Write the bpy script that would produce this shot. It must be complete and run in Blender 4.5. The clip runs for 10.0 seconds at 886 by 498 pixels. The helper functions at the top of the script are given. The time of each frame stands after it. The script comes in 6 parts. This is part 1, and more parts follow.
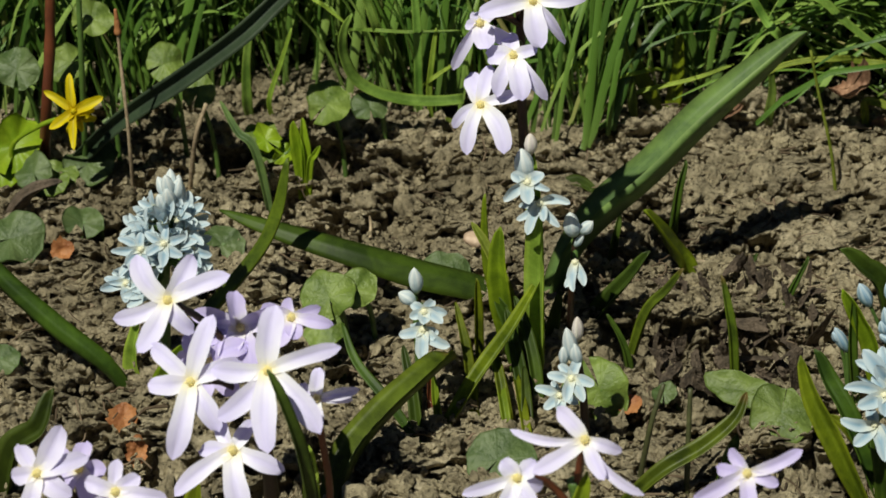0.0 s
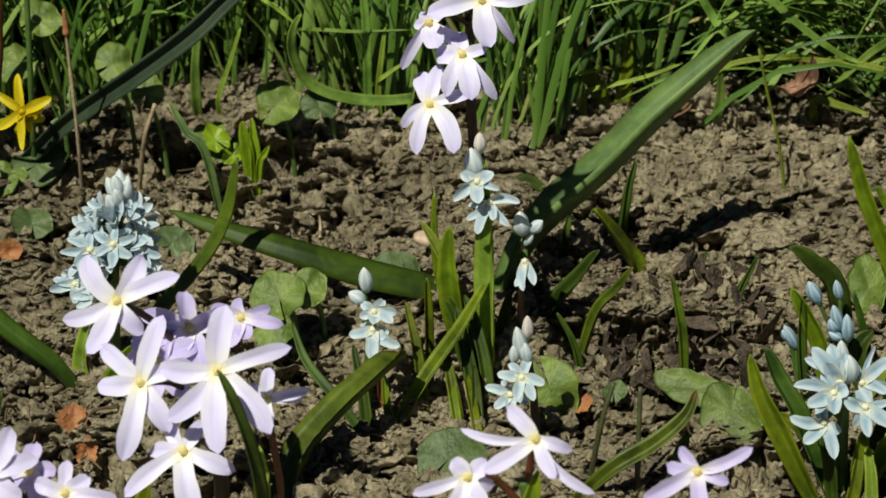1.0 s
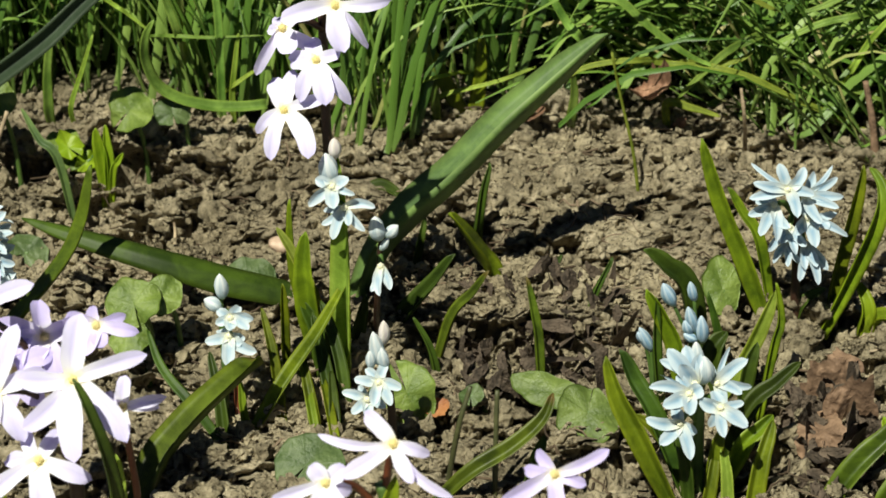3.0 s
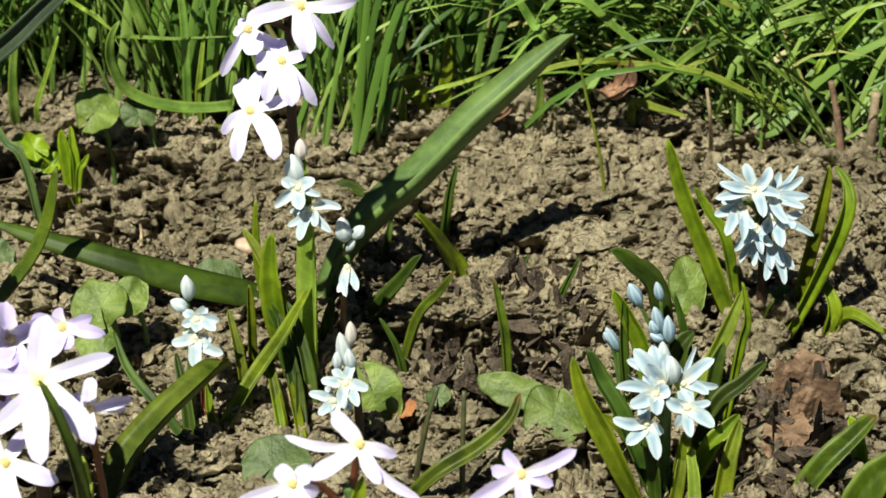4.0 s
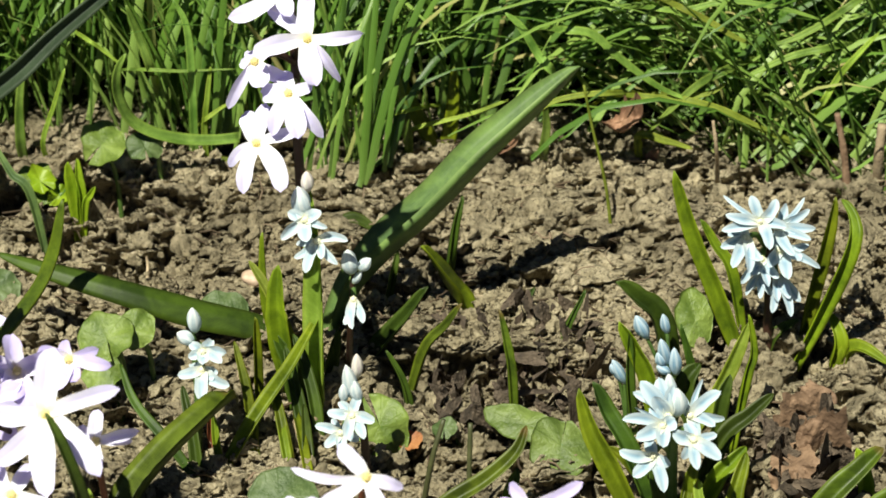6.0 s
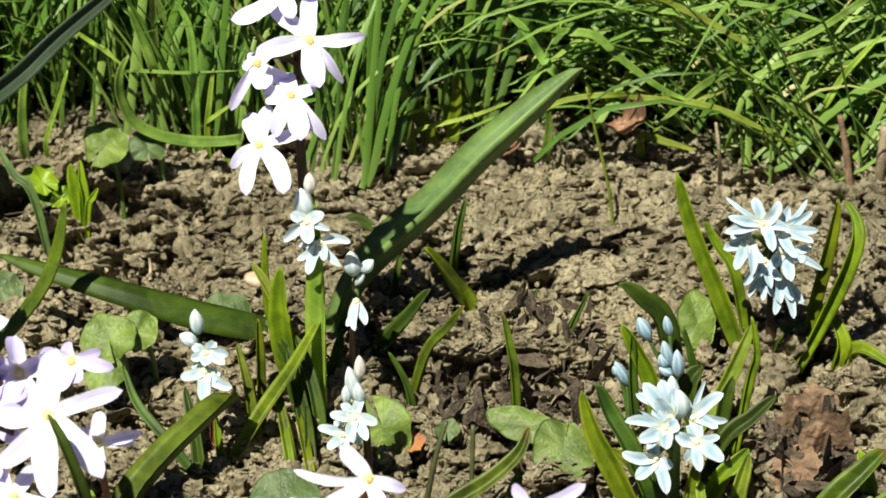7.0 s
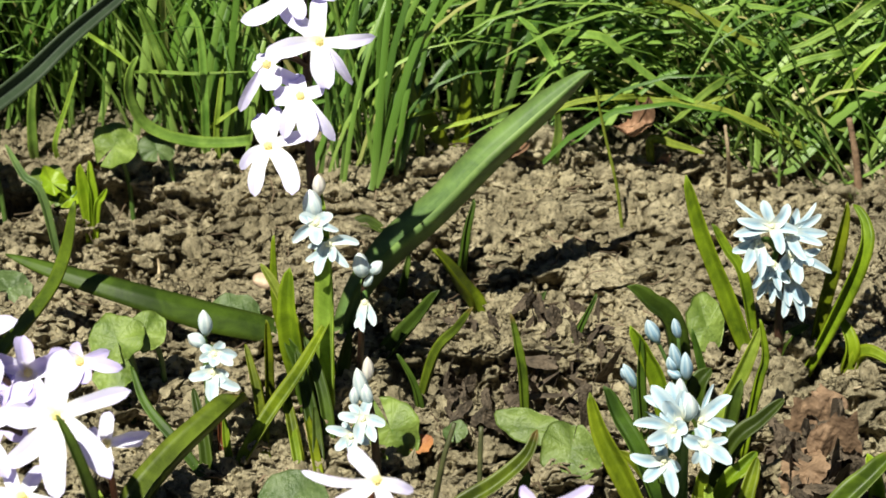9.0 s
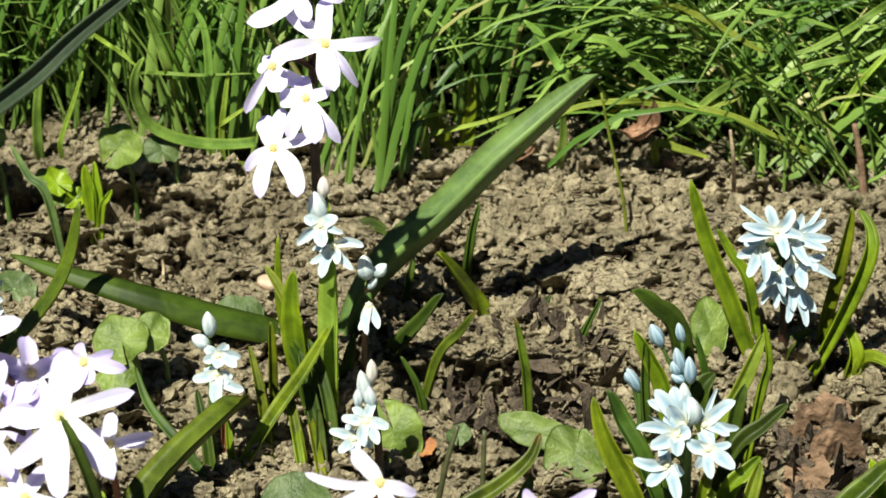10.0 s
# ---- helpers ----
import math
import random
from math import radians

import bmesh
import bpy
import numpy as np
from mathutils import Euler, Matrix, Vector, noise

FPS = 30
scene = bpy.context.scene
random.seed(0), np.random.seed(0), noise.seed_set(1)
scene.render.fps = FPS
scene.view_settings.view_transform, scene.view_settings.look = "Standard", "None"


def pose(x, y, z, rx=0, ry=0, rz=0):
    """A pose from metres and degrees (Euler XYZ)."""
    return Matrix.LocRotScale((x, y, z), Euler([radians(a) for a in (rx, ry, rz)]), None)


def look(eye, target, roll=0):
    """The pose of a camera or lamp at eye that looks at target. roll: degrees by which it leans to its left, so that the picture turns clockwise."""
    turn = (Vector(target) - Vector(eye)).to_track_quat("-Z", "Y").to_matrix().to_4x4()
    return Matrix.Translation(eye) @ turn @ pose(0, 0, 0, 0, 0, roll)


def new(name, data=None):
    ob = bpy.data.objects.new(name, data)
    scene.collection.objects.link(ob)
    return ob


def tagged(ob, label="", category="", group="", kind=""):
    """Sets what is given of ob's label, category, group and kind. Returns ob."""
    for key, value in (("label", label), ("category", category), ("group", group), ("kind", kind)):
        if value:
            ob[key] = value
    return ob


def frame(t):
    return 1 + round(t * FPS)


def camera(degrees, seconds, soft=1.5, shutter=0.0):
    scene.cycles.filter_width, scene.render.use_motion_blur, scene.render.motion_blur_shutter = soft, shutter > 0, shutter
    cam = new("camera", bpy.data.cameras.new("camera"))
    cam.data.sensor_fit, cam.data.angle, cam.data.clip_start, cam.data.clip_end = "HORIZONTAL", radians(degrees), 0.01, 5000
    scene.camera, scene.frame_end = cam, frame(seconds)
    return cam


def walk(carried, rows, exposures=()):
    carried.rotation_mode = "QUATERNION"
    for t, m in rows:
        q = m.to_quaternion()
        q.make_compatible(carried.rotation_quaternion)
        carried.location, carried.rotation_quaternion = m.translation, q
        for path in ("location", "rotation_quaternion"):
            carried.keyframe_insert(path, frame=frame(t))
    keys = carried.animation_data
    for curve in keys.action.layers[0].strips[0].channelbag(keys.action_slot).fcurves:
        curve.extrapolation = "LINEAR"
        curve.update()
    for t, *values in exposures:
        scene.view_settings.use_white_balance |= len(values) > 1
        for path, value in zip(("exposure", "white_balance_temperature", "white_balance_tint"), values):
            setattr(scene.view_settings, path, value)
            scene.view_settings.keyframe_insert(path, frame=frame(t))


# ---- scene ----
# ---- camera and its walk: a small hand-held pan ----
cam = camera(17.15, 10.0, soft=1.6)
cam.data.dof.use_dof, cam.data.dof.focus_distance, cam.data.dof.aperture_fstop = True, 0.775, 46.0
EYE = (0.0, -0.7361, 0.425)
TURNS = [(0.0, 59.93, 1.419, 4.354), (0.5, 59.88, 1.428, 4.232), (1.0, 59.899, 1.113, 3.401), (1.5, 59.928, 0.818, 2.454),
         (2.0, 59.943, 0.693, 1.996), (2.5, 59.957, 0.534, 1.487), (3.0, 59.965, 0.185, 0.685), (4.5, 60.0, 0.0, 0.0),
         (5.0, 60.506, 0.015, -0.001), (5.5, 60.59, 0.05, 0.077), (7.0, 60.641, 0.075, 0.196), (7.5, 60.613, 0.074, 0.256),
         (8.0, 60.614, 0.081, 0.312), (8.5, 60.643, 0.055, 0.347), (9.0, 60.674, -0.022, 0.445), (9.5, 60.739, -0.143, 0.524),
         (10.0, 60.731, -0.288, 0.695)]
walk(cam, [(t, pose(*EYE, rx, ry, rz)) for t, rx, ry, rz in TURNS],
     exposures=[(0.0, -0.06, 6500, 3), (1.0, -0.04, 6500, 3), (1.5, 0.14, 6500, 3), (2.5, 0.34, 6500, 3), (4.5, 0.68, 6550, 3), (5.5, 0.69, 6550, 3), (7.0, 0.8, 6550, 3), (10.0, 0.83, 6500, 3)])

# ---- light: high spring sun from behind and to one side of the camera, clear sky ----
SUN_EL, SUN_AZ = 57.0, -154.0
world = bpy.data.worlds.new("sky")
scene.world = world
world.use_nodes = True
sky = world.node_tree.nodes.new("ShaderNodeTexSky")
sky.sky_type, sky.sun_disc, sky.air_density, sky.dust_density = "NISHITA", False, 0.25, 0.1
sky.sun_elevation, sky.sun_rotation = radians(SUN_EL), radians(SUN_AZ)
world.node_tree.links.new(sky.outputs[0], world.node_tree.nodes["Background"].inputs["Color"])
world.node_tree.nodes["Background"].inputs["Strength"].default_value = 0.05
sun = new("sun", bpy.data.lights.new("sun", "SUN"))
sun.data.energy, sun.data.angle, sun.data.color = 5.0, radians(0.53), (1.0, 0.94, 0.82)
sun.matrix_world = look((math.sin(radians(SUN_AZ)) * math.cos(radians(SUN_EL)), math.cos(radians(SUN_AZ)) * math.cos(radians(SUN_EL)), math.sin(radians(SUN_EL))), (0, 0, 0))


# ---- materials ----
class Nodes:
    """A short way to write node materials."""

    def __init__(self, name):
        self.mat = bpy.data.materials.new(name)
        self.mat.use_nodes = True
        self.tree = self.mat.node_tree
        self.bsdf = self.tree.nodes["Principled BSDF"]
        self.out = self.tree.nodes["Material Output"]

    def node(self, kind, settings=(), **inputs):
        n = self.tree.nodes.new(kind)
        for key, value in dict(settings).items():
            setattr(n, key, value)
        for key, value in inputs.items():
            self.put(n.inputs[key.replace("_", " ")], value)
        return n

    def put(self, socket, value):
        if isinstance(value, bpy.types.NodeSocket):
            self.tree.links.new(value, socket)
        else:
            socket.default_value = value

    def noise(self, scale, detail=6, rough=0.6, coords=None, dist=0.0):
        n = self.node("ShaderNodeTexNoise", Scale=scale, Detail=detail, Roughness=rough, Distortion=dist)
        self.put(n.inputs["Vector"], coords or self.coords())
        return n.outputs["Fac"]

    def coords(self, which="Object"):
        return self.node("ShaderNodeTexCoord").outputs[which]

    def ramp(self, fac, stops):
        n = self.node("ShaderNodeValToRGB")
        els = n.color_ramp.elements
        while len(els) < len(stops):
            els.new(0.5)
        for e, (p, c) in zip(els, stops):
            e.position, e.color = p, (*c, 1)
        self.put(n.inputs["Fac"], fac)
        return n.outputs["Color"]

    def math(self, op, a, b=0.0):
        n = self.node("ShaderNodeMath", {"operation": op})
        self.put(n.inputs[0], a)
        self.put(n.inputs[1], b)
        return n.outputs[0]

    def mix(self, fac, a, b, blend="MIX"):
        n = self.node("ShaderNodeMix", {"data_type": "RGBA", "blend_type": blend})
        for i, v in ((0, fac), (6, a), (7, b)):
            self.put(n.inputs[i], v if isinstance(v, (bpy.types.NodeSocket, float)) else (*v, 1))
        return n.outputs[2]

    def uv(self):
        s = self.node("ShaderNodeSeparateXYZ")
        self.put(s.inputs[0], self.coords("UV"))
        return s.outputs[0], s.outputs[1]

    def bump(self, height, strength, distance):
        n = self.node("ShaderNodeBump", Strength=strength, Distance=distance, Height=height)
        self.put(self.bsdf.inputs["Normal"], n.outputs[0])

    def done(self, colour, rough=0.6, see_through=0.0, tint=None, spec=0.5):
        self.put(self.bsdf.inputs["Base Color"], colour)
        self.put(self.bsdf.inputs["Roughness"], rough)
        self.bsdf.inputs["Specular IOR Level"].default_value = spec
        if see_through:
            t = self.node("ShaderNodeBsdfTranslucent")
            self.put(t.inputs["Color"], tint if tint is not None else colour)
            m = self.node("ShaderNodeMixShader", Fac=see_through)
            self.tree.links.new(self.bsdf.outputs[0], m.inputs[1])
            self.tree.links.new(t.outputs[0], m.inputs[2])
            self.tree.links.new(m.outputs[0], self.out.inputs["Surface"])
        return self.mat


def soil_material(name, dark, mid, light, crumbly=0.0, size=1.0, turf=False):
    n = Nodes(name)
    broad = n.ramp(n.noise(16 * size, 5, 0.6), [(0.3, mid), (0.5, light), (0.7, mid)])
    # soil grain; its near-black end also stands in for shade in small pits
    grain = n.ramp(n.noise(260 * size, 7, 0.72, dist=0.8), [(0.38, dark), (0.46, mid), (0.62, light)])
    colour = n.mix(0.7, broad, grain)
    shifted = n.node("ShaderNodeMapping", Vector=n.coords(), Location=(0.31, 0.17, 0.4))
    moist = n.ramp(n.noise(13 * size, 6, 0.62, shifted.outputs[0], 0.7), [(0.4, (1, 1, 1)), (0.53, (0, 0, 0))])
    colour = n.mix(n.math("MULTIPLY", moist, 0.36), colour, tuple(0.4 * x * k for x, k in zip(mid, (1.04, 0.98, 0.9))))
    damp = n.ramp(n.noise(40 * size, 5, 0.65, dist=0.5), [(0.42, (1, 1, 1)), (0.51, (0, 0, 0))])
    colour = n.mix(n.math("MULTIPLY", damp, 0.5), colour, tuple(0.35 * x for x in mid))
    if crumbly:
        island = n.node("ShaderNodeNewGeometry").outputs["Random Per Island"]
        colour = n.mix(crumbly, colour, n.ramp(island, [(0.0, dark), (0.3, mid), (1.0, light)]))
    specks = n.ramp(n.noise(1100 * size, 3, 0.6), [(0.64, (0, 0, 0)), (0.7, (1, 1, 1))])
    colour = n.mix(n.math("MULTIPLY", specks, 0.4), colour, (0.46, 0.4, 0.28))
    # dark specks painted as the shade inside tiny pits
    pit_shade = n.ramp(n.noise(620 * size, 4, 0.6), [(0.36, (1, 1, 1)), (0.42, (0, 0, 0))])
    colour = n.mix(n.math("MULTIPLY", pit_shade, 0.8), colour, dark)
    if turf:
        y = n.node("ShaderNodeSeparateXYZ")
        n.put(y.inputs[0], n.coords())
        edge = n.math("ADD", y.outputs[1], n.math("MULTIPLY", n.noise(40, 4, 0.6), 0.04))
        # near-black mottled ground colour from the grass edge back
        under_grass = n.ramp(n.noise(90, 6, 0.7), [(0.35, (0.012, 0.013, 0.006)), (0.65, (0.04, 0.045, 0.014))])
        colour = n.mix(n.ramp(edge, [(0.105, (0, 0, 0)), (0.135, (1, 1, 1))]), colour, under_grass)
        colour = n.mix(n.ramp(edge, [(0.5, (0, 0, 0)), (0.75, (1, 1, 1))]), colour, n.ramp(n.noise(60, 6, 0.7), [(0.35, (0.035, 0.06, 0.012)), (0.65, (0.1, 0.16, 0.03))]))
    n.bump(n.math("ADD", n.noise(800 * size, 8, 0.75), n.math("MULTIPLY", n.noise(300 * size, 6, 0.7), 1.8)), 1.0, 0.0014)
    return n.done(colour, 0.95, spec=0.12)


def leaf_material(name, deep, fresh, rough=0.38, through_amount=0.3, veins=46.0, bloom=0.0, dry_tip=0.0):
    """A strap leaf: fine lines along its length, paler to one end, patchy bloom."""
    n = Nodes(name)
    u, v = n.uv()
    w = n.node("ShaderNodeTexWave", {"bands_direction": "Y"}, Scale=veins / 6.28, Distortion=0.6, Detail=2.0)
    n.put(w.inputs["Vector"], n.coords("UV"))
    patch = n.noise(75, 6, 0.68, dist=0.4)
    c = n.mix(n.ramp(patch, [(0.38, (0, 0, 0)), (0.64, (1, 1, 1))]), tuple(0.75 * x for x in deep), tuple(1.12 * x for x in fresh))
    c = n.mix(n.math("MULTIPLY", w.outputs["Fac"], 0.08), c, tuple(min(1, x * 1.7 + 0.01) for x in fresh))
    rim = n.math("POWER", n.math("MULTIPLY", n.math("ABSOLUTE", n.math("SUBTRACT", v, 0.5)), 2.0), 5.0)
    c = n.mix(n.math("MULTIPLY", rim, 0.25), c, tuple(x * k for x, k in zip(fresh, (2.0, 1.6, 1.2))))
    oi = n.node("ShaderNodeObjectInfo").outputs["Random"]
    hs = n.node("ShaderNodeHueSaturation", Hue=n.math("ADD", n.math("MULTIPLY", oi, 0.03), 0.485), Value=n.math("ADD", n.math("MULTIPLY", oi, 0.5), 0.75), Color=c)
    c = hs.outputs[0]
    if dry_tip:
        c = n.mix(n.math("MULTIPLY", n.ramp(n.math("ADD", u, n.math("MULTIPLY", patch, 0.1)), [(0.93, (0, 0, 0)), (1.0, (1, 1, 1))]), dry_tip), c, (0.17, 0.08, 0.035))
    if bloom:
        c = n.mix(n.math("MULTIPLY", n.noise(25, 3, 0.5), bloom), c, (0.16, 0.24, 0.2))
    n.bump(n.math("ADD", n.math("MULTIPLY", w.outputs["Fac"], 0.12), n.noise(300, 4, 0.55)), 0.16, 0.0006)
    return n.done(c, n.math("ADD", n.math("MULTIPLY", patch, 0.25), rough - 0.02), through_amount, n.mix(1.0, c, (1.7, 1.5, 0.35), "MULTIPLY"), spec=0.32)


def petal_material(name, heart, blade, stripe, tip, stripe_width, yellow=0.42, shade=(1.0, 1.0, 1.0), stripe_amount=0.65):
    """A thin petal: pale heart, a stripe along the middle, tinted towards the tip."""
    n = Nodes(name)
    u, v = n.uv()
    c = n.ramp(u, [(0.0, tuple(h * k for h, k in zip(heart, (1.0, 0.97 - 0.05 * (yellow < 0.6), yellow)))), (0.07, tuple(h * k for h, k in zip(heart, (1.0, 0.97, 0.5 + 0.5 * yellow)))), (0.2, heart), (0.42, blade), (0.95, tip)])
    mid = n.math("SUBTRACT", 1.0, n.math("MULTIPLY", n.math("ABSOLUTE", n.math("SUBTRACT", v, 0.5)), stripe_width))
    mid = n.math("MAXIMUM", mid, 0.0)
    mid = n.math("MULTIPLY", mid, n.ramp(u, [(0.1, (0, 0, 0)), (0.45, (1, 1, 1)), (1.0, (0.5, 0.5, 0.5))]))
    c = n.mix(n.math("MULTIPLY", mid, stripe_amount), c, stripe)
    w = n.node("ShaderNodeTexWave", {"bands_direction": "Y"}, Scale=1.3, Distortion=1.5, Detail=2.0)
    n.put(w.inputs["Vector"], n.coords("UV"))
    c = n.mix(n.math("MULTIPLY", w.outputs["Fac"], 0.1), c, stripe)
    n.bump(n.noise(240, 4, 0.6), 0.25, 0.0008)
    return n.done(c, 0.5, 0.27, n.mix(1.0, c, shade, "MULTIPLY"), spec=0.25)


def plain_material(name, low, high, scale, rough=0.6, see=0.0, bump=0.2):
    n = Nodes(name)
    c = n.ramp(n.noise(scale, 6, 0.65), [(0.32, low), (0.68, high)])
    n.bump(n.noise(scale * 5, 5, 0.6), bump, 0.0008)
    return n.done(c, rough, see)


def grass_material(name, a, b, c3):
    n = Nodes(name)
    island = n.node("ShaderNodeNewGeometry").outputs["Random Per Island"]
    u, v = n.uv()
    c = n.ramp(island, [(0.0, a), (0.5, b), (0.93, c3), (0.97, (0.34, 0.3, 0.12))])
    c = n.mix(n.ramp(u, [(0.0, (0.6, 0.6, 0.6)), (0.3, (0, 0, 0))]), c, (0.12, 0.17, 0.045))
    w = n.node("ShaderNodeTexWave", {"bands_direction": "Y"}, Scale=1.4, Distortion=0.3)
    n.put(w.inputs["Vector"], n.coords("UV"))
    c = n.mix(n.math("MULTIPLY", w.outputs["Fac"], 0.2), c, c3)
    n.bump(w.outputs["Fac"], 0.2, 0.0005)
    return n.done(c, 0.42, 0.17, n.mix(1.0, c, (1.35, 1.4, 0.4), "MULTIPLY"))


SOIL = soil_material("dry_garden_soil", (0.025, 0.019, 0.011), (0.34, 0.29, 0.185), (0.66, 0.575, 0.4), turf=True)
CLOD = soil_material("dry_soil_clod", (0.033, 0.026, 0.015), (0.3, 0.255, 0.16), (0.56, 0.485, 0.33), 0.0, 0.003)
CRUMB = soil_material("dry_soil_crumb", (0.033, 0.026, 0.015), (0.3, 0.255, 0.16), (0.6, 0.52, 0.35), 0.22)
LEAF = leaf_material("fresh_strap_leaf", (0.08, 0.128, 0.006), (0.185, 0.245, 0.01))
GRASS_BLADE = leaf_material("long_grass_blade", (0.085, 0.165, 0.022), (0.195, 0.3, 0.055), 0.36, 0.22)
LEAF_OLIVE = leaf_material("olive_strap_leaf", (0.03696, 0.05984, 0.00528), (0.1012, 0.1452, 0.01056), 0.36, 0.2, dry_tip=0.45)
LEAF_DARK = leaf_material("dark_strap_leaf", (0.022, 0.044, 0.004), (0.048, 0.084, 0.006), 0.43, 0.12)
LEAF_MID = leaf_material("mid_green_strap_leaf", (0.04, 0.07, 0.005), (0.1, 0.15, 0.009), 0.4, 0.16)
LEAF_TULIP = leaf_material("glaucous_broad_leaf", (0.066, 0.1214, 0.02288), (0.1232, 0.1936, 0.03696), 0.42, 0.16, 60.0, 0.22)
# grey-green leaf darkened to near black, its shade put into the colour
LEAF_SHADED = leaf_material("shaded_grey_leaf", (0.016, 0.032, 0.013), (0.03, 0.053, 0.022), 0.34, 0.05, 60.0, 0.1)
LEAF_PALE = leaf_material("pale_thin_leaf", (0.2112, 0.308, 0.0308), (0.3256, 0.4224, 0.0704), 0.4, 0.45)
LILAC = petal_material("lilac_white_petal", (0.95, 0.95, 0.97), (0.86, 0.85, 0.98), (0.64, 0.59, 0.95), (0.72, 0.68, 0.96), 2.6, shade=(0.8, 0.7, 1.0))
# lilac petal again, with shade painted in, for flowers behind or turned away
LILAC_SHADED = petal_material("shaded_lilac_petal", (0.86, 0.84, 0.9), (0.7, 0.64, 0.9), (0.52, 0.45, 0.82), (0.6, 0.53, 0.86), 2.6, shade=(0.8, 0.7, 1.0))
# lilac petal with a lighter painted shade, for flowers partly turned away
LILAC_HALF_SHADED = petal_material("half_shaded_lilac_petal", (0.92, 0.91, 0.95), (0.81, 0.78, 0.95), (0.62, 0.57, 0.9), (0.72, 0.68, 0.93), 2.6, shade=(0.82, 0.73, 1.0))
# the blue stripe is real, but painted darker to carry the petals' shading
SKY_BLUE = petal_material("ice_blue_petal", (0.66, 0.7, 0.66), (0.5, 0.6, 0.66), (0.15, 0.3, 0.44), (0.58, 0.67, 0.72), 3.0, 0.7, stripe_amount=0.8)
ICE_WHITE = petal_material("ice_white_petal", (0.72, 0.75, 0.69), (0.58, 0.67, 0.71), (0.22, 0.37, 0.5), (0.66, 0.74, 0.77), 3.0, 0.7, stripe_amount=0.75)
YELLOW = petal_material("waxy_yellow_petal", (0.56, 0.43, 0.01), (0.66, 0.53, 0.008), (0.3, 0.27, 0.012), (0.7, 0.57, 0.01), 3.6)
STAMEN = plain_material("stamen_yellow", (0.92, 0.82, 0.36), (0.95, 0.9, 0.6), 700, 0.7, 0.5)
CROWN = plain_material("cream_crown", (0.88, 0.86, 0.7), (0.92, 0.9, 0.62), 900, 0.55, 0.25)
STALK_RED = plain_material("dark_red_stalk", (0.02, 0.009, 0.006), (0.05, 0.022, 0.012), 160, 0.45)
STALK_GREEN = plain_material("green_stalk", (0.05, 0.1, 0.02), (0.1, 0.18, 0.035), 160, 0.45, 0.1)
STALK_DUN = plain_material("brown_green_stalk", (0.03, 0.035, 0.012), (0.08, 0.085, 0.03), 160, 0.55)
STALK_RUST = plain_material("rust_red_stem", (0.075, 0.017, 0.007), (0.15, 0.042, 0.014), 110, 0.5)
DRY = plain_material("dry_straw", (0.19, 0.14, 0.085), (0.43, 0.34, 0.215), 180, 0.8, 0.0, 0.5)


def bits_material(name):
    n = Nodes(name)
    island = n.node("ShaderNodeNewGeometry").outputs["Random Per Island"]
    c = n.ramp(island, [(0.0, (0.035, 0.025, 0.016)), (0.6, (0.1, 0.073, 0.046)), (0.9, (0.2, 0.15, 0.1)), (1.0, (0.34, 0.28, 0.19))])
    n.bump(n.noise(900, 4, 0.6), 0.4, 0.0005)
    return n.done(c, 0.85, spec=0.2)


BITS = bits_material("dry_plant_bits")
PEBBLE = plain_material("pinkish_pebble", (0.36, 0.25, 0.17), (0.6, 0.46, 0.34), 240, 0.6, 0.0, 0.3)
DEAD_BROWN = plain_material("dead_brown_leaf", (0.1, 0.058, 0.033), (0.36, 0.235, 0.145), 110, 0.75, 0.1, 0.9)
ROTTED = plain_material("rotted_leaf", (0.035, 0.026, 0.017), (0.15, 0.112, 0.078), 220, 0.85, 0.0, 0.9)
DEAD_RED = plain_material("dead_reddish_leaf", (0.15, 0.075, 0.042), (0.4, 0.235, 0.145), 110, 0.7, 0.2, 0.5)
DEAD_ORANGE = plain_material("withered_orange_leaf", (0.24, 0.075, 0.025), (0.55, 0.26, 0.1), 150, 0.6, 0.3, 0.4)


def weed_material(name, low, high, vein):
    n = Nodes(name)
    u, v = n.uv()
    c = n.ramp(n.noise(110, 7, 0.7), [(0.36, low), (0.62, high)])
    lines = n.ramp(n.math("ABSOLUTE", n.math("SUBTRACT", n.math("FRACT", n.math("MULTIPLY", v, 7.0)), 0.5)), [(0.0, (1, 1, 1)), (0.05, (0, 0, 0))])
    c = n.mix(n.math("MULTIPLY", lines, 0.09), c, vein)
    n.bump(n.math("ADD", n.math("MULTIPLY", lines, -0.1), n.noise(420, 5, 0.65)), 0.6, 0.0012)
    return n.done(c, 0.4, 0.24, n.mix(1.0, c, (1.4, 1.3, 0.4), "MULTIPLY"))


ROUND_LEAF = weed_material("soft_round_leaf", (0.0748, 0.1276, 0.0176), (0.22, 0.2992, 0.0616), (0.264, 0.3256, 0.1056))
ROUND_MID = weed_material("dull_round_leaf", (0.06, 0.1, 0.016), (0.185, 0.25, 0.06), (0.24, 0.3, 0.1))
ROUND_GREY = weed_material("grey_green_round_leaf", (0.0528, 0.0924, 0.0264), (0.132, 0.1848, 0.066), (0.1936, 0.2376, 0.1056))
LIME = plain_material("lime_green_shoot", (0.176, 0.2992, 0.0088), (0.3344, 0.4576, 0.022), 120, 0.45, 0.4, 0.3)
GRASS = grass_material("lawn_grass", (0.01936, 0.066, 0.00704), (0.082, 0.176, 0.019), (0.235, 0.345, 0.075))
BULB_BUD = petal_material("pale_bud", (0.6, 0.71, 0.72), (0.72, 0.8, 0.82), (0.36, 0.52, 0.62), (0.82, 0.85, 0.83), 3.4)
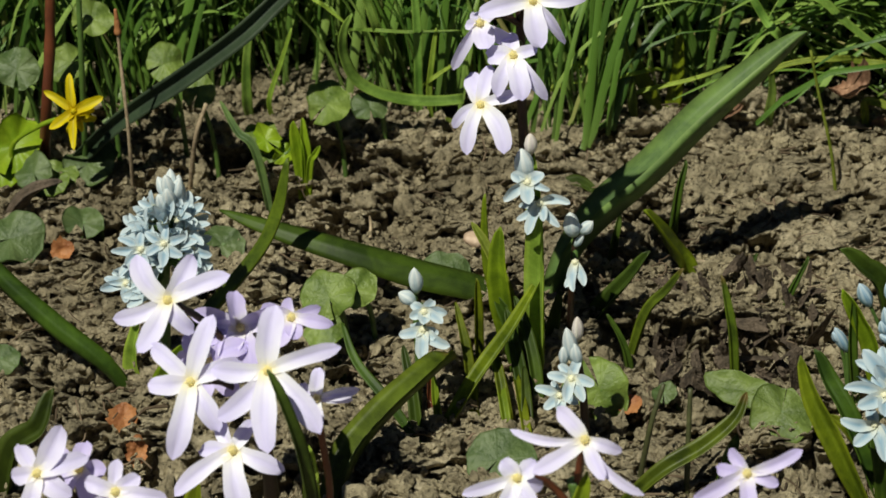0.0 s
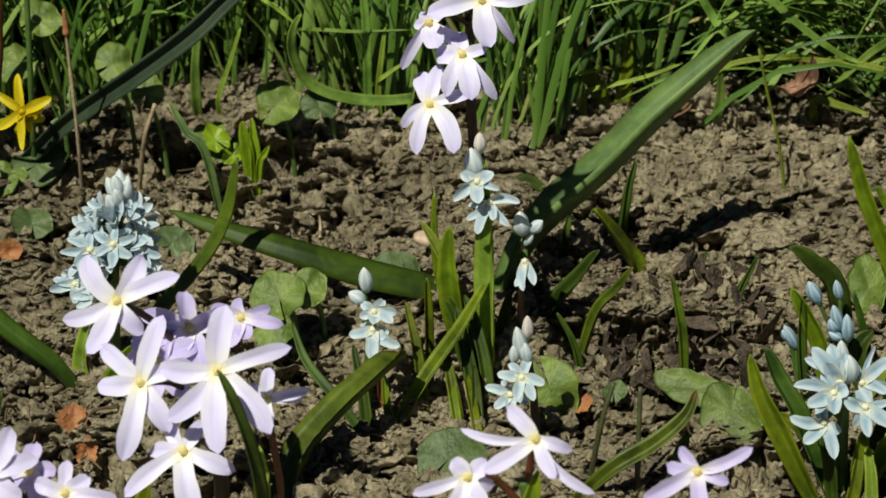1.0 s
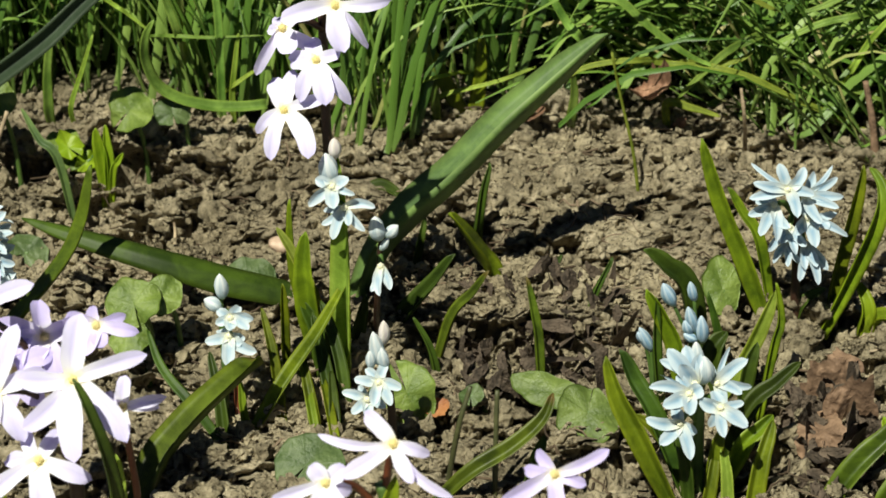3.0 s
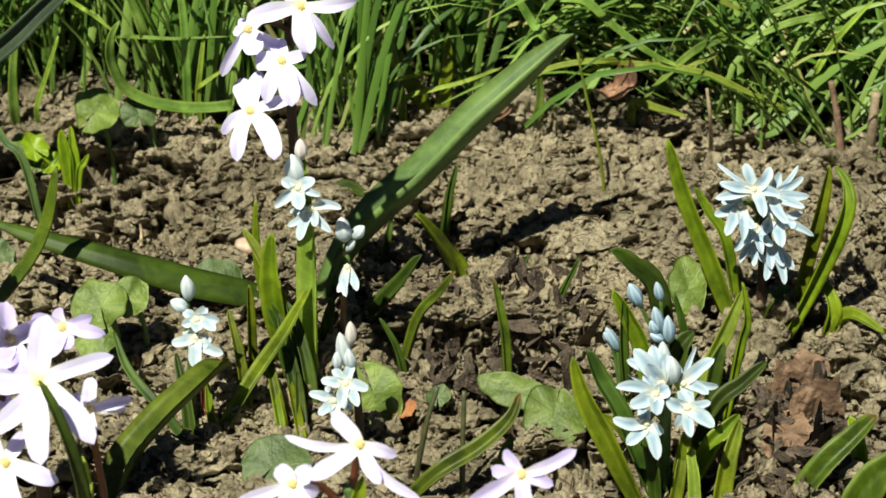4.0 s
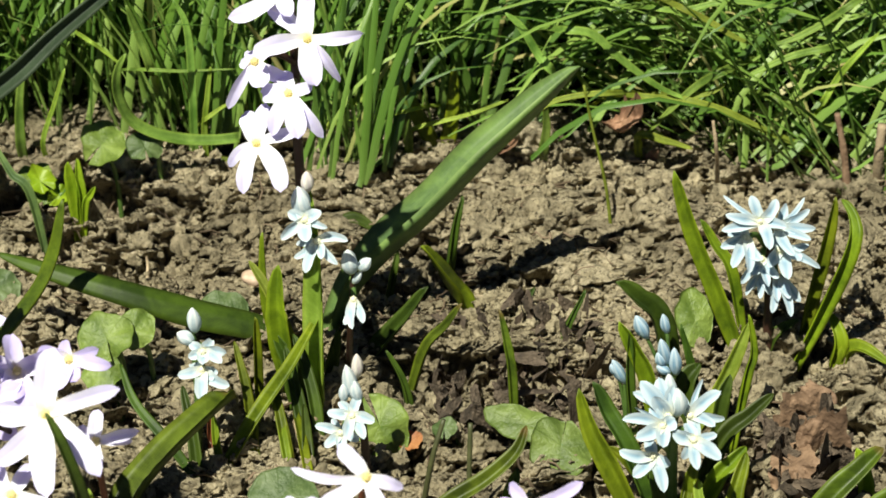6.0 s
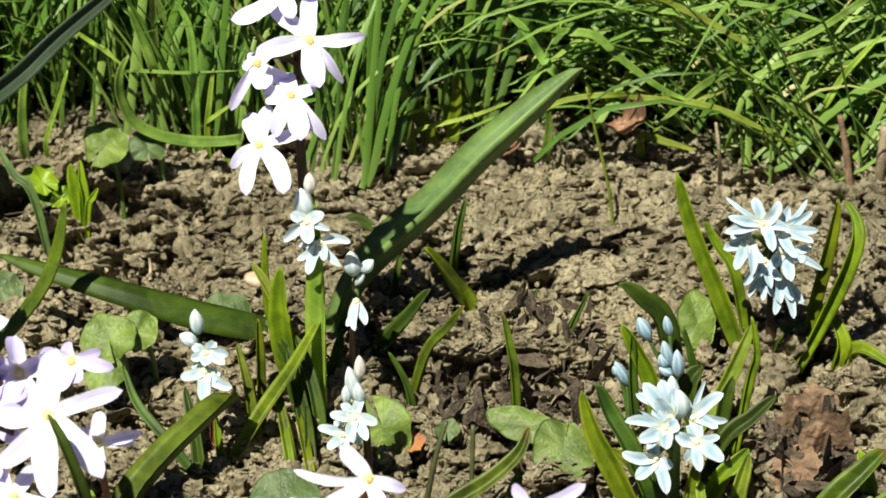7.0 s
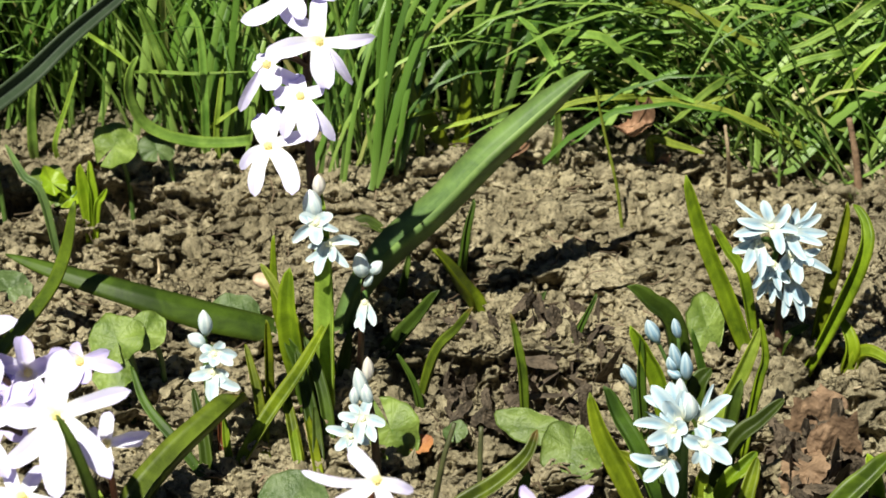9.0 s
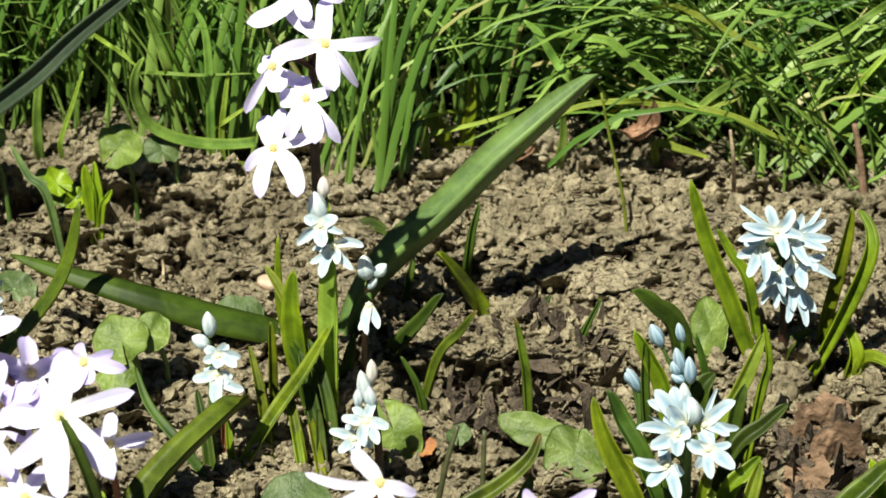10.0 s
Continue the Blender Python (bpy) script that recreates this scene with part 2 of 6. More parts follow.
BLUE_BUD = petal_material("blue_bud", (0.4, 0.56, 0.66), (0.5, 0.66, 0.76), (0.14, 0.34, 0.54), (0.62, 0.72, 0.78), 3.2, stripe_amount=0.85)
LILAC_BUD = petal_material("cream_bud", (0.72, 0.7, 0.62), (0.88, 0.86, 0.78), (0.7, 0.62, 0.7), (0.8, 0.74, 0.66), 4.0)

# ---- ground: one sheet of crumbly soil, fine where the camera looks, reaching the horizon ----
rng = np.random.default_rng(7)


LATTICE = {}


def value_noise(x, y, cell, seed):
    if seed not in LATTICE:
        LATTICE[seed] = np.random.default_rng(seed).random((256, 256))
    r = LATTICE[seed]
    gx, gy = x / cell, y / cell
    ix, iy = np.floor(gx).astype(int), np.floor(gy).astype(int)
    fx, fy = gx - ix, gy - iy
    fx, fy = fx * fx * (3 - 2 * fx), fy * fy * (3 - 2 * fy)
    a, b = r[iy % 256, ix % 256], r[iy % 256, (ix + 1) % 256]
    c, d = r[(iy + 1) % 256, ix % 256], r[(iy + 1) % 256, (ix + 1) % 256]
    return (a * (1 - fx) + b * fx) * (1 - fy) + (c * (1 - fx) + d * fx) * fy - 0.5


STEP = 0.00048
CX = np.arange(-0.255, 0.175, STEP)
CY = np.arange(-0.15, 0.105, STEP)
GX, GY = np.meshgrid(CX, CY)
WX = GX + 0.012 * value_noise(GX, GY, 0.02, 40) + 0.004 * value_noise(GX, GY, 0.006, 41)
VX = GX + 0.006 * value_noise(GX, GY, 0.007, 44) + 0.004 * value_noise(GX, GY, 0.0028, 45)
VY = GY + 0.006 * value_noise(GX, GY, 0.007, 46) + 0.004 * value_noise(GX, GY, 0.0028, 47)
WY = GY + 0.012 * value_noise(GX, GY, 0.02, 42) + 0.004 * value_noise(GX, GY, 0.006, 43)


def low_relief(x, y):
    return 0.006 * value_noise(x, y, 0.11, 1) + 0.006 * value_noise(x, y, 0.045, 2)


H = low_relief(GX, GY) + 0.007 * value_noise(WX, WY, 0.022, 3)
PATCH = value_noise(WX, WY, 0.04, 9) + 0.6 * value_noise(WX, WY, 0.015, 10)


# the larger clods (raised) and hollows (sunk): x, y, radius, height
BIG_RELIEF = [(0.107, -0.064, 0.008, -0.008), (0.078, -0.091, 0.008, -0.009), (0.108, -0.086, 0.010, -0.009), (0.077, -0.109, 0.010, -0.008), (0.097, -0.106, 0.010, -0.009), (0.076, -0.039, 0.007, -0.007), (0.102, -0.045, 0.008, -0.009), (-0.102, 0.052, 0.010, -0.011), (-0.107, 0.058, 0.008, -0.009), (-0.138, 0.053, 0.012, -0.010), (-0.116, 0.031, 0.008, -0.008), (-0.097, 0.007, 0.011, -0.008), (-0.082, 0.007, 0.010, -0.007), (-0.024, 0.065, 0.008, -0.008), (-0.007, -0.056, 0.012, -0.008), (-0.006, 0.074, 0.012, 0.0025), (0.055, 0.078, 0.012, 0.0030), (0.028, 0.050, 0.016, 0.0015), (-0.097, 0.035, 0.012, 0.0020), (-0.069, 0.021, 0.014, 0.0020), (-0.024, 0.087, 0.010, 0.0020), (-0.082, 0.016, 0.010, -0.008), (-0.103, 0.007, 0.009, -0.007), (-0.002, -0.048, 0.009, -0.009), (0.043, -0.056, 0.010, -0.008), (-0.104, -0.055, 0.010, -0.008), (-0.036, 0.070, 0.007, -0.006), (-0.017, -0.011, 0.009, -0.006), (0.018, -0.051, 0.010, -0.006), (-0.083, -0.080, 0.010, -0.007), (-0.011, -0.090, 0.009, -0.006), (0.030, -0.113, 0.010, -0.007), (0.074, 0.063, 0.010, -0.006)]


def stamp(count, small, steep, big, height, keep):
    """Lumps (height above 0) or hollows (below 0) of uneven outline pressed into the soil."""
    for i in range(count):
        radius = min(small * (1 - rng.random()) ** -steep, big)
        cx, cy = rng.integers(0, len(CX)), rng.integers(0, len(CY))
        if PATCH[cy, cx] + keep < rng.random():
            continue
        k = int(radius * 1.7 / STEP) + 3
        x0, x1, y0, y1 = max(cx - k, 0), min(cx + k + 1, len(CX)), max(cy - k, 0), min(cy + k + 1, len(CY))
        dx, dy = VX[y0:y1, x0:x1] - VX[cy, cx], VY[y0:y1, x0:x1] - VY[cy, cx]
        a, e = rng.random() * 3.14, 0.55 + 0.8 * rng.random()
        ux, uy = dx * math.cos(a) + dy * math.sin(a), (dy * math.cos(a) - dx * math.sin(a)) * e
        cap = np.clip(1.0 - (ux * ux + uy * uy) / (radius * radius), 0, 1) ** 0.6
        H[y0:y1, x0:x1] += height * radius * cap


def blocks(cell, seed, gap):
    """Soil broken into clods: how far each place lies inside its clod (0 in the crack, 1 on the top), and a random height for each clod."""
    x, y = WX / cell + 40.0, WY / (cell * 0.85) + 40.0
    r = np.random.default_rng(seed).random((3, 128, 128))
    ix, iy = np.floor(x).astype(int), np.floor(y).astype(int)
    near, second, tall_here = np.full(x.shape, 9.0), np.full(x.shape, 9.0), np.zeros(x.shape)
    for ox in (-1, 0, 1):
        for oy in (-1, 0, 1):
            jx, jy = (ix + ox) % 128, (iy + oy) % 128
            d = np.hypot(ix + ox + r[0, jy, jx] - x, iy + oy + r[1, jy, jx] - y)
            closer = d < near
            second = np.where(closer, near, np.minimum(second, d))
            tall_here = np.where(closer, r[2, jy, jx], tall_here)
            near = np.where(closer, d, near)
    return np.clip((second - near) / gap, 0, 1) ** 0.6, tall_here


inside, tall_here = blocks(0.024, 81, 0.15)
open_crack = np.clip(0.3 + 2.6 * value_noise(WX, WY, 0.03, 82), 0.0, 1)
H += 0.0085 * open_crack * (inside - 1) + 0.0070 * (tall_here - 0.5) * inside
inside, tall_here = blocks(0.0085, 83, 0.26)
open_crack = np.clip(0.15 + 2.6 * value_noise(WX, WY, 0.018, 84), 0.0, 1)
H += 0.0038 * open_crack * (inside - 1) + 0.0020 * (tall_here - 0.5) * inside
stamp(300, 0.004, 0.4, 0.012, 0.15, 0.5)
stamp(330, 0.0040, 0.45, 0.011, -0.8, 0.25)
stamp(900, 0.0016, 0.5, 0.005, 0.3, 0.5)
stamp(3600, 0.0014, 0.4, 0.0032, -1.9, 0.45)
stamp(9000, 0.0008, 0.5, 0.002, -1.4, 0.6)
for bx, by, radius, high in BIG_RELIEF:
    d2 = ((VX - bx) ** 2 + ((VY - by) * 1.2) ** 2) / (radius * radius)
    H += high * 1.5 * np.clip(1.0 - d2, 0, 1) ** 0.7
H += 0.0016 * value_noise(VX, VY, 0.0021, 5) + 0.002 * value_noise(VX, VY, 0.005, 6) + 0.004 * value_noise(VX, VY, 0.012, 8)
# broken into ragged plates: flat tops, steep fronts
rise = 0.0026 * (1 + 0.5 * value_noise(WX, WY, 0.02, 12))
level = (H + 0.004 * value_noise(GX, GY, 0.03, 13)) / rise
whole = np.floor(level)
part_up = np.clip((level - whole - 0.5) / 0.22 + 0.5, 0, 1)
H = 0.62 * H + 0.38 * rise * (whole + part_up) - 0.0015 * value_noise(GX, GY, 0.03, 13)
H += 0.0011 * value_noise(GX, GY, 0.0014, 14) + 0.0003 * rng.standard_normal(H.shape)
H -= H.mean()
# the raked face in the middle of the bed is smoother than the trodden parts before and beside it
smooth_face = np.exp(-(((GX - 0.035) / 0.065) ** 2 + ((GY - 0.035) / 0.05) ** 2))
broad = low_relief(GX, GY) + 0.006 * value_noise(GX, GY, 0.03, 19)
H = broad + (H - broad) * (0.86 - 0.24 * smooth_face)


def ground(x, y):
    i, j = int(round((x - CX[0]) / STEP)), int(round((y - CY[0]) / STEP))
    if 0 <= i < len(CX) and 0 <= j < len(CY):
        return float(H[j, i])
    return float(low_relief(np.array(x), np.array(y)))


def mesh_from(name, verts, faces, uvs=None, smooth=True):
    me = bpy.data.meshes.new(name)
    me.from_pydata([tuple(v) for v in verts] if not isinstance(verts, np.ndarray) else verts.tolist(), [], faces if isinstance(faces, list) else faces.tolist())
    if uvs is not None:
        layer = me.uv_layers.new(name="UVMap")
        idx = np.zeros(len(me.loops), dtype=np.int32)
        me.loops.foreach_get("vertex_index", idx)
        layer.data.foreach_set("uv", np.asarray(uvs, dtype=np.float32)[idx].ravel())
    me.polygons.foreach_set("use_smooth", np.full(len(me.polygons), smooth))
    me.update()
    return me


def grid_faces(ny, nx):
    a = (np.arange(ny - 1)[:, None] * nx + np.arange(nx - 1)[None, :]).ravel()
    return np.stack([a, a + 1, a + nx + 1, a + nx], 1)


def spread(core, far):
    grow = [0.01 * 1.32 ** i for i in range(40)]
    grow = [g for g in np.cumsum(grow) if g < far] + [far]
    return np.concatenate([core[0] - np.array(grow[::-1]), core, core[-1] + np.array(grow)]), len(grow)


XS, mx = spread(CX, 300.0)
YS, my = spread(CY, 300.0)
FX, FY = np.meshgrid(XS, YS)
FH = low_relief(FX, FY)
FH[my:-my, mx:-mx] = H
rough_part = H - low_relief(GX, GY) - 0.004 * value_noise(WX, WY, 0.022, 3)
fade = np.clip((np.minimum(np.minimum(GX - CX[0], CX[-1] - GX), np.minimum(GY - CY[0], CY[-1] - GY))) / 0.02, 0, 1)
FY[my:-my, mx:-mx] -= fade * (1.35 * np.clip(rough_part, -0.006, 0.006) + 0.0016 * value_noise(GX, GY, 0.0032, 15))
FY[my:-my, mx:-mx] -= fade * (0.0020 * value_noise(GX, H + 0.3 * GY, 0.003, 17) + 0.0013 * value_noise(GX, H + 0.3 * GY, 0.0013, 18))
FX[my:-my, mx:-mx] += fade * 0.0022 * value_noise(GX, GY, 0.003, 16)
soil = new("ground", mesh_from("ground", np.stack([FX.ravel(), FY.ravel(), FH.ravel()], 1), grid_faces(*FX.shape)))
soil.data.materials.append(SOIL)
tagged(soil, "dry crumbly grey-brown garden soil with clods", "soil", kind="structure")


# ---- shared builders ----
def part(name, me, material, parent, label="", place=None):
    ob = new(name, me)
    if not me.materials:
        me.materials.append(material)
    ob.parent = parent
    if place is not None:
        ob.matrix_basis = place
    return tagged(ob, label)


def thing(name, base, label, category, group=""):
    ob = new(name)
    ob.location = base
    ob.empty_display_size = 0.01
    return tagged(ob, label, category, group)


def curve_points(ctrl, n):
    """A smooth line through the control points."""
    p = np.array(ctrl, dtype=float)
    if len(p) == 2:
        p = np.array([p[0], (p[0] + p[1]) / 2, p[1]])
    q = np.vstack([2 * p[0] - p[1], p, 2 * p[-1] - p[-2]])
    out = []
    for s in np.linspace(0, len(p) - 1, n):
        i = min(int(s), len(p) - 2)
        t = s - i
        a, b, c, d = q[i], q[i + 1], q[i + 2], q[i + 3]
        out.append(0.5 * (2 * b + (c - a) * t + (2 * a - 5 * b + 4 * c - d) * t * t + (3 * b - a - 3 * c + d) * t ** 3))
    return np.array(out)


def unit(v):
    v = np.asarray(v, dtype=float)
    return v / np.maximum(np.linalg.norm(v, axis=-1, keepdims=True), 1e-9)


def loft(name, rings, uvs):
    """Closed rings of equal size joined along their length, ends capped."""
    n, m = rings.shape[:2]
    faces = []
    for i in range(n - 1):
        for j in range(m):
            k = (j + 1) % m
            faces.append((i * m + j, i * m + k, (i + 1) * m + k, (i + 1) * m + j))
    faces.append(tuple(range(m))[::-1])
    faces.append(tuple((n - 1) * m + j for j in range(m)))
    return mesh_from(name, rings.reshape(-1, 3), faces, uvs.reshape(-1, 2))


def tube(name, ctrl, r0, r1, n=14, sides=8, knobbly=0.0):
    p = curve_points(ctrl, n)
    tan = unit(np.gradient(p, axis=0))
    side = unit(np.cross(tan, [0.31, 0.87, 0.38]))
    up = np.cross(side, tan)
    a = np.linspace(0, 2 * math.pi, sides, endpoint=False)
    r = np.linspace(r0, r1, n) * (1 + knobbly * rng.standard_normal(n))
    rings = p[:, None] + (side[:, None] * np.cos(a)[None, :, None] + up[:, None] * np.sin(a)[None, :, None]) * r[:, None, None]
    uv = np.stack(np.broadcast_arrays(np.linspace(0, 1, n)[:, None], (a / 6.3)[None, :]), -1)
    return loft(name, rings, uv)


def facing(a, b):
    """A direction towards a visitor who looks down at the bed, turned a to the right and b upwards."""
    return unit([a, -0.87 + 0.5 * b, 0.5 + 0.87 * b])


def blade(name, ctrl, width, thick=0.0012, fold=0.7, face=(0.0, 0.2), root=0.6, tip=3.0, twist=0.0, n=22, belly=0.35, sharp=0.5):
    """A fleshy strap leaf: channelled upper side, keeled underside, pointed tip."""
    p = curve_points(ctrl, n)
    s = np.linspace(0, 1, n)
    tan = unit(np.gradient(p, axis=0))
    nor = facing(*face)
    side = unit(np.cross(tan, nor))
    nrm = np.cross(side, tan)
    tw = twist * s
    side, nrm = side * np.cos(tw)[:, None] + nrm * np.sin(tw)[:, None], nrm * np.cos(tw)[:, None] - side * np.sin(tw)[:, None]
    grow = np.clip(s / belly, 0, 1)
    hw = 0.5 * width * (root + (1 - root) * grow * grow * (3 - 2 * grow)) * np.clip(1 - s ** tip, 0, 1) ** sharp + 0.0002
    hw *= 1 + 0.035 * np.sin(s * 9 + width * 4000) + 0.02 * np.sin(s * 23 + width * 9000)
    v = np.array([-1, -0.6, -0.22, 0, 0.22, 0.6, 1, 0.6, 0.0, -0.6])
    top = fold * (1.35 if fold > 0 else 1.0) * np.abs(v) ** 1.15
    under = np.array([0, 0, 0, 0, 0, 0, 0, 1, 1.5, 1]) * -1.0
    th = thick * np.clip(1.15 - s, 0.25, 1)
    rings = p[:, None] + side[:, None] * (hw[:, None] * v[None])[..., None] + nrm[:, None] * (hw[:, None] * top[None] + th[:, None] * under[None])[..., None]
    uv = np.stack(np.broadcast_arrays(s[:, None], (v * 0.5 + 0.5)[None]), -1)
    return loft(name, rings, uv)


def petal_mesh(name, length, width, e0, e1, cup, waist=0.45, point=3.0, wave=0.0, bend=0.0, twist=0.0):
    """A petal from the centre outwards: e0, e1 its rise in degrees at the root and tip; bend to one side, twist along its length."""
    n, m = 12, 7
    s, v = np.linspace(0, 1, n), np.linspace(-1, 1, m)
    e = np.radians(e0 + (e1 - e0) * s)
    r, z = (np.cumsum(np.cos(e)) - math.cos(e[0])) * length / (n - 1.6), (np.cumsum(np.sin(e)) - math.sin(e[0])) * length / (n - 1.6)
    hw = 0.5 * width * (s + 0.12) ** waist * np.clip(1 - s ** point, 0, 1) ** 0.6 + 0.00015
    hw *= 1 + 0.04 * np.sin(s * 11 + bend * 40)
    across = hw[:, None] * v[None]
    lift = cup * hw[:, None] * v[None] ** 2 + wave * length * np.sin(s * 6)[:, None] * v[None]
    t = np.radians(twist) * s[:, None]
    across, lift = across * np.cos(t) - lift * np.sin(t), across * np.sin(t) + lift * np.cos(t)
    x = r[:, None] - np.sin(e)[:, None] * lift
    zz = z[:, None] + np.cos(e)[:, None] * lift
    y = across + (bend * length * s ** 2)[:, None]
    uv = np.stack(np.broadcast_arrays(s[:, None], (v * 0.5 + 0.5)[None]), -1)
    return mesh_from(name, np.stack([x, y, zz], -1).reshape(-1, 3), grid_faces(n, m), uv.reshape(-1, 2))


def core_mesh(name, cup, rise, stamens):
    """The heart of a flower: a low lumpy dome of anthers."""
    n, m = 7, 18
    s = np.linspace(0, 1, n)
    t = np.linspace(0, 2 * math.pi, m, endpoint=False)
    r = cup * np.cos(s * math.pi / 2 * 0.96)[:, None] * (1 + 0.16 * np.cos(stamens * t)[None] * (1 - s)[:, None])
    z = rise * np.sin(s * math.pi / 2)[:, None] * (1 + 0.1 * np.cos(stamens * t)[None]) - 0.0006
    rings = np.stack([r * np.cos(t)[None], r * np.sin(t)[None], z + 0 * r], -1)
    uv = np.stack(np.broadcast_arrays(s[:, None], (t / 6.3)[None]), -1)
    return loft(name, rings, uv)


def bud_mesh(name):
    """A closed bud, six shallow ribs, blunt tip; one unit long."""
    n, m = 10, 18
    s = np.linspace(0, 1, n)
    a = np.linspace(0, 2 * math.pi, m, endpoint=False)
    r = 0.24 * np.sin(np.pi * np.clip(s * 0.93 + 0.06, 0, 1)) ** 0.75
    rr = r[:, None] * (1 + 0.1 * np.cos(3 * a + 1.5 * s[:, None]) + 0.07 * np.cos(6 * a)[None])
    rings = np.stack([rr * np.cos(a)[None], rr * np.sin(a)[None], np.broadcast_to(s[:, None], rr.shape)], -1)
    uv = np.stack(np.broadcast_arrays(s[:, None], ((a * 3 / math.pi) % 1.0)[None]), -1)
    return loft(name, rings, uv)


HALF = [petal_mesh("petal", 0.0096, 0.0050, 74, 30, 0.5, 0.4, 2.2, bend=0.05, twist=8), petal_mesh("petal", 0.0100, 0.0046, 70, 6, 0.5, 0.4, 2.2, 0.03, -0.06, -10), petal_mesh("petal", 0.0092, 0.0050, 80, 46, 0.55, 0.4, 2.4)]
BELL = [petal_mesh("petal", 0.0098, 0.0056, 76, 58, 0.5), petal_mesh("petal", 0.0102, 0.0054, 80, 48, 0.5)]
GLORY_CORE, SQUILL_CORE, STAR_CORE = core_mesh("flower", 0.0014, 0.003, 6), core_mesh("flower", 0.0016, 0.0030, 6), core_mesh("flower", 0.0013, 0.003, 6)
BUD = bud_mesh("bud")
LILAC_BUD_MESH, BLUE_BUD_MESH = bud_mesh("bud"), bud_mesh("bud")
KINDS = {"half": (HALF, SQUILL_CORE, ICE_WHITE, CROWN), "bell": (BELL, SQUILL_CORE, ICE_WHITE, CROWN)}


def frame_of(direction, spin):
    return Vector(direction).to_track_quat("Z", "Y").to_matrix().to_4x4() @ Matrix.Rotation(radians(spin), 4, "Z")


def flower(plant, kind, at, a, b, size=1.0, spin=0.0, stem_point=None, stalk=STALK_GREEN):
    """One open flower on its little stalk."""
    petals, core, petal_mat, core_mat = KINDS[kind]
    base = np.array(plant.location)
    d = facing(a, b)
    here = np.array(at) - base
    head = part("flower", core, core_mat, plant, place=Matrix.Translation(here) @ frame_of(d, spin) @ Matrix.Scale(size, 4))
    for i in range(6):
        me = petals[rng.integers(len(petals))]
        tilt = rng.normal(0, 11) + (6 if i % 2 else -4)
        long = rng.uniform(0.86, 1.06)
        part("petal", me, petal_mat, head,
             place=Matrix.Rotation(radians(60 * i + rng.normal(0, 8)), 4, "Z") @ Matrix.Translation((0.0003, 0, 0.0003 * (i % 2))) @ Matrix.Rotation(radians(-tilt), 4, "Y") @ Matrix.Rotation(radians(rng.normal(0, 14)), 4, "X") @ Matrix.Diagonal((long, 0.5 + 0.5 * long, 1, 1)))
    if stem_point is not None:
        q = np.array(stem_point) - base
        part("flower_stalk", tube("flower_stalk", [q, (q + here) / 2 - 0.003 * d + (0, 0, 0.002), here - 0.0004 * d], 0.0009, 0.0008, 8, 6), stalk, plant)
    return head


# "soft" and "deep" are the lilac petal with shade put into its colour
PETAL_FORMS = {"lilac": (LILAC, GLORY_CORE, STAMEN, 0.85, 0.42, 3.4, 0.13, 0.3), "soft": (LILAC_HALF_SHADED, GLORY_CORE, STAMEN, 0.85, 0.42, 3.4, 0.13, 0.35), "deep": (LILAC_SHADED, GLORY_CORE, STAMEN, 0.85, 0.42, 3.4, 0.2, 0.45),
               "squill": (SKY_BLUE, SQUILL_CORE, CROWN, 0.62, 0.38, 2.1, 0.1, 0.5), "pale": (ICE_WHITE, SQUILL_CORE, CROWN, 0.62, 0.38, 2.1, 0.12, 0.6), "spiky": (SKY_BLUE, SQUILL_CORE, CROWN, 0.6, 0.36, 1.8, 0.08, 0.55), "star": (YELLOW, STAR_CORE, YELLOW, 0.85, 0.3, 2.2, 0.05, 0.7)}


def bent_petal(name, tip, toward, width, roll, arch, waist, point, cup):
    """One petal from the heart at the origin to its tip, arched on the way, in metres; x to the right, y up, z to the visitor."""
    n, m = 14, 9
    s, v = np.linspace(0, 1, n), np.linspace(-1, 1, m)
    reach = math.hypot(*tip)
    sway = rng.normal(0, 0.05)
    mid = np.array([tip[0] * 0.5 - tip[1] * sway, tip[1] * 0.5 + tip[0] * sway, toward * 0.3 + arch * reach])
    end = np.array([tip[0], tip[1], toward])
    p = 2 * (s * (1 - s))[:, None] * (2 * mid - 0.5 * end) + (s ** 2)[:, None] * end
    tan = unit(np.gradient(p, axis=0))
    nrm = unit(np.array([0, 0, 1.0]) - tan[:, 2:3] * tan)
    side = np.cross(nrm, tan)
    turn = np.radians(roll + rng.normal(0, 7) + rng.normal(0, 14) * s)[:, None]
    side, nrm = side * np.cos(turn) + nrm * np.sin(turn), nrm * np.cos(turn) - side * np.sin(turn)
    hw = width * (s + 0.1) ** waist * np.clip(1 - s ** point, 0, 1) ** 0.55
    hw = 0.5 * width * hw / hw.max() + 0.00012
    phase = rng.uniform(0, 6.28)
    lift = cup * hw[:, None] * (v ** 2)[None] * np.cos(1.3 * s)[:, None] + 0.09 * width * (np.sin(s * 7 + phase)[:, None] * v[None]) * s[:, None] - 0.12 * hw[:, None] * np.exp(-(v / 0.2) ** 2)[None]
    edge = v[None] * (1 + 0.05 * np.sin(s * 12 + phase)[:, None] * np.abs(v)[None])
    q = p[:, None] + side[:, None] * (hw[:, None] * edge)[..., None] + nrm[:, None] * lift[..., None]
    uv = np.stack(np.broadcast_arrays(s[:, None], (v * 0.5 + 0.5)[None]), -1)
    return mesh_from(name, q.reshape(-1, 3), grid_faces(n, m), uv.reshape(-1, 2))


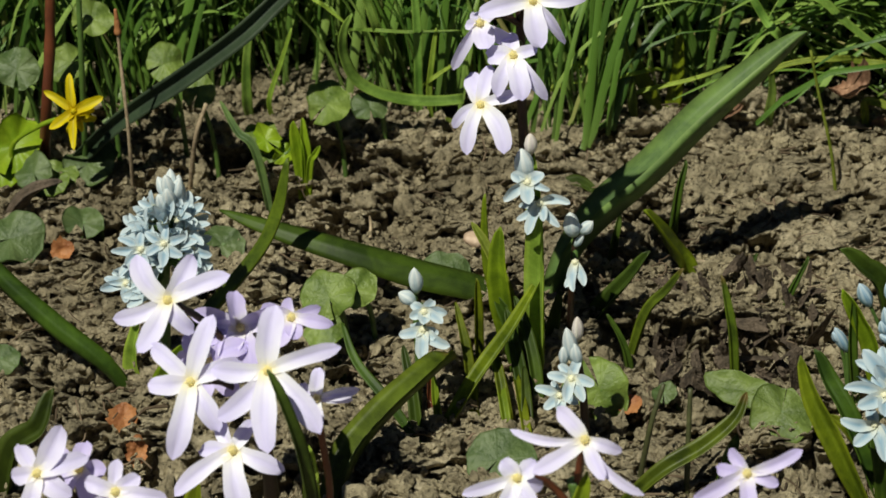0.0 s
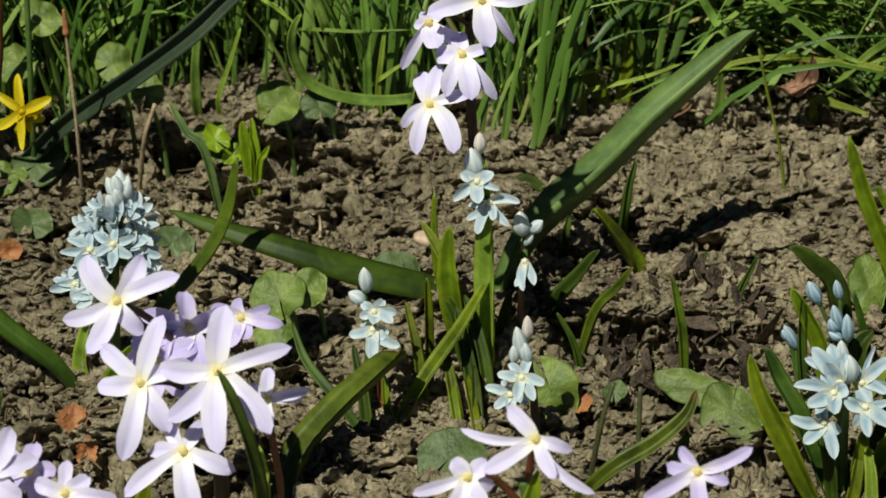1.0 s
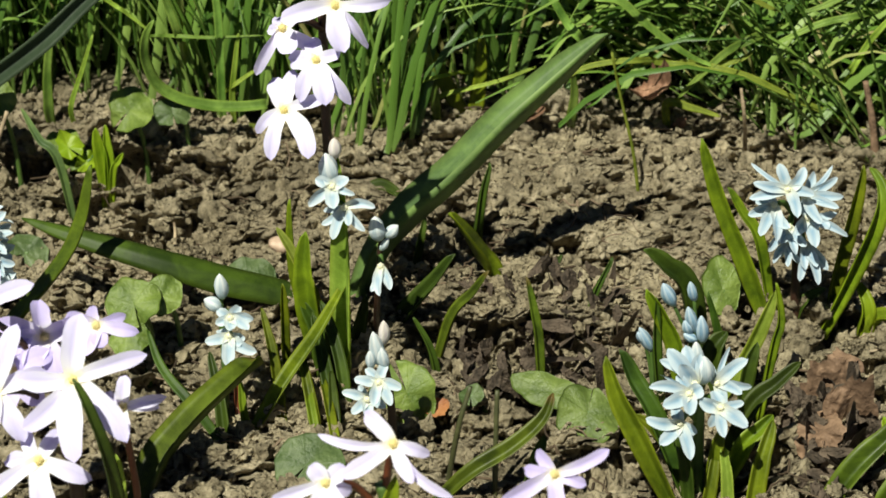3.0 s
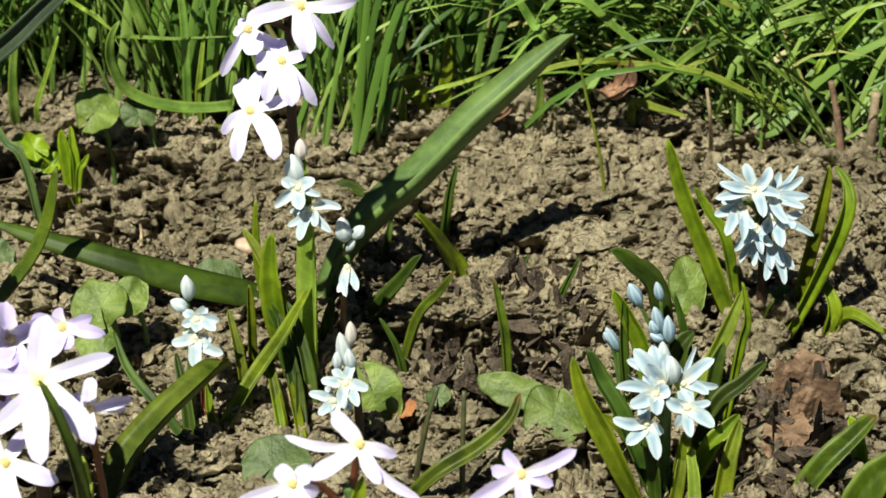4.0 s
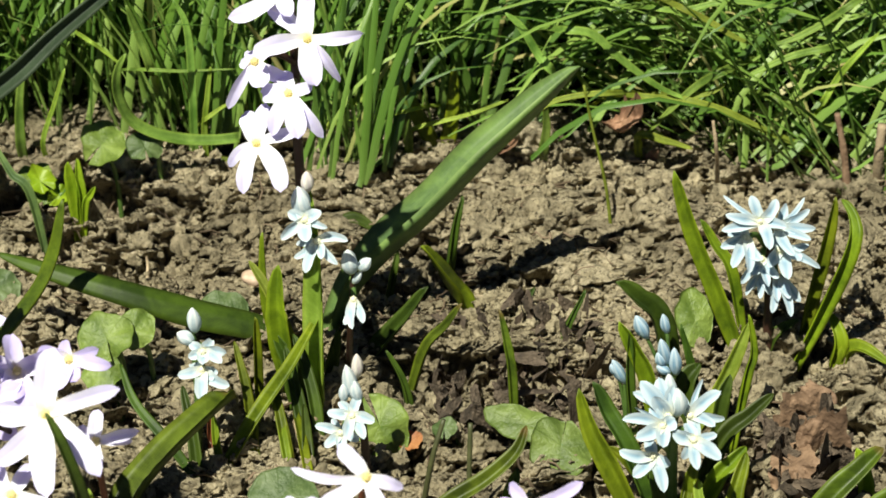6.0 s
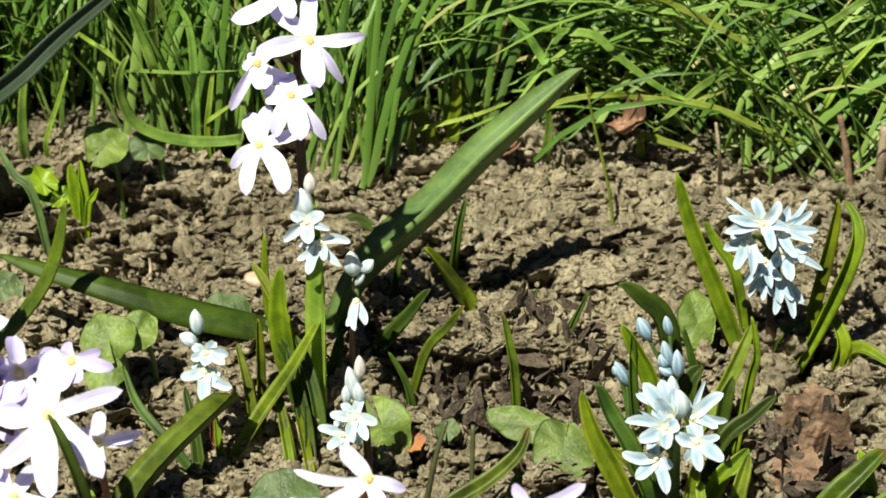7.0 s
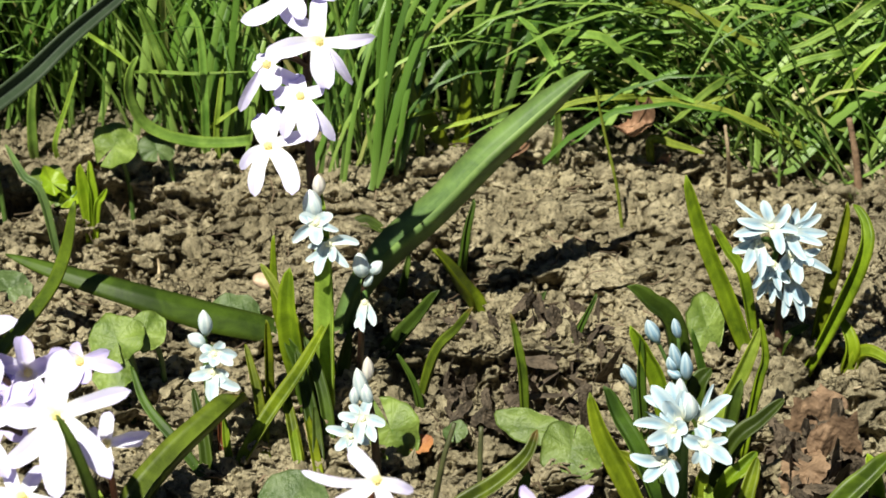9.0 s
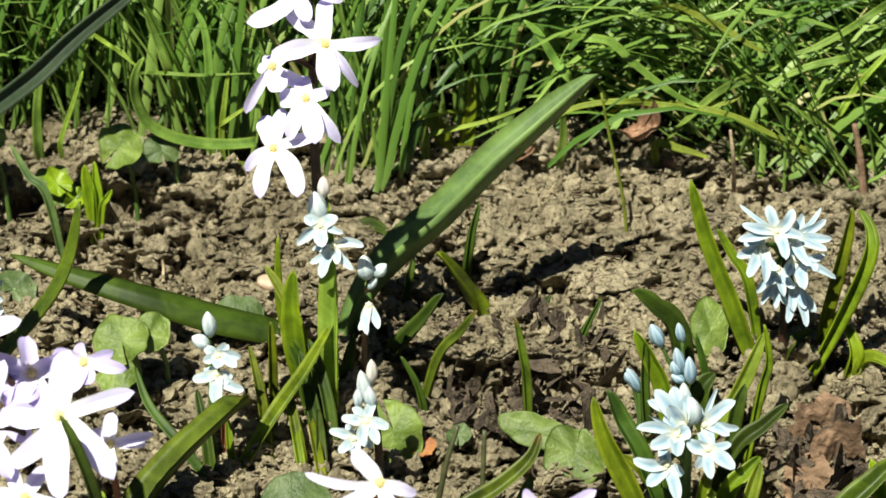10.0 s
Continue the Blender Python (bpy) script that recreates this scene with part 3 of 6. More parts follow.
def star(plant, kind, at, petals, stem_point=None, stalk=STALK_GREEN):
    """An open flower whose petals each have their own turn (degrees, from the right), reach, width and lean to the visitor (millimetres)."""
    material, core, core_mat, size, waist, point, arch, cup = PETAL_FORMS[kind]
    base = np.array(plant.location)
    here = np.array(at) - base
    upright = Matrix(((1, 0, 0), (0, 0.5, -0.866), (0, 0.866, 0.5))).to_4x4()
    head = part("flower", core, core_mat, plant, place=Matrix.Translation(here) @ upright @ Matrix.Rotation(rng.uniform(0, 1), 4, "Z") @ Matrix.Scale(size, 4))
    back = (Matrix.Translation(here) @ upright)
    for turn, reach, width, toward, *roll in petals:
        tip = (0.001 * reach * math.cos(radians(turn)), 0.001 * reach * math.sin(radians(turn)))
        part("petal", bent_petal("petal", tip, 0.001 * toward, 0.001 * width, roll[0] if roll else 0, arch, waist, point, cup), material, head,
             place=head.matrix_basis.inverted() @ back @ Matrix.Translation((0, 0, rng.uniform(-0.0004, 0.0004))))
    if stem_point is not None:
        q = np.array(stem_point) - base
        part("flower_stalk", tube("flower_stalk", [q, (q + here) / 2 + (0, 0.003, 0.001), here + (0, 0.0008, -0.0004)], 0.0009, 0.0008, 8, 6), stalk, plant)
    return head



def bud(plant, at, toward, length, fat=1.0, lilac=False, stem_point=None, blue=False):
    base = np.array(plant.location)
    d = Vector(np.array(toward) - np.array(at))
    me, material = (LILAC_BUD_MESH, LILAC_BUD) if lilac else (BLUE_BUD_MESH, BLUE_BUD) if blue else (BUD, BULB_BUD)
    part("bud", me, material, plant, place=Matrix.Translation(np.array(at) - base) @ frame_of(d, 20) @ Matrix.Diagonal((length * fat * 0.82, length * fat * 0.82, length, 1)))
    if stem_point is not None:
        q, here = np.array(stem_point) - base, np.array(at) - base
        part("bud_stalk", tube("bud_stalk", [q, (q + here) / 2 + (0, 0, 0.001), here + 0.001 * np.array(d.normalized())], 0.0006, 0.0005, 8, 6), STALK_GREEN, plant)


def bulb_plant(name, base, label, group=""):
    return thing(name, (base[0], base[1], ground(base[0], base[1])), label, "flower", group)


def stem(plant, ctrl, r0, r1, material):
    base = np.array(plant.location)
    pts = [np.array(c) - base for c in ctrl]
    pts[0] = np.array([pts[0][0], pts[0][1], -0.008])
    part("stem", tube("stem", pts, r0, r1, 18), material, plant)


def leaf(plant, ctrl, width, material=LEAF, sink=True, **shape):
    base = np.array(plant.location)
    pts = [np.array(c) - base for c in ctrl]
    if sink:
        pts[0] = pts[0] - np.array([0, 0, max(0.0, pts[0][2] + 0.006)]) * 0.7
    part("leaf", blade("leaf", pts, width * 0.88, **shape), material, plant)


def shoot(ctrl, width, label, material=LEAF, thick=0.0022, **shape):
    """A single strap leaf that comes out of the soil by itself."""
    b = ctrl[0]
    z = ground(b[0], b[1])
    pts = [np.array(c) - (b[0], b[1], 0) - (0, 0, z) for c in ctrl]
    pts[0][2] = -0.007
    ob = new("leaf_shoot", blade("leaf_shoot", pts, width * (0.66 if width < 0.0042 else 0.8 if width < 0.0056 else 0.92), thick=thick, **shape))
    ob.data.materials.append(material)
    ob.location = (b[0], b[1], z)
    return tagged(ob, label, "leaf shoot", "leaf shoots in the soil")


def disc_mesh(name, radius, notch, wavy, seed, long=1.0, ruffle=0.5):
    """A rounded, notched, slightly crinkled leaf blade with a rolled rim; stalk end at the origin."""
    g = np.random.default_rng(seed)
    n, m = 10, 36
    a = np.linspace(-math.pi + notch, math.pi - notch, m)
    edge = radius * (1 + 0.08 * np.sin(a * 2 + seed * 1.7) + ruffle * (0.07 * np.sin(a * 5 + seed) + 0.05 * np.sin(a * 11 + 2 * seed))) * (0.9 + 0.1 * np.cos(a))
    top = []
    for i in range(n):
        f = (i / (n - 1)) ** 0.8
        x, y = f * edge * np.cos(a) * long, f * edge * np.sin(a)
        z = wavy * radius * (f ** 2) * (np.sin(2 * a + seed) * 0.9 + np.sin(3 * a + seed * 3) * 0.6 + 0.4 * np.sin(7 * a + seed * 2)) + 0.16 * radius * (np.abs(np.sin(a)) * f - f * f * 0.8)
        top.append(np.stack([x, y, z], -1))
    top = np.array(top)
    low = top - np.array([0, 0, 0.0004])
    verts = np.concatenate([top.reshape(-1, 3), low.reshape(-1, 3)])
    f1 = grid_faces(n, m)
    k = n * m
    f2 = f1[:, ::-1] + k
    rim = [((n - 1) * m + j + 1, (n - 1) * m + j, k + (n - 1) * m + j, k + (n - 1) * m + j + 1) for j in range(m - 1)]
    uv = np.stack([np.tile(np.repeat(np.linspace(0, 1, n), m), 2), np.tile(np.tile(np.linspace(0, 1, m), n), 2)], -1)
    return mesh_from(name, verts, f1.tolist() + f2.tolist() + rim, uv)


def round_leaf(at, radius, face, turn, label, material=ROUND_LEAF, root=None, seed=1, notch=0.12, wavy=0.2, long=1.0):
    """A weed's round leaf on a thin stalk that comes from the soil."""
    at = np.array(at)
    if root is None:
        root = (at[0] + 0.004, at[1] + 0.006, 0)
    base = np.array((root[0], root[1], ground(root[0], root[1])))
    high = max(ground(at[0] + radius * u, at[1] + radius * w) for u in (-0.9, -0.5, 0, 0.5, 0.9) for w in (-0.9, -0.5, 0, 0.5, 0.9))
    at[2] = max(at[2], (high if face[1] > 0.55 else ground(at[0], at[1])) + 0.003)
    ob = thing("round_leaf", base, label, "leaf", "round weed leaves")
    m = Matrix.Translation(at - base) @ frame_of(facing(*face), turn)
    part("leaf_blade", disc_mesh("leaf_blade", radius, notch, wavy, seed, long), material, ob, place=m)
    part("leaf_stalk", tube("leaf_stalk", [(0, 0, -0.006), (at - base) * 0.5 + (0.001, 0.002, 0.001), at - base - (0, 0, 0.0004)], 0.0009, 0.0007, 8, 6), STALK_GREEN, ob)
    return ob


def dead_leaf(at, size, face, turn, label, material, seed, crumple=0.3, long=1.35):
    """A withered, crumpled leaf: curled sheet with a torn rim and a midrib."""
    n, m = 34, 24
    s, v = np.meshgrid(np.linspace(0, 1, n), np.linspace(-1, 1, m), indexing="ij")
    w = np.sin(np.pi * np.clip(s * 0.94 + 0.04, 0, 1)) ** 0.7 * (1 + 0.1 * np.sin(s * 17 + seed) * np.abs(v) + 0.06 * np.sin(s * 41 + 2 * seed) * np.abs(v))
    x, y = (s - 0.5) * size * long, v * w * size * 0.45
    sd = 100 + seed * 7
    z = 0.22 * size * (v * w) ** 2 - 0.02 * size * np.exp(-(v / 0.08) ** 2) + 0.16 * crumple * size * value_noise(x + 5, y + 5, size * 0.17, sd) + 0.1 * crumple * size * value_noise(x + 7, y + 3, size * 0.08, sd + 1)
    g = np.random.default_rng(sd)
    for crease in range(13):
        turn_by, off, sharp = g.uniform(0, 3.14), g.normal(0, 0.25) * size, crumple * g.uniform(0.2, 0.65) * g.choice([-1, 1])
        z = z + sharp * np.abs(x * math.cos(turn_by) + y * math.sin(turn_by) - off)
    z = z - z.mean()
    top = np.stack([x, y, z], -1).reshape(-1, 3)
    low = top - (0, 0, 0.0003)
    f1 = grid_faces(n, m)
    k = n * m
    border = [i * m for i in range(n)] + [(n - 1) * m + j for j in range(1, m)] + [i * m + m - 1 for i in range(n - 2, -1, -1)] + [j for j in range(m - 2, 0, -1)]
    rim = [(border[i], border[(i + 1) % len(border)], k + border[(i + 1) % len(border)], k + border[i]) for i in range(len(border))]
    ob = new("dead_leaf", mesh_from("dead_leaf", np.concatenate([top, low]), f1.tolist() + (f1[:, ::-1] + k).tolist() + rim, smooth=False))
    ob.data.materials.append(material)
    up = max(at[2], ground(at[0], at[1]) + 0.001 + 0.16 * size)
    ob.matrix_basis = Matrix.Translation((at[0], at[1], up)) @ frame_of(facing(*face), turn)
    return tagged(ob, label, "dead leaf", "dead leaves")


def stick(ctrl, r0, r1, name, label, material, group=""):
    b = np.array(ctrl[0])
    z = ground(b[0], b[1])
    pts = [np.array(c) - (b[0], b[1], z) for c in ctrl]
    if len(ctrl) > 1 and ctrl[0][2] < 0.01:
        pts[0][2] = -0.005
    ob = new(name, tube(name, pts, r0, r1, 16, 7, 0.06))
    ob.data.materials.append(material)
    ob.location = (b[0], b[1], z)
    return tagged(ob, label, name.replace("_", " "), group)


# ---- the tall lilac flower in the middle of the bed ----
tall = bulb_plant("glory_of_the_snow", (-0.0356, -0.0569, 0.0000), "tall pale lilac star flowers on a dark red stem", "lilac star flowers")
stem(tall, [(-0.0356, -0.0569, 0.0000), (-0.0371, -0.0569, 0.0232), (-0.0391, -0.0549, 0.0498), (-0.0401, -0.0529, 0.0740), (-0.0403, -0.0519, 0.0964), (-0.0410, -0.0529, 0.1175)], 0.0016, 0.0012, STALK_RED)
star(tall, "lilac", (-0.0360, -0.0689, 0.1096), [(6, 14.0, 3.2, -2), (-53, 13.1, 3.2, -5, 30), (-79, 12.1, 5.5, 1), (-165, 14.1, 4.5, 1), (89, 11.9, 4.2, 0), (143, 13.1, 4.2, -2)], (-0.0404, -0.0519, 0.0948), STALK_RED)
star(tall, "lilac", (-0.0495, -0.0719, 0.0817), [(14, 12.2, 3.0, 1), (-63, 14.1, 4.8, 3), (-104, 13.3, 3.8, 1), (-141, 9.3, 2.8, -4), (111, 8.8, 4.6, -3), (77, 10.6, 3.8, -3)], (-0.0400, -0.0529, 0.0806), STALK_RED)
star(tall, "lilac", (-0.0411, -0.0699, 0.0949), [(14, 6.5, 3.0, 3), (-52, 14.1, 3.0, -4), (-77, 12.0, 5.3, 3), (-111, 11.4, 3.8, -1), (178, 7.0, 5.0, -3), (106, 5.8, 4.3, -4)], (-0.0401, -0.0529, 0.0888), STALK_RED)
star(tall, "soft", (-0.0497, -0.0649, 0.1013), [(-120, 13.6, 3.2, -2, -25), (-71, 7.0, 5.7, 3), (-174, 3.9, 2.7, -1), (-26, 10.5, 3.4, -3), (49, 5.0, 3.4, -4), (122, 3.7, 2.7, -5)], (-0.0402, -0.0529, 0.0953), STALK_RED)
star(tall, "lilac", (-0.0428, -0.0639, 0.1216), [(-148, 15.1, 4.2, 1), (-70, 8.1, 4.0, 2), (142, 11.9, 4.2, -2), (88, 13.9, 4.5, -2), (30, 13.4, 4.2, -3), (-10, 11.2, 3.7, -3)], (-0.0408, -0.0529, 0.1128), STALK_RED)
leaf(tall, [(-0.0350, -0.0680, -0.0016), (-0.0351, -0.0700, 0.0206), (-0.0349, -0.0700, 0.0379), (-0.0353, -0.0695, 0.0529), (-0.0363, -0.0685, 0.0660)], 0.0068, LEAF_PALE, face=(-0.45, 0.3), fold=0.65)
leaf(tall, [(-0.0432, -0.0629, 0.0037), (-0.0454, -0.0629, 0.0196), (-0.0461, -0.0629, 0.0301), (-0.0456, -0.0619, 0.0403)], 0.0066, face=(-0.2, 0.1), fold=0.65)
leaf(tall, [(-0.0598, -0.0989, 0.0000), (-0.0505, -0.0903, 0.0103), (-0.0413, -0.0792, 0.0200), (-0.0340, -0.0669, 0.0295)], 0.0044, face=(-0.4, 0.3), fold=0.95, tip=2.4)
leaf(tall, [(-0.0405, -0.0570, 0.0000), (-0.0450, -0.0548, 0.0166), (-0.0499, -0.0520, 0.0273), (-0.0544, -0.0489, 0.0342)], 0.0034, LEAF_PALE, face=(0.2, 0.3))
leaf(tall, [(-0.0454, -0.0509, 0.0052), (-0.0497, -0.0499, 0.0225), (-0.0505, -0.0489, 0.0429)], 0.0028, face=(-0.6, 0.1))
leaf(tall, [(-0.0347, -0.0850, 0.0000), (-0.0371, -0.0780, 0.0114), (-0.0418, -0.0689, 0.0233)], 0.0038, LEAF_DARK, face=(0.4, 0.0))
leaf(tall, [(-0.0383, -0.0878, 0.0000), (-0.0399, -0.0809, 0.0061), (-0.0439, -0.0719, 0.0216)], 0.0040, LEAF_DARK, face=(0.2, 0.0))
leaf(tall, [(-0.0420, -0.1012, 0.0000), (-0.0438, -0.0924, 0.0064), (-0.0468, -0.0809, 0.0149)], 0.0034, LEAF, face=(0.3, 0.0))
leaf(tall, [(-0.0369, -0.1011, 0.0000), (-0.0378, -0.0932, 0.0053), (-0.0388, -0.0829, 0.0101)], 0.0030, LEAF_DARK, face=(0.3, 0.0))
leaf(tall, [(-0.0419, -0.0656, -0.0000), (-0.0430, -0.0644, 0.0100), (-0.0472, -0.0629, 0.0196)], 0.0050, LEAF_DARK, face=(0.0, 0.1))
leaf(tall, [(-0.0368, -0.0712, 0.0000), (-0.0389, -0.0684, 0.0072), (-0.0405, -0.0649, 0.0174)], 0.0046, LEAF_DARK, face=(0.2, 0.1))
leaf(tall, [(-0.0412, -0.1048, 0.0000), (-0.0442, -0.0918, 0.0072), (-0.0482, -0.0749, 0.0101)], 0.0026, LEAF, face=(0.3, 0.1))
leaf(tall, [(-0.0352, -0.1126, 0.0000), (-0.0385, -0.0962, 0.0048), (-0.0423, -0.0749, 0.0061)], 0.0026, LEAF, face=(0.3, 0.1))
leaf(tall, [(-0.0508, -0.0943, 0.0000), (-0.0530, -0.0815, 0.0094), (-0.0569, -0.0649, 0.0140)], 0.0026, LEAF_OLIVE, face=(0.3, 0.1))
leaf(tall, [(-0.0340, -0.0597, 0.0000), (-0.0327, -0.0589, 0.0085), (-0.0303, -0.0579, 0.0186)], 0.0042, LEAF_DARK, face=(0.4, 0.1))

# ---- striped squills: small, pale blue ----
c = bulb_plant("striped_squill", (-0.0374, -0.0598, 0.0000), "slender striped squill with two pale blue open flowers", "pale blue squills")
stem(c, [(-0.0374, -0.0598, 0.0000), (-0.0377, -0.0640, 0.0204), (-0.0378, -0.0660, 0.0355), (-0.0378, -0.0670, 0.0481), (-0.0376, -0.0680, 0.0587), (-0.0372, -0.0685, 0.0657)], 0.0010, 0.0008, STALK_RED)
star(c, "pale", (-0.0374, -0.0772, 0.0623), [(-140, 7.8, 2.9, 1), (155, 4.8, 2.9, 1), (31, 4.7, 3.1, 0), (-19, 6.1, 1.7, 1), (-84, 5.7, 3.5, 3), (112, 4.5, 2.7, -3)], (-0.0382, -0.0700, 0.0557), STALK_GREEN)
star(c, "pale", (-0.0344, -0.0762, 0.0556), [(0, 7.9, 2.3, 2), (-49, 8.0, 1.9, 1), (-110, 8.7, 2.7, 2), (-144, 7.4, 1.9, 0), (-76, 4.8, 2.3, 4), (-174, 5.6, 1.7, -3)], (-0.0377, -0.0700, 0.0494), STALK_GREEN)
bud(c, (-0.0370, -0.0702, 0.0666), (-0.0370, -0.0712, 0.0732), 0.0067, 1.27, True)
bud(c, (-0.0376, -0.0742, 0.0618), (-0.0391, -0.0752, 0.0709), 0.0093, 1.37)
d = bulb_plant("striped_squill", (-0.0280, -0.0503, 0.0000), "small striped squill with drooping white bells and closed buds", "pale blue squills")
stem(d, [(-0.0280, -0.0503, 0.0000), (-0.0267, -0.0690, 0.0236), (-0.0259, -0.0680, 0.0369), (-0.0251, -0.0680, 0.0440)], 0.0010, 0.0007, STALK_RED)
star(d, "pale", (-0.0255, -0.0723, 0.0359), [(-111, 7.0, 2.1, 2), (-91, 7.7, 2.3, 3), (-68, 6.7, 2.1, 2), (-107, 5.4, 1.9, -1), (-71, 5.0, 1.9, -1)], (-0.0259, -0.0680, 0.0369), STALK_GREEN)
bud(d, (-0.0259, -0.0703, 0.0426), (-0.0269, -0.0713, 0.0503), 0.0078, 1.42)
bud(d, (-0.0242, -0.0703, 0.0437), (-0.0209, -0.0713, 0.0477), 0.0053, 1.51)
bud(d, (-0.0257, -0.0693, 0.0390), (-0.0233, -0.0703, 0.0433), 0.0051, 0.97)
e = bulb_plant("striped_squill", (-0.0670, -0.0883, 0.0000), "low striped squill with white flowers, round buds and a broad leaf", "pale blue squills")
stem(e, [(-0.0670, -0.0883, 0.0000), (-0.0660, -0.0883, 0.0106), (-0.0660, -0.0883, 0.0210), (-0.0664, -0.0883, 0.0347)], 0.0012, 0.0008, STALK_GREEN)
star(e, "pale", (-0.0634, -0.0943, 0.0333), [(-3, 6.1, 2.9, 1), (150, 4.0, 2.5, 0), (51, 3.7, 2.5, -2), (-85, 3.2, 3.1, 3), (-159, 4.0, 2.3, 1), (-30, 5.7, 2.5, 2)], (-0.0662, -0.0883, 0.0279), STALK_GREEN)
star(e, "pale", (-0.0637, -0.0953, 0.0285), [(-167, 6.4, 2.7, 1), (-91, 7.8, 3.3, 3), (-30, 8.1, 2.9, 1), (-4, 3.8, 2.5, -1), (156, 3.5, 2.3, -2), (-42, 3.9, 2.3, 2)], (-0.0660, -0.0883, 0.0245), STALK_GREEN)
bud(e, (-0.0659, -0.0913, 0.0341), (-0.0700, -0.0923, 0.0377), 0.0056, 1.73)
bud(e, (-0.0657, -0.0893, 0.0360), (-0.0661, -0.0903, 0.0440), 0.0081, 1.12)
leaf(e, [(-0.0851, -0.1390, 0.0023), (-0.0796, -0.1268, 0.0081), (-0.0716, -0.1170, 0.0153), (-0.0598, -0.1050, 0.0219), (-0.0552, -0.0980, 0.0223)], 0.0090, LEAF_OLIVE, face=(-0.75, 0.5), fold=1.0, tip=2.6, thick=0.0009)
leaf(e, [(-0.0614, -0.1068, 0.0000), (-0.0718, -0.1008, 0.0081), (-0.0817, -0.0930, 0.0168), (-0.0862, -0.0843, 0.0235)], 0.0028, LEAF_DARK, face=(0.3, 0.2), fold=0.2)
leaf(e, [(-0.0513, -0.0934, -0.0000), (-0.0532, -0.0869, 0.0133), (-0.0568, -0.0783, 0.0267)], 0.0030, face=(0.4, 0.1))
leaf(e, [(-0.0518, -0.0683, 0.0016), (-0.0518, -0.0683, 0.0158), (-0.0518, -0.0683, 0.0281)], 0.0026, face=(0.4, 0.1))
leaf(e, [(-0.0654, -0.1017, 0.0000), (-0.0670, -0.0950, 0.0079), (-0.0700, -0.0863, 0.0180)], 0.0034, LEAF_DARK, face=(0.0, 0.1))
leaf(e, [(-0.0590, -0.0989, 0.0000), (-0.0609, -0.0960, 0.0051), (-0.0618, -0.0923, 0.0132)], 0.0022, face=(0.2, 0.1))
f = bulb_plant("striped_squill", (-0.0212, -0.1055, 0.0000), "striped squill with a pale blue open flower and upright pointed buds", "pale blue squills")
stem(f, [(-0.0212, -0.1055, 0.0000), (-0.0220, -0.1055, 0.0118), (-0.0231, -0.1055, 0.0238), (-0.0248, -0.1055, 0.0322)], 0.0013, 0.0008, STALK_RED)
star(f, "pale", (-0.0249, -0.1125, 0.0255), [(-15, 5.9, 2.7, 1), (172, 6.3, 2.5, 0), (-61, 6.5, 2.5, 2), (-101, 5.8, 2.7, 3), (71, 5.1, 2.5, -2), (135, 4.8, 2.3, -2)], (-0.0231, -0.1055, 0.0229), STALK_GREEN)
star(f, "pale", (-0.0279, -0.1105, 0.0191), [(165, 6.8, 2.3, 0), (-139, 5.3, 2.5, 2), (-84, 5.2, 2.7, 3), (-24, 5.0, 2.3, 0), (124, 4.1, 2.1, -3)], (-0.0234, -0.1055, 0.0204), STALK_GREEN)
bud(f, (-0.0237, -0.1055, 0.0322), (-0.0237, -0.1065, 0.0399), 0.0080, 0.95, True)
bud(f, (-0.0242, -0.1075, 0.0271), (-0.0264, -0.1085, 0.0381), 0.0112, 0.85)
bud(f, (-0.0233, -0.1085, 0.0274), (-0.0244, -0.1095, 0.0340), 0.0068, 1.13)
bud(f, (-0.0270, -0.1085, 0.0270), (-0.0272, -0.1095, 0.0330), 0.0061, 1.07)

# ---- the squill clump with many leaves ----
g = bulb_plant("striped_squill", (0.0560, -0.1211, 0.0000), "lush striped squill with pale blue flowers among leaves", "pale blue squills")
stem(g, [(0.0560, -0.1211, 0.0000), (0.0553, -0.1211, 0.0146), (0.0552, -0.1211, 0.0264), (0.0541, -0.1211, 0.0413)], 0.0018, 0.0011, STALK_GREEN)
star(g, "squill", (0.0516, -0.1331, 0.0358), [(171, 10.0, 2.6, 1), (147, 8.2, 1.2, -3), (-157, 7.2, 3.4, 2), (-93, 5.0, 3.4, 4), (29, 3.5, 3.8, 0), (125, 5.3, 3.0, -2)], (0.0549, -0.1211, 0.0264), STALK_GREEN)
star(g, "squill", (0.0593, -0.1341, 0.0324), [(158, 5.5, 3.4, 1), (-84, 7.1, 2.6, 3), (-36, 7.8, 3.4, 2), (14, 5.8, 2.0, 0), (114, 4.4, 2.8, -2), (-118, 5.5, 2.2, -2)], (0.0551, -0.1211, 0.0247), STALK_GREEN)
star(g, "squill", (0.0496, -0.1321, 0.0265), [(171, 8.4, 2.8, 1), (-135, 7.1, 3.2, 2), (-74, 9.2, 3.0, 3), (105, 4.3, 2.8, -2), (-31, 4.9, 2.6, 0)], (0.0552, -0.1211, 0.0197), STALK_GREEN)
star(g, "squill", (0.0588, -0.1261, 0.0343), [(39, 9.7, 3.0, 0), (-5, 8.6, 2.4, 1), (69, 9.5, 1.2, -3), (-78, 6.8, 2.8, 2), (-23, 6.4, 2.4, 3), (117, 6.2, 2.6, -3)], (0.0549, -0.1211, 0.0297), STALK_GREEN)
star(g, "squill", (0.0532, -0.1301, 0.0368), [(129, 11.0, 4.0, 1), (105, 9.7, 3.6, 0), (147, 10.2, 2.6, -2), (82, 7.5, 3.0, 2), (128, 6.3, 3.4, 4)], (0.0549, -0.1211, 0.0297), STALK_GREEN)
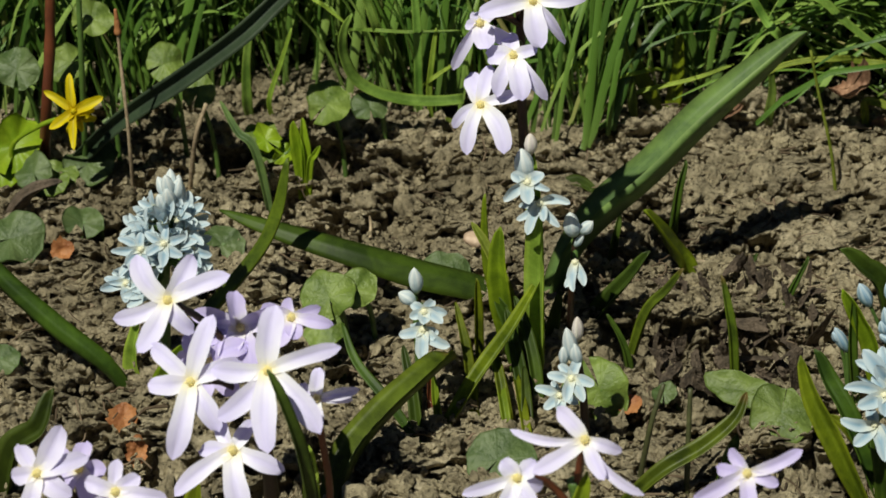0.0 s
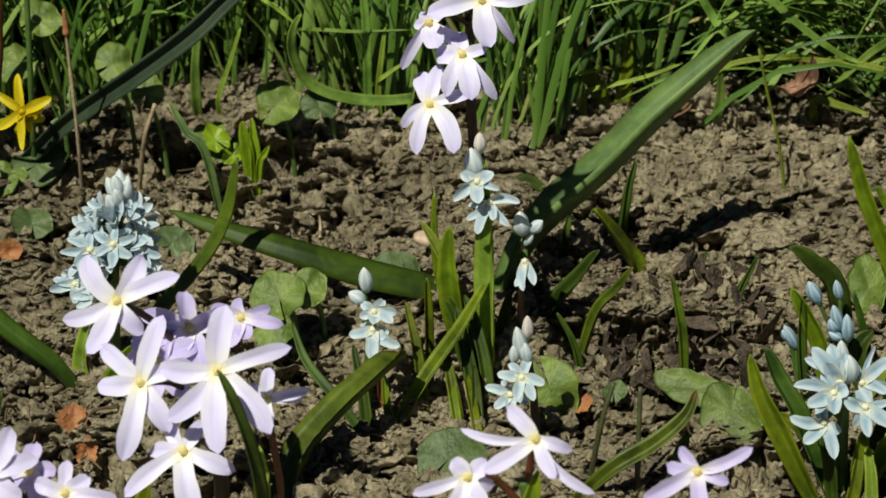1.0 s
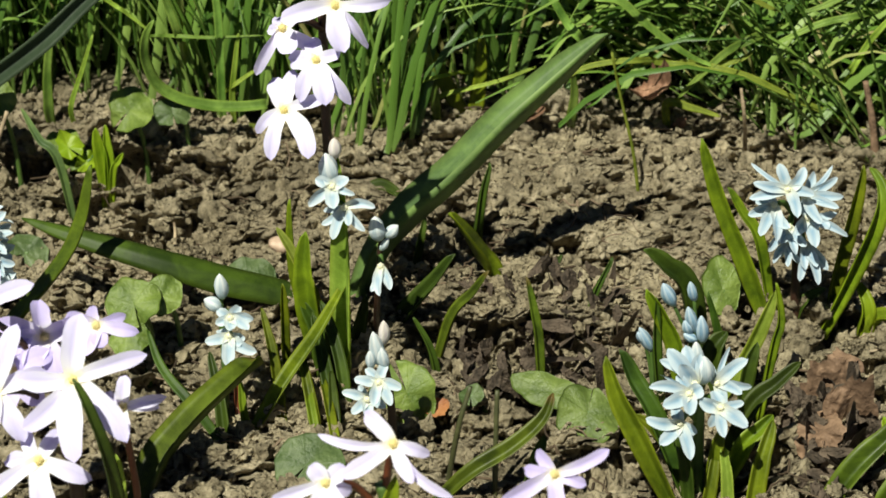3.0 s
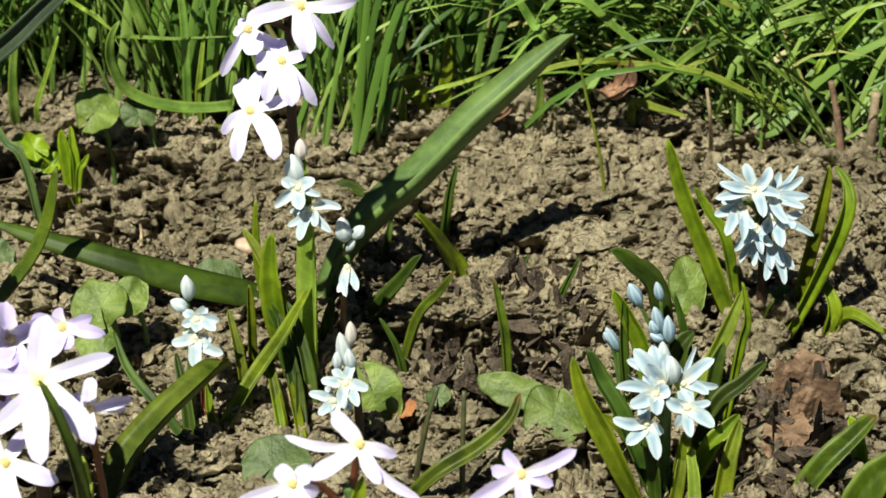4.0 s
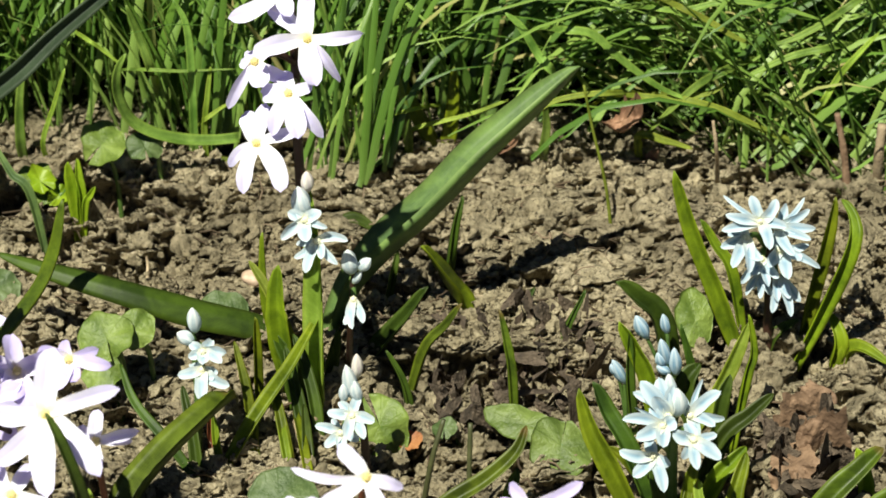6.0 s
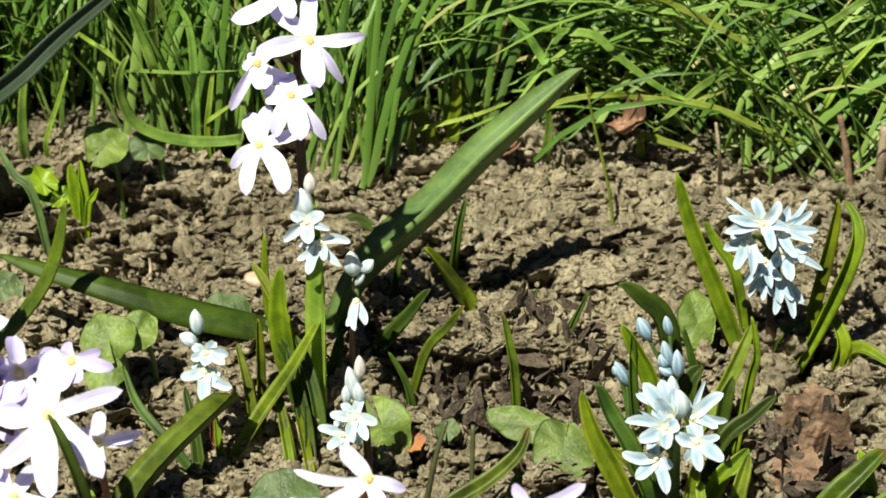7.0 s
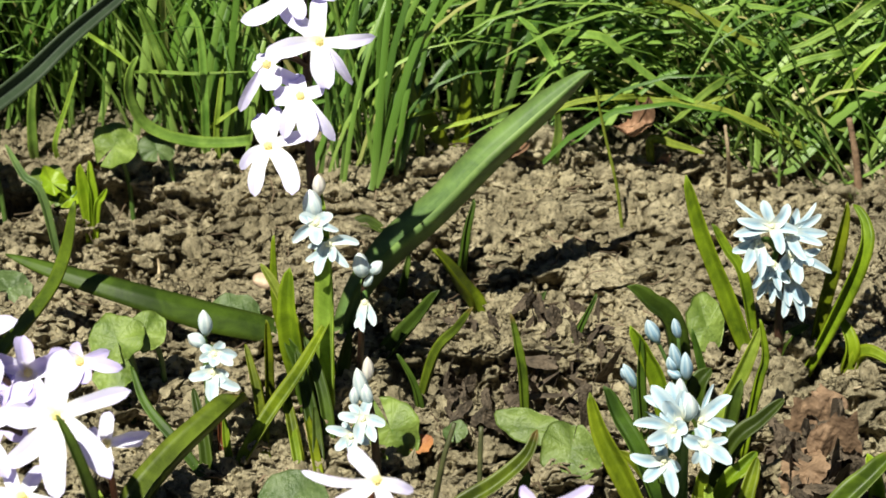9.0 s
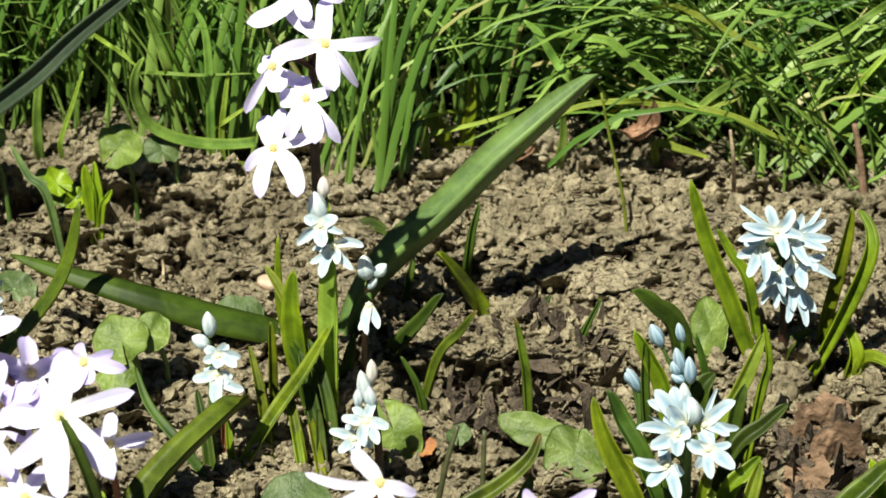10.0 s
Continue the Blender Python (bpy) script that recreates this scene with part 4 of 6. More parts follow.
bud(g, (0.0542, -0.1251, 0.0386), (0.0532, -0.1261, 0.0463), 0.0079, 1.02)
bud(g, (0.0556, -0.1271, 0.0349), (0.0552, -0.1281, 0.0434), 0.0086, 1.35)
leaf(g, [(0.0503, -0.1251, 0.0036), (0.0414, -0.1251, 0.0154), (0.0354, -0.1231, 0.0274), (0.0316, -0.1211, 0.0390)], 0.0061, face=(-0.4, 0.4), fold=0.85, tip=2.5)
leaf(g, [(0.0527, -0.1191, 0.0046), (0.0439, -0.1151, 0.0172), (0.0387, -0.1111, 0.0256), (0.0356, -0.1091, 0.0335)], 0.0056, LEAF_DARK, face=(0.3, 0.4), fold=0.85)
leaf(g, [(0.0585, -0.1210, 0.0000), (0.0659, -0.1200, 0.0106), (0.0707, -0.1186, 0.0157), (0.0742, -0.1171, 0.0193)], 0.0053, face=(0.4, 0.5), fold=0.85, tip=2.4)
leaf(g, [(0.0600, -0.1131, 0.0041), (0.0686, -0.1091, 0.0153), (0.0756, -0.1071, 0.0218), (0.0818, -0.1051, 0.0274)], 0.0049, LEAF_DARK, face=(0.3, 0.6), fold=0.85)
leaf(g, [(0.0575, -0.1251, 0.0019), (0.0591, -0.1251, 0.0122), (0.0605, -0.1241, 0.0200)], 0.0043, LEAF, face=(0.2, 0.2))
leaf(g, [(0.0539, -0.1251, 0.0019), (0.0521, -0.1251, 0.0104), (0.0499, -0.1241, 0.0174)], 0.0037, LEAF_DARK, face=(-0.2, 0.2))
leaf(g, [(0.0677, -0.1314, 0.0000), (0.0702, -0.1265, 0.0095), (0.0739, -0.1201, 0.0196)], 0.0050, LEAF, face=(0.2, 0.3), fold=0.85)
leaf(g, [(0.0561, -0.1314, 0.0000), (0.0582, -0.1282, 0.0055), (0.0596, -0.1241, 0.0130)], 0.0036, LEAF, face=(0.2, 0.2))
leaf(g, [(0.0631, -0.1314, 0.0000), (0.0625, -0.1286, 0.0075), (0.0613, -0.1251, 0.0153)], 0.0034, LEAF_PALE, face=(-0.2, 0.2))
leaf(g, [(0.0538, -0.1151, 0.0019), (0.0471, -0.1131, 0.0091), (0.0398, -0.1111, 0.0154)], 0.0039, LEAF, face=(-0.3, 0.5))

h = bulb_plant("striped_squill", (0.0587, -0.0831, 0.0000), "striped squill with pale blue buds between leaves", "pale blue squills")
stem(h, [(0.0587, -0.0831, 0.0000), (0.0577, -0.0831, 0.0123), (0.0571, -0.0831, 0.0245)], 0.0013, 0.0009, STALK_GREEN)
bud(h, (0.0455, -0.0851, 0.0180), (0.0419, -0.0861, 0.0258), 0.0087, 0.90, stem_point=(0.0462, -0.0840, 0.0040), blue=True)
bud(h, (0.0439, -0.0851, 0.0207), (0.0414, -0.0861, 0.0244), 0.0046, 1.40, stem_point=(0.0462, -0.0840, 0.0040), blue=True)
bud(h, (0.0564, -0.0851, 0.0240), (0.0542, -0.0861, 0.0321), 0.0085, 0.92, stem_point=(0.0575, -0.0831, 0.0130), blue=True)
bud(h, (0.0586, -0.0851, 0.0206), (0.0578, -0.0861, 0.0294), 0.0090, 0.93, stem_point=(0.0575, -0.0831, 0.0130), blue=True)
bud(h, (0.0552, -0.0851, 0.0233), (0.0535, -0.0861, 0.0280), 0.0051, 1.33, stem_point=(0.0575, -0.0831, 0.0130), blue=True)
bud(h, (0.0571, -0.0851, 0.0212), (0.0534, -0.0861, 0.0239), 0.0047, 1.48, stem_point=(0.0575, -0.0831, 0.0130), blue=True)
bud(h, (0.0508, -0.0851, 0.0318), (0.0475, -0.0861, 0.0392), 0.0081, 1.12, stem_point=(0.0575, -0.0831, 0.0130), blue=True)
bud(h, (0.0560, -0.0851, 0.0333), (0.0545, -0.0861, 0.0396), 0.0066, 0.96, stem_point=(0.0575, -0.0831, 0.0130), blue=True)
leaf(h, [(0.0554, -0.0831, 0.0053), (0.0524, -0.0831, 0.0175), (0.0477, -0.0851, 0.0291), (0.0433, -0.0861, 0.0373)], 0.0051, face=(-0.4, 0.2), fold=0.85)
leaf(h, [(0.0486, -0.0851, 0.0065), (0.0463, -0.0861, 0.0193), (0.0460, -0.0861, 0.0348)], 0.0026, LEAF_DARK, face=(0.5, 0.0))
leaf(h, [(0.0589, -0.0751, 0.0144), (0.0538, -0.0791, 0.0315), (0.0474, -0.0811, 0.0411), (0.0425, -0.0821, 0.0469)], 0.0066, LEAF_DARK, face=(0.3, 0.4), fold=0.95)
leaf(h, [(0.0621, -0.0831, 0.0054), (0.0709, -0.0791, 0.0135), (0.0750, -0.0771, 0.0228), (0.0780, -0.0751, 0.0306)], 0.0043, LEAF_PALE, face=(0.2, 0.2), fold=0.85)
leaf(h, [(0.0739, -0.0871, 0.0028), (0.0767, -0.0861, 0.0197), (0.0782, -0.0851, 0.0277), (0.0767, -0.0851, 0.0388)], 0.0024, LEAF, face=(0.5, 0.0))
leaf(h, [(0.0689, -0.0857, 0.0000), (0.0706, -0.0846, 0.0117), (0.0730, -0.0831, 0.0195)], 0.0043, LEAF_DARK, face=(0.2, 0.2))
leaf(h, [(0.0653, -0.0791, 0.0011), (0.0644, -0.0771, 0.0139), (0.0603, -0.0751, 0.0300)], 0.0026, LEAF_DARK, face=(-0.3, 0.1))
leaf(h, [(0.0601, -0.0811, 0.0041), (0.0617, -0.0791, 0.0134), (0.0656, -0.0771, 0.0192)], 0.0059, LEAF_DARK, face=(0.0, 0.4))

# ---- the full squill head farther back, with tall leaves ----
i = bulb_plant("striped_squill", (0.0876, -0.0450, 0.0000), "striped squill with a full round ice-blue flower head", "pale blue squills")
stem(i, [(0.0876, -0.0450, 0.0000), (0.0868, -0.0450, 0.0105), (0.0864, -0.0450, 0.0248), (0.0854, -0.0450, 0.0406)], 0.0015, 0.001, STALK_RED)
star(i, "spiky", (0.0817, -0.0560, 0.0502), [(169, 9.4, 2.6, 1), (144, 11.8, 1.1, -2), (109, 7.3, 2.9, 0), (55, 7.3, 2.9, 0), (-75, 7.7, 2.9, 4), (-167, 10.4, 2.6, 0), (-12, 7.0, 2.6, 1)], (0.0854, -0.0450, 0.0406), STALK_GREEN)
star(i, "spiky", (0.0787, -0.0530, 0.0437), [(-159, 7.4, 2.9, 1), (-116, 9.0, 3.1, 2), (-88, 9.6, 2.9, 3), (166, 5.0, 2.2, -2), (-57, 7.2, 2.9, 3), (107, 5.2, 2.2, -4)], (0.0857, -0.0450, 0.0354), STALK_GREEN)
star(i, "spiky", (0.0866, -0.0530, 0.0468), [(47, 11.0, 1.3, -1), (29, 9.9, 2.4, 0), (-2, 10.2, 2.6, 1), (-21, 9.3, 2.2, 3), (-61, 8.6, 2.6, 4), (65, 7.0, 2.4, -3)], (0.0855, -0.0450, 0.0389), STALK_GREEN)
star(i, "spiky", (0.0878, -0.0540, 0.0405), [(-25, 11.6, 1.9, 0), (-79, 8.0, 3.4, 4), (-27, 6.1, 3.4, 2), (-125, 5.8, 2.9, 2), (11, 7.7, 2.2, -1), (108, 4.8, 2.4, -3)], (0.0857, -0.0450, 0.0354), STALK_GREEN)
star(i, "spiky", (0.0832, -0.0520, 0.0366), [(-129, 8.6, 2.2, 0), (-118, 5.1, 3.1, 2), (-79, 7.7, 2.4, 3), (-51, 6.7, 2.4, 2), (-155, 5.0, 2.4, 0)], (0.0858, -0.0450, 0.0337), STALK_GREEN)
star(i, "spiky", (0.0878, -0.0510, 0.0308), [(-99, 10.1, 2.4, 1), (-72, 11.5, 2.4, 1), (-49, 9.3, 2.7, 1), (-63, 6.8, 2.7, 3), (-92, 7.0, 2.4, 3)], (0.0859, -0.0450, 0.0319), STALK_GREEN)
star(i, "spiky", (0.0830, -0.0500, 0.0312), [(-121, 7.1, 1.7, 0), (-90, 7.0, 1.9, 2), (-66, 6.7, 1.9, 2), (-112, 4.9, 1.7, -1)], (0.0859, -0.0450, 0.0319), STALK_GREEN)
leaf(i, [(0.0805, -0.0443, -0.0000), (0.0735, -0.0445, 0.0190), (0.0652, -0.0447, 0.0402), (0.0593, -0.0450, 0.0596)], 0.0053, LEAF, face=(-0.3, 0.1), fold=0.65, tip=3.5)
leaf(i, [(0.0816, -0.0398, 0.0000), (0.0765, -0.0385, 0.0245), (0.0718, -0.0368, 0.0324), (0.0679, -0.0350, 0.0393)], 0.0034, LEAF, face=(0.3, 0.1))
leaf(i, [(0.0959, -0.0425, 0.0000), (0.0981, -0.0426, 0.0182), (0.1013, -0.0428, 0.0378), (0.1031, -0.0430, 0.0505)], 0.0043, LEAF, face=(0.3, 0.1), fold=0.85)
leaf(i, [(0.0940, -0.0480, 0.0025), (0.1006, -0.0480, 0.0179), (0.1068, -0.0480, 0.0374), (0.1074, -0.0450, 0.0444), (0.1050, -0.0410, 0.0487)], 0.0046, LEAF, face=(0.4, 0.2), fold=0.95)
leaf(i, [(0.1048, -0.0470, 0.0038), (0.1056, -0.0480, 0.0090), (0.1029, -0.0430, 0.0149)], 0.0044, LEAF, face=(0.3, 0.3), fold=0.95)
leaf(i, [(0.0858, -0.0440, 0.0027), (0.0892, -0.0450, 0.0087), (0.0951, -0.0450, 0.0133)], 0.0034, LEAF_DARK, face=(0.0, 0.5))

# ---- dense spire at the edge of the bed ----
j = bulb_plant("striped_squill", (-0.1348, -0.0819, 0.0000), "striped squill with a dense tapering spire of ice-blue flowers", "pale blue squills")
stem(j, [(-0.1348, -0.0819, 0.0000), (-0.1336, -0.0819, 0.0231), (-0.1317, -0.0819, 0.0438), (-0.1297, -0.0819, 0.0598)], 0.0019, 0.001, STALK_GREEN)
spire = np.random.default_rng(52)
for k in range(40):
    t = (k / 39) ** 0.85
    a = k * 2.4 + spire.normal(0, 0.25)
    p = (1 - t) * np.array((-0.1330, -0.0819, 0.0345)) + t * np.array((-0.1288, -0.0819, 0.0590))
    spreadout = 0.0075 * (1 - 0.75 * t ** 1.6) * spire.uniform(0.85, 1.15)
    q = p + np.array([math.sin(a) * spreadout, -math.cos(a) * spreadout, spire.normal(0.001, 0.0008)])
    if t < 0.8:
        flower(j, "half" if spire.random() < 0.75 else "bell", q, 1.1 * math.sin(a) * (1 - 0.5 * t), -0.1 + 1.0 * t + spire.normal(0, 0.2), spire.uniform(0.7, 0.84) - 0.18 * t, 40 * k, p)
    else:
        bud(j, p + 0.3 * (q - p), q + 0.3 * (q - p) + np.array([0, 0, 0.006]), 0.0075, 1.2)
star(j, "squill", (-0.1298, -0.0929, 0.0514), [(150, 5.8, 2.1, 0), (-145, 5.1, 2.3, 2), (-89, 6.1, 2.5, 3), (-30, 5.8, 2.5, 1), (20, 6.0, 2.1, 0), (88, 4.9, 2.1, -2)], (-0.1333, -0.0819, 0.0320), STALK_GREEN)
star(j, "squill", (-0.1361, -0.0919, 0.0490), [(156, 7.0, 1.9, -1), (-176, 7.9, 1.9, 0), (-133, 5.5, 2.3, 2), (-69, 5.0, 2.3, 2), (-7, 5.0, 2.1, 0), (94, 4.4, 2.1, -2)], (-0.1333, -0.0819, 0.0320), STALK_GREEN)
star(j, "squill", (-0.1412, -0.0899, 0.0376), [(-165, 7.0, 2.7, 1), (166, 6.0, 2.3, 0), (-87, 5.0, 2.5, 2), (-25, 6.2, 2.5, 1), (62, 4.3, 2.3, -2)], (-0.1333, -0.0819, 0.0300), STALK_GREEN)
star(j, "squill", (-0.1240, -0.0859, 0.0461), [(-18, 5.5, 2.1, 0), (45, 4.1, 2.1, -1), (-62, 5.6, 2.1, 2), (-115, 4.8, 2.1, 2), (129, 4.2, 2.1, -1)], (-0.1320, -0.0819, 0.0380), STALK_GREEN)
leaf(j, [(-0.1375, -0.0879, 0.0020), (-0.1324, -0.0879, 0.0093), (-0.1273, -0.0879, 0.0182)], 0.0060, LEAF, face=(0.2, 0.4))
leaf(j, [(-0.1417, -0.0821, 0.0000), (-0.1433, -0.0812, 0.0083), (-0.1409, -0.0799, 0.0217)], 0.0046, LEAF_PALE, face=(-0.2, 0.2))

# ---- the lilac clump close to the camera ----
k1 = bulb_plant("glory_of_the_snow", (-0.0923, -0.1729, 0.0000), "clump of large pale lilac star flowers with yellow hearts on red stems", "lilac star flowers")
stem(k1, [(-0.0923, -0.1729, 0.0000), (-0.0932, -0.1729, 0.0215), (-0.0933, -0.1729, 0.0361), (-0.0959, -0.1689, 0.0523), (-0.1001, -0.1649, 0.0683)], 0.0021, 0.0014, STALK_RED)
stem(k1, [(-0.0841, -0.1729, 0.0003), (-0.0795, -0.1729, 0.0268), (-0.0801, -0.1729, 0.0428), (-0.0815, -0.1729, 0.0553)], 0.0010, 0.0008, STALK_RUST)
star(k1, "lilac", (-0.1135, -0.1749, 0.0843), [(125, 12.5, 4.7, 0), (62, 11.8, 4.5, -1), (23, 15.4, 4.0, 1), (-160, 13.3, 3.8, 0), (-118, 13.3, 4.5, 3), (-51, 9.2, 3.8, -2)], (-0.0977, -0.1669, 0.0604), STALK_RED)
star(k1, "lilac", (-0.1070, -0.1889, 0.0716), [(72, 16.0, 4.4, 1), (-175, 9.6, 4.4, 1), (140, 12.6, 4.0, -2), (-101, 17.7, 5.1, 3), (-60, 12.8, 4.4, 0), (23, 11.8, 3.8, -3)], (-0.0959, -0.1689, 0.0523), STALK_RED)
star(k1, "lilac", (-0.0888, -0.1929, 0.0775), [(84, 14.6, 5.5, 0), (19, 17.1, 3.7, 0), (-48, 18.2, 5.1, 3), (-87, 18.0, 5.5, 4), (-136, 15.7, 4.6, -1), (180, 13.0, 4.4, -3)], (-0.0955, -0.1689, 0.0492), STALK_RED)
star(k1, "lilac", (-0.0975, -0.1949, 0.0575), [(-141, 16.5, 3.8, 2), (-77, 15.3, 5.3, 3), (-22, 12.4, 4.0, -1), (-177, 8.0, 3.6, -2), (116, 8.3, 3.3, -4), (58, 7.9, 3.3, -4)], (-0.0940, -0.1729, 0.0424), STALK_RED)
star(k1, "lilac", (-0.0795, -0.1849, 0.0651), [(84, 7.2, 3.1, 1), (13, 9.9, 2.5, -1), (-2, 7.9, 2.2, -3), (-79, 8.0, 3.6, 3), (-149, 5.9, 2.9, -3), (141, 5.2, 2.7, -4)], (-0.0816, -0.1729, 0.0529), STALK_RED)
star(k1, "deep", (-0.0995, -0.1629, 0.0700), [(167, 11.7, 4.2, 1), (-116, 9.9, 5.5, 4), (99, 8.5, 5.0, 0, 40), (25, 8.8, 4.5, -1), (-69, 9.8, 5.0, 4), (-158, 9.2, 5.0, 2)], (-0.1002, -0.1649, 0.0668), STALK_RED)
star(k1, "deep", (-0.0877, -0.1609, 0.0718), [(-9, 10.1, 3.0, 2), (20, 6.9, 2.5, -2), (166, 7.5, 3.7, 0), (-130, 8.2, 4.2, 3), (-70, 5.3, 3.7, 2), (117, 4.7, 2.7, -5)], (-0.0996, -0.1649, 0.0668), STALK_RED)
star(k1, "deep", (-0.1060, -0.1689, 0.0644), [(127, 9.1, 4.7, 0), (180, 8.1, 4.5, 0), (-104, 10.8, 5.0, 2), (-51, 10.0, 5.4, 3), (24, 9.7, 5.0, 0), (74, 9.2, 4.5, -2)], (-0.0997, -0.1649, 0.0652), STALK_RED)
leaf(k1, [(-0.0797, -0.1920, 0.0274), (-0.0797, -0.2030, 0.0501), (-0.0810, -0.2060, 0.0661), (-0.0838, -0.2060, 0.0773), (-0.0871, -0.2040, 0.0848)], 0.0034, LEAF_DARK, face=(0.7, 0.1), fold=0.6)
leaf(k1, [(-0.0869, -0.1727, 0.0000), (-0.0843, -0.1719, 0.0260), (-0.0839, -0.1709, 0.0429)], 0.0052, LEAF_PALE, face=(0.2, 0.1))
leaf(k1, [(-0.1095, -0.1829, 0.0070), (-0.1093, -0.1829, 0.0298), (-0.1083, -0.1829, 0.0410)], 0.0060, LEAF, face=(-0.2, 0.1))
l1 = bulb_plant("glory_of_the_snow", (-0.0193, -0.2063, 0.0000), "low pale lilac star flowers with pinkish stalks, partly open", "lilac star flowers")
stem(l1, [(-0.0193, -0.2063, 0.0000), (-0.0192, -0.2063, 0.0288), (-0.0198, -0.2063, 0.0519), (-0.0210, -0.2063, 0.0593)], 0.002, 0.0014, STALK_GREEN)
star(l1, "soft", (-0.0180, -0.2143, 0.0754), [(134, 9.0, 3.5, -2), (174, 16.2, 1.9, -2), (-147, 13.2, 3.5, 2), (-19, 8.2, 2.7, -1), (-42, 17.2, 2.1, 1), (-62, 9.3, 3.1, 4)], (-0.0204, -0.2063, 0.0549), STALK_RUST)
star(l1, "lilac", (-0.0324, -0.2183, 0.0679), [(134, 5.0, 3.8, 1), (42, 5.4, 3.8, 0), (-60, 7.5, 4.0, 2), (-162, 12.3, 2.8, 0), (-113, 11.0, 4.0, 2), (-20, 5.8, 3.2, -3)], (-0.0210, -0.2063, 0.0518), STALK_RUST)
leaf(l1, [(-0.0227, -0.2163, 0.0127), (-0.0219, -0.2163, 0.0438), (-0.0177, -0.2123, 0.0658)], 0.0064, LEAF, face=(0.2, 0.3))
m1 = bulb_plant("glory_of_the_snow", (0.0192, -0.2066, 0.0000), "low pale lilac star flower seen from its side, stalk in soil", "lilac star flowers")
stem(m1, [(0.0192, -0.2066, 0.0000), (0.0191, -0.2066, 0.0302), (0.0191, -0.2066, 0.0502)], 0.002, 0.0013, STALK_GREEN)
star(m1, "deep", (0.0166, -0.2126, 0.0665), [(25, 12.8, 2.7, 1), (172, 6.6, 2.9, -2), (-152, 13.1, 3.5, 3), (-18, 7.1, 2.5, 1), (-83, 8.2, 3.5, 4), (130, 6.0, 2.7, -5)], (0.0191, -0.2066, 0.0502), STALK_RUST)
n1 = bulb_plant("glory_of_the_snow", (-0.1385, -0.2052, 0.0000), "lilac star flowers half open at the bed's front", "lilac star flowers")
stem(n1, [(-0.1385, -0.2052, 0.0000), (-0.1345, -0.2052, 0.0293), (-0.1313, -0.2052, 0.0511)], 0.002, 0.0014, STALK_RED)
star(n1, "soft", (-0.1368, -0.2172, 0.0654), [(64, 11.7, 4.9, 0), (-170, 5.7, 3.8, 0), (20, 11.3, 4.0, -3), (-31, 9.1, 4.4, 1), (-103, 11.0, 4.2, 2), (131, 7.8, 3.6, -4)], (-0.1315, -0.2052, 0.0481), STALK_RED)
star(n1, "soft", (-0.1204, -0.2152, 0.0597), [(33, 6.3, 3.4, 0), (162, 7.4, 3.6, 0), (-7, 11.6, 3.4, 0), (-132, 8.3, 3.6, 1), (-73, 9.0, 3.8, 2), (95, 6.8, 3.0, -4)], (-0.1317, -0.2052, 0.0465), STALK_RED)
star(n1, "deep", (-0.1305, -0.2052, 0.0586), [(140, 7.8, 4.3, 0), (78, 6.1, 4.0, -1), (0, 6.3, 4.0, 1), (-67, 8.1, 4.3, 3), (-121, 7.3, 4.0, 3), (-171, 7.6, 3.6, 0)], (-0.1313, -0.2052, 0.0511), STALK_RED)

# ---- yellow star flower and the stems beside it ----
o = bulb_plant("yellow_star_flower", (-0.1929, 0.0293, 0.0000), "small waxy yellow star flower on a thin green stalk", "")
stem(o, [(-0.1929, 0.0293, 0.0000), (-0.1982, 0.0273, 0.0126), (-0.1878, 0.0233, 0.0235), (-0.1771, 0.0213, 0.0284)], 0.0008, 0.0007, LIME)
star(o, "star", (-0.1755, 0.0173, 0.0316), [(147, 10.9, 2.5, 1), (98, 11.4, 2.5, 0), (27, 9.8, 3.0, 1), (-142, 8.6, 2.7, 2), (-87, 11.3, 2.2, 2), (9, 6.2, 2.4, 0)], (-0.1785, 0.0213, 0.0278), STALK_GREEN)
star(o, "star", (-0.1751, 0.0213, 0.0280), [(-166, 4.1, 2.4, 1), (-70, 4.9, 2.4, 2), (-4, 5.3, 2.1, 0), (69, 4.6, 2.1, -2), (-124, 6.0, 2.1, 1)], (-0.1782, 0.0213, 0.0278), STALK_GREEN)
stick([(-0.1925, 0.0430, 0.0000), (-0.1868, 0.0293, 0.0251), (-0.1836, 0.0293, 0.0475), (-0.1812, 0.0293, 0.0730)], 0.0018, 0.0016, "woody_stem", "upright rust-red woody stem growing from the bed", STALK_RUST)
stick([(-0.1618, 0.0250, 0.0000), (-0.1599, 0.0173, 0.0242), (-0.1608, 0.0193, 0.0472), (-0.1609, 0.0193, 0.0614)], 0.0006, 0.0005, "dry_stalk", "thin dry brown stalk with a reddish tip", DRY, "dry stalks")
stick([(-0.1609, 0.0193, 0.0560), (-0.1609, 0.0193, 0.0600), (-0.1610, 0.0193, 0.0640)], 0.0011, 0.0005, "seed_head", "small reddish seed head on a dry stalk", DEAD_ORANGE)
stick([(-0.1472, 0.0349, 0.0000), (-0.1418, 0.0253, 0.0183), (-0.1377, 0.0253, 0.0306)], 0.0008, 0.0006, "dry_stalk", "short broken dry stalk sticking out of the soil", DRY, "dry stalks")
stick([(-0.1794, 0.0404, 0.0000), (-0.1750, 0.0293, 0.0346), (-0.1733, 0.0293, 0.0695)], 0.0010, 0.0008, "dry_stalk", "thin dark stalk near the grass", STALK_GREEN, "dry stalks")

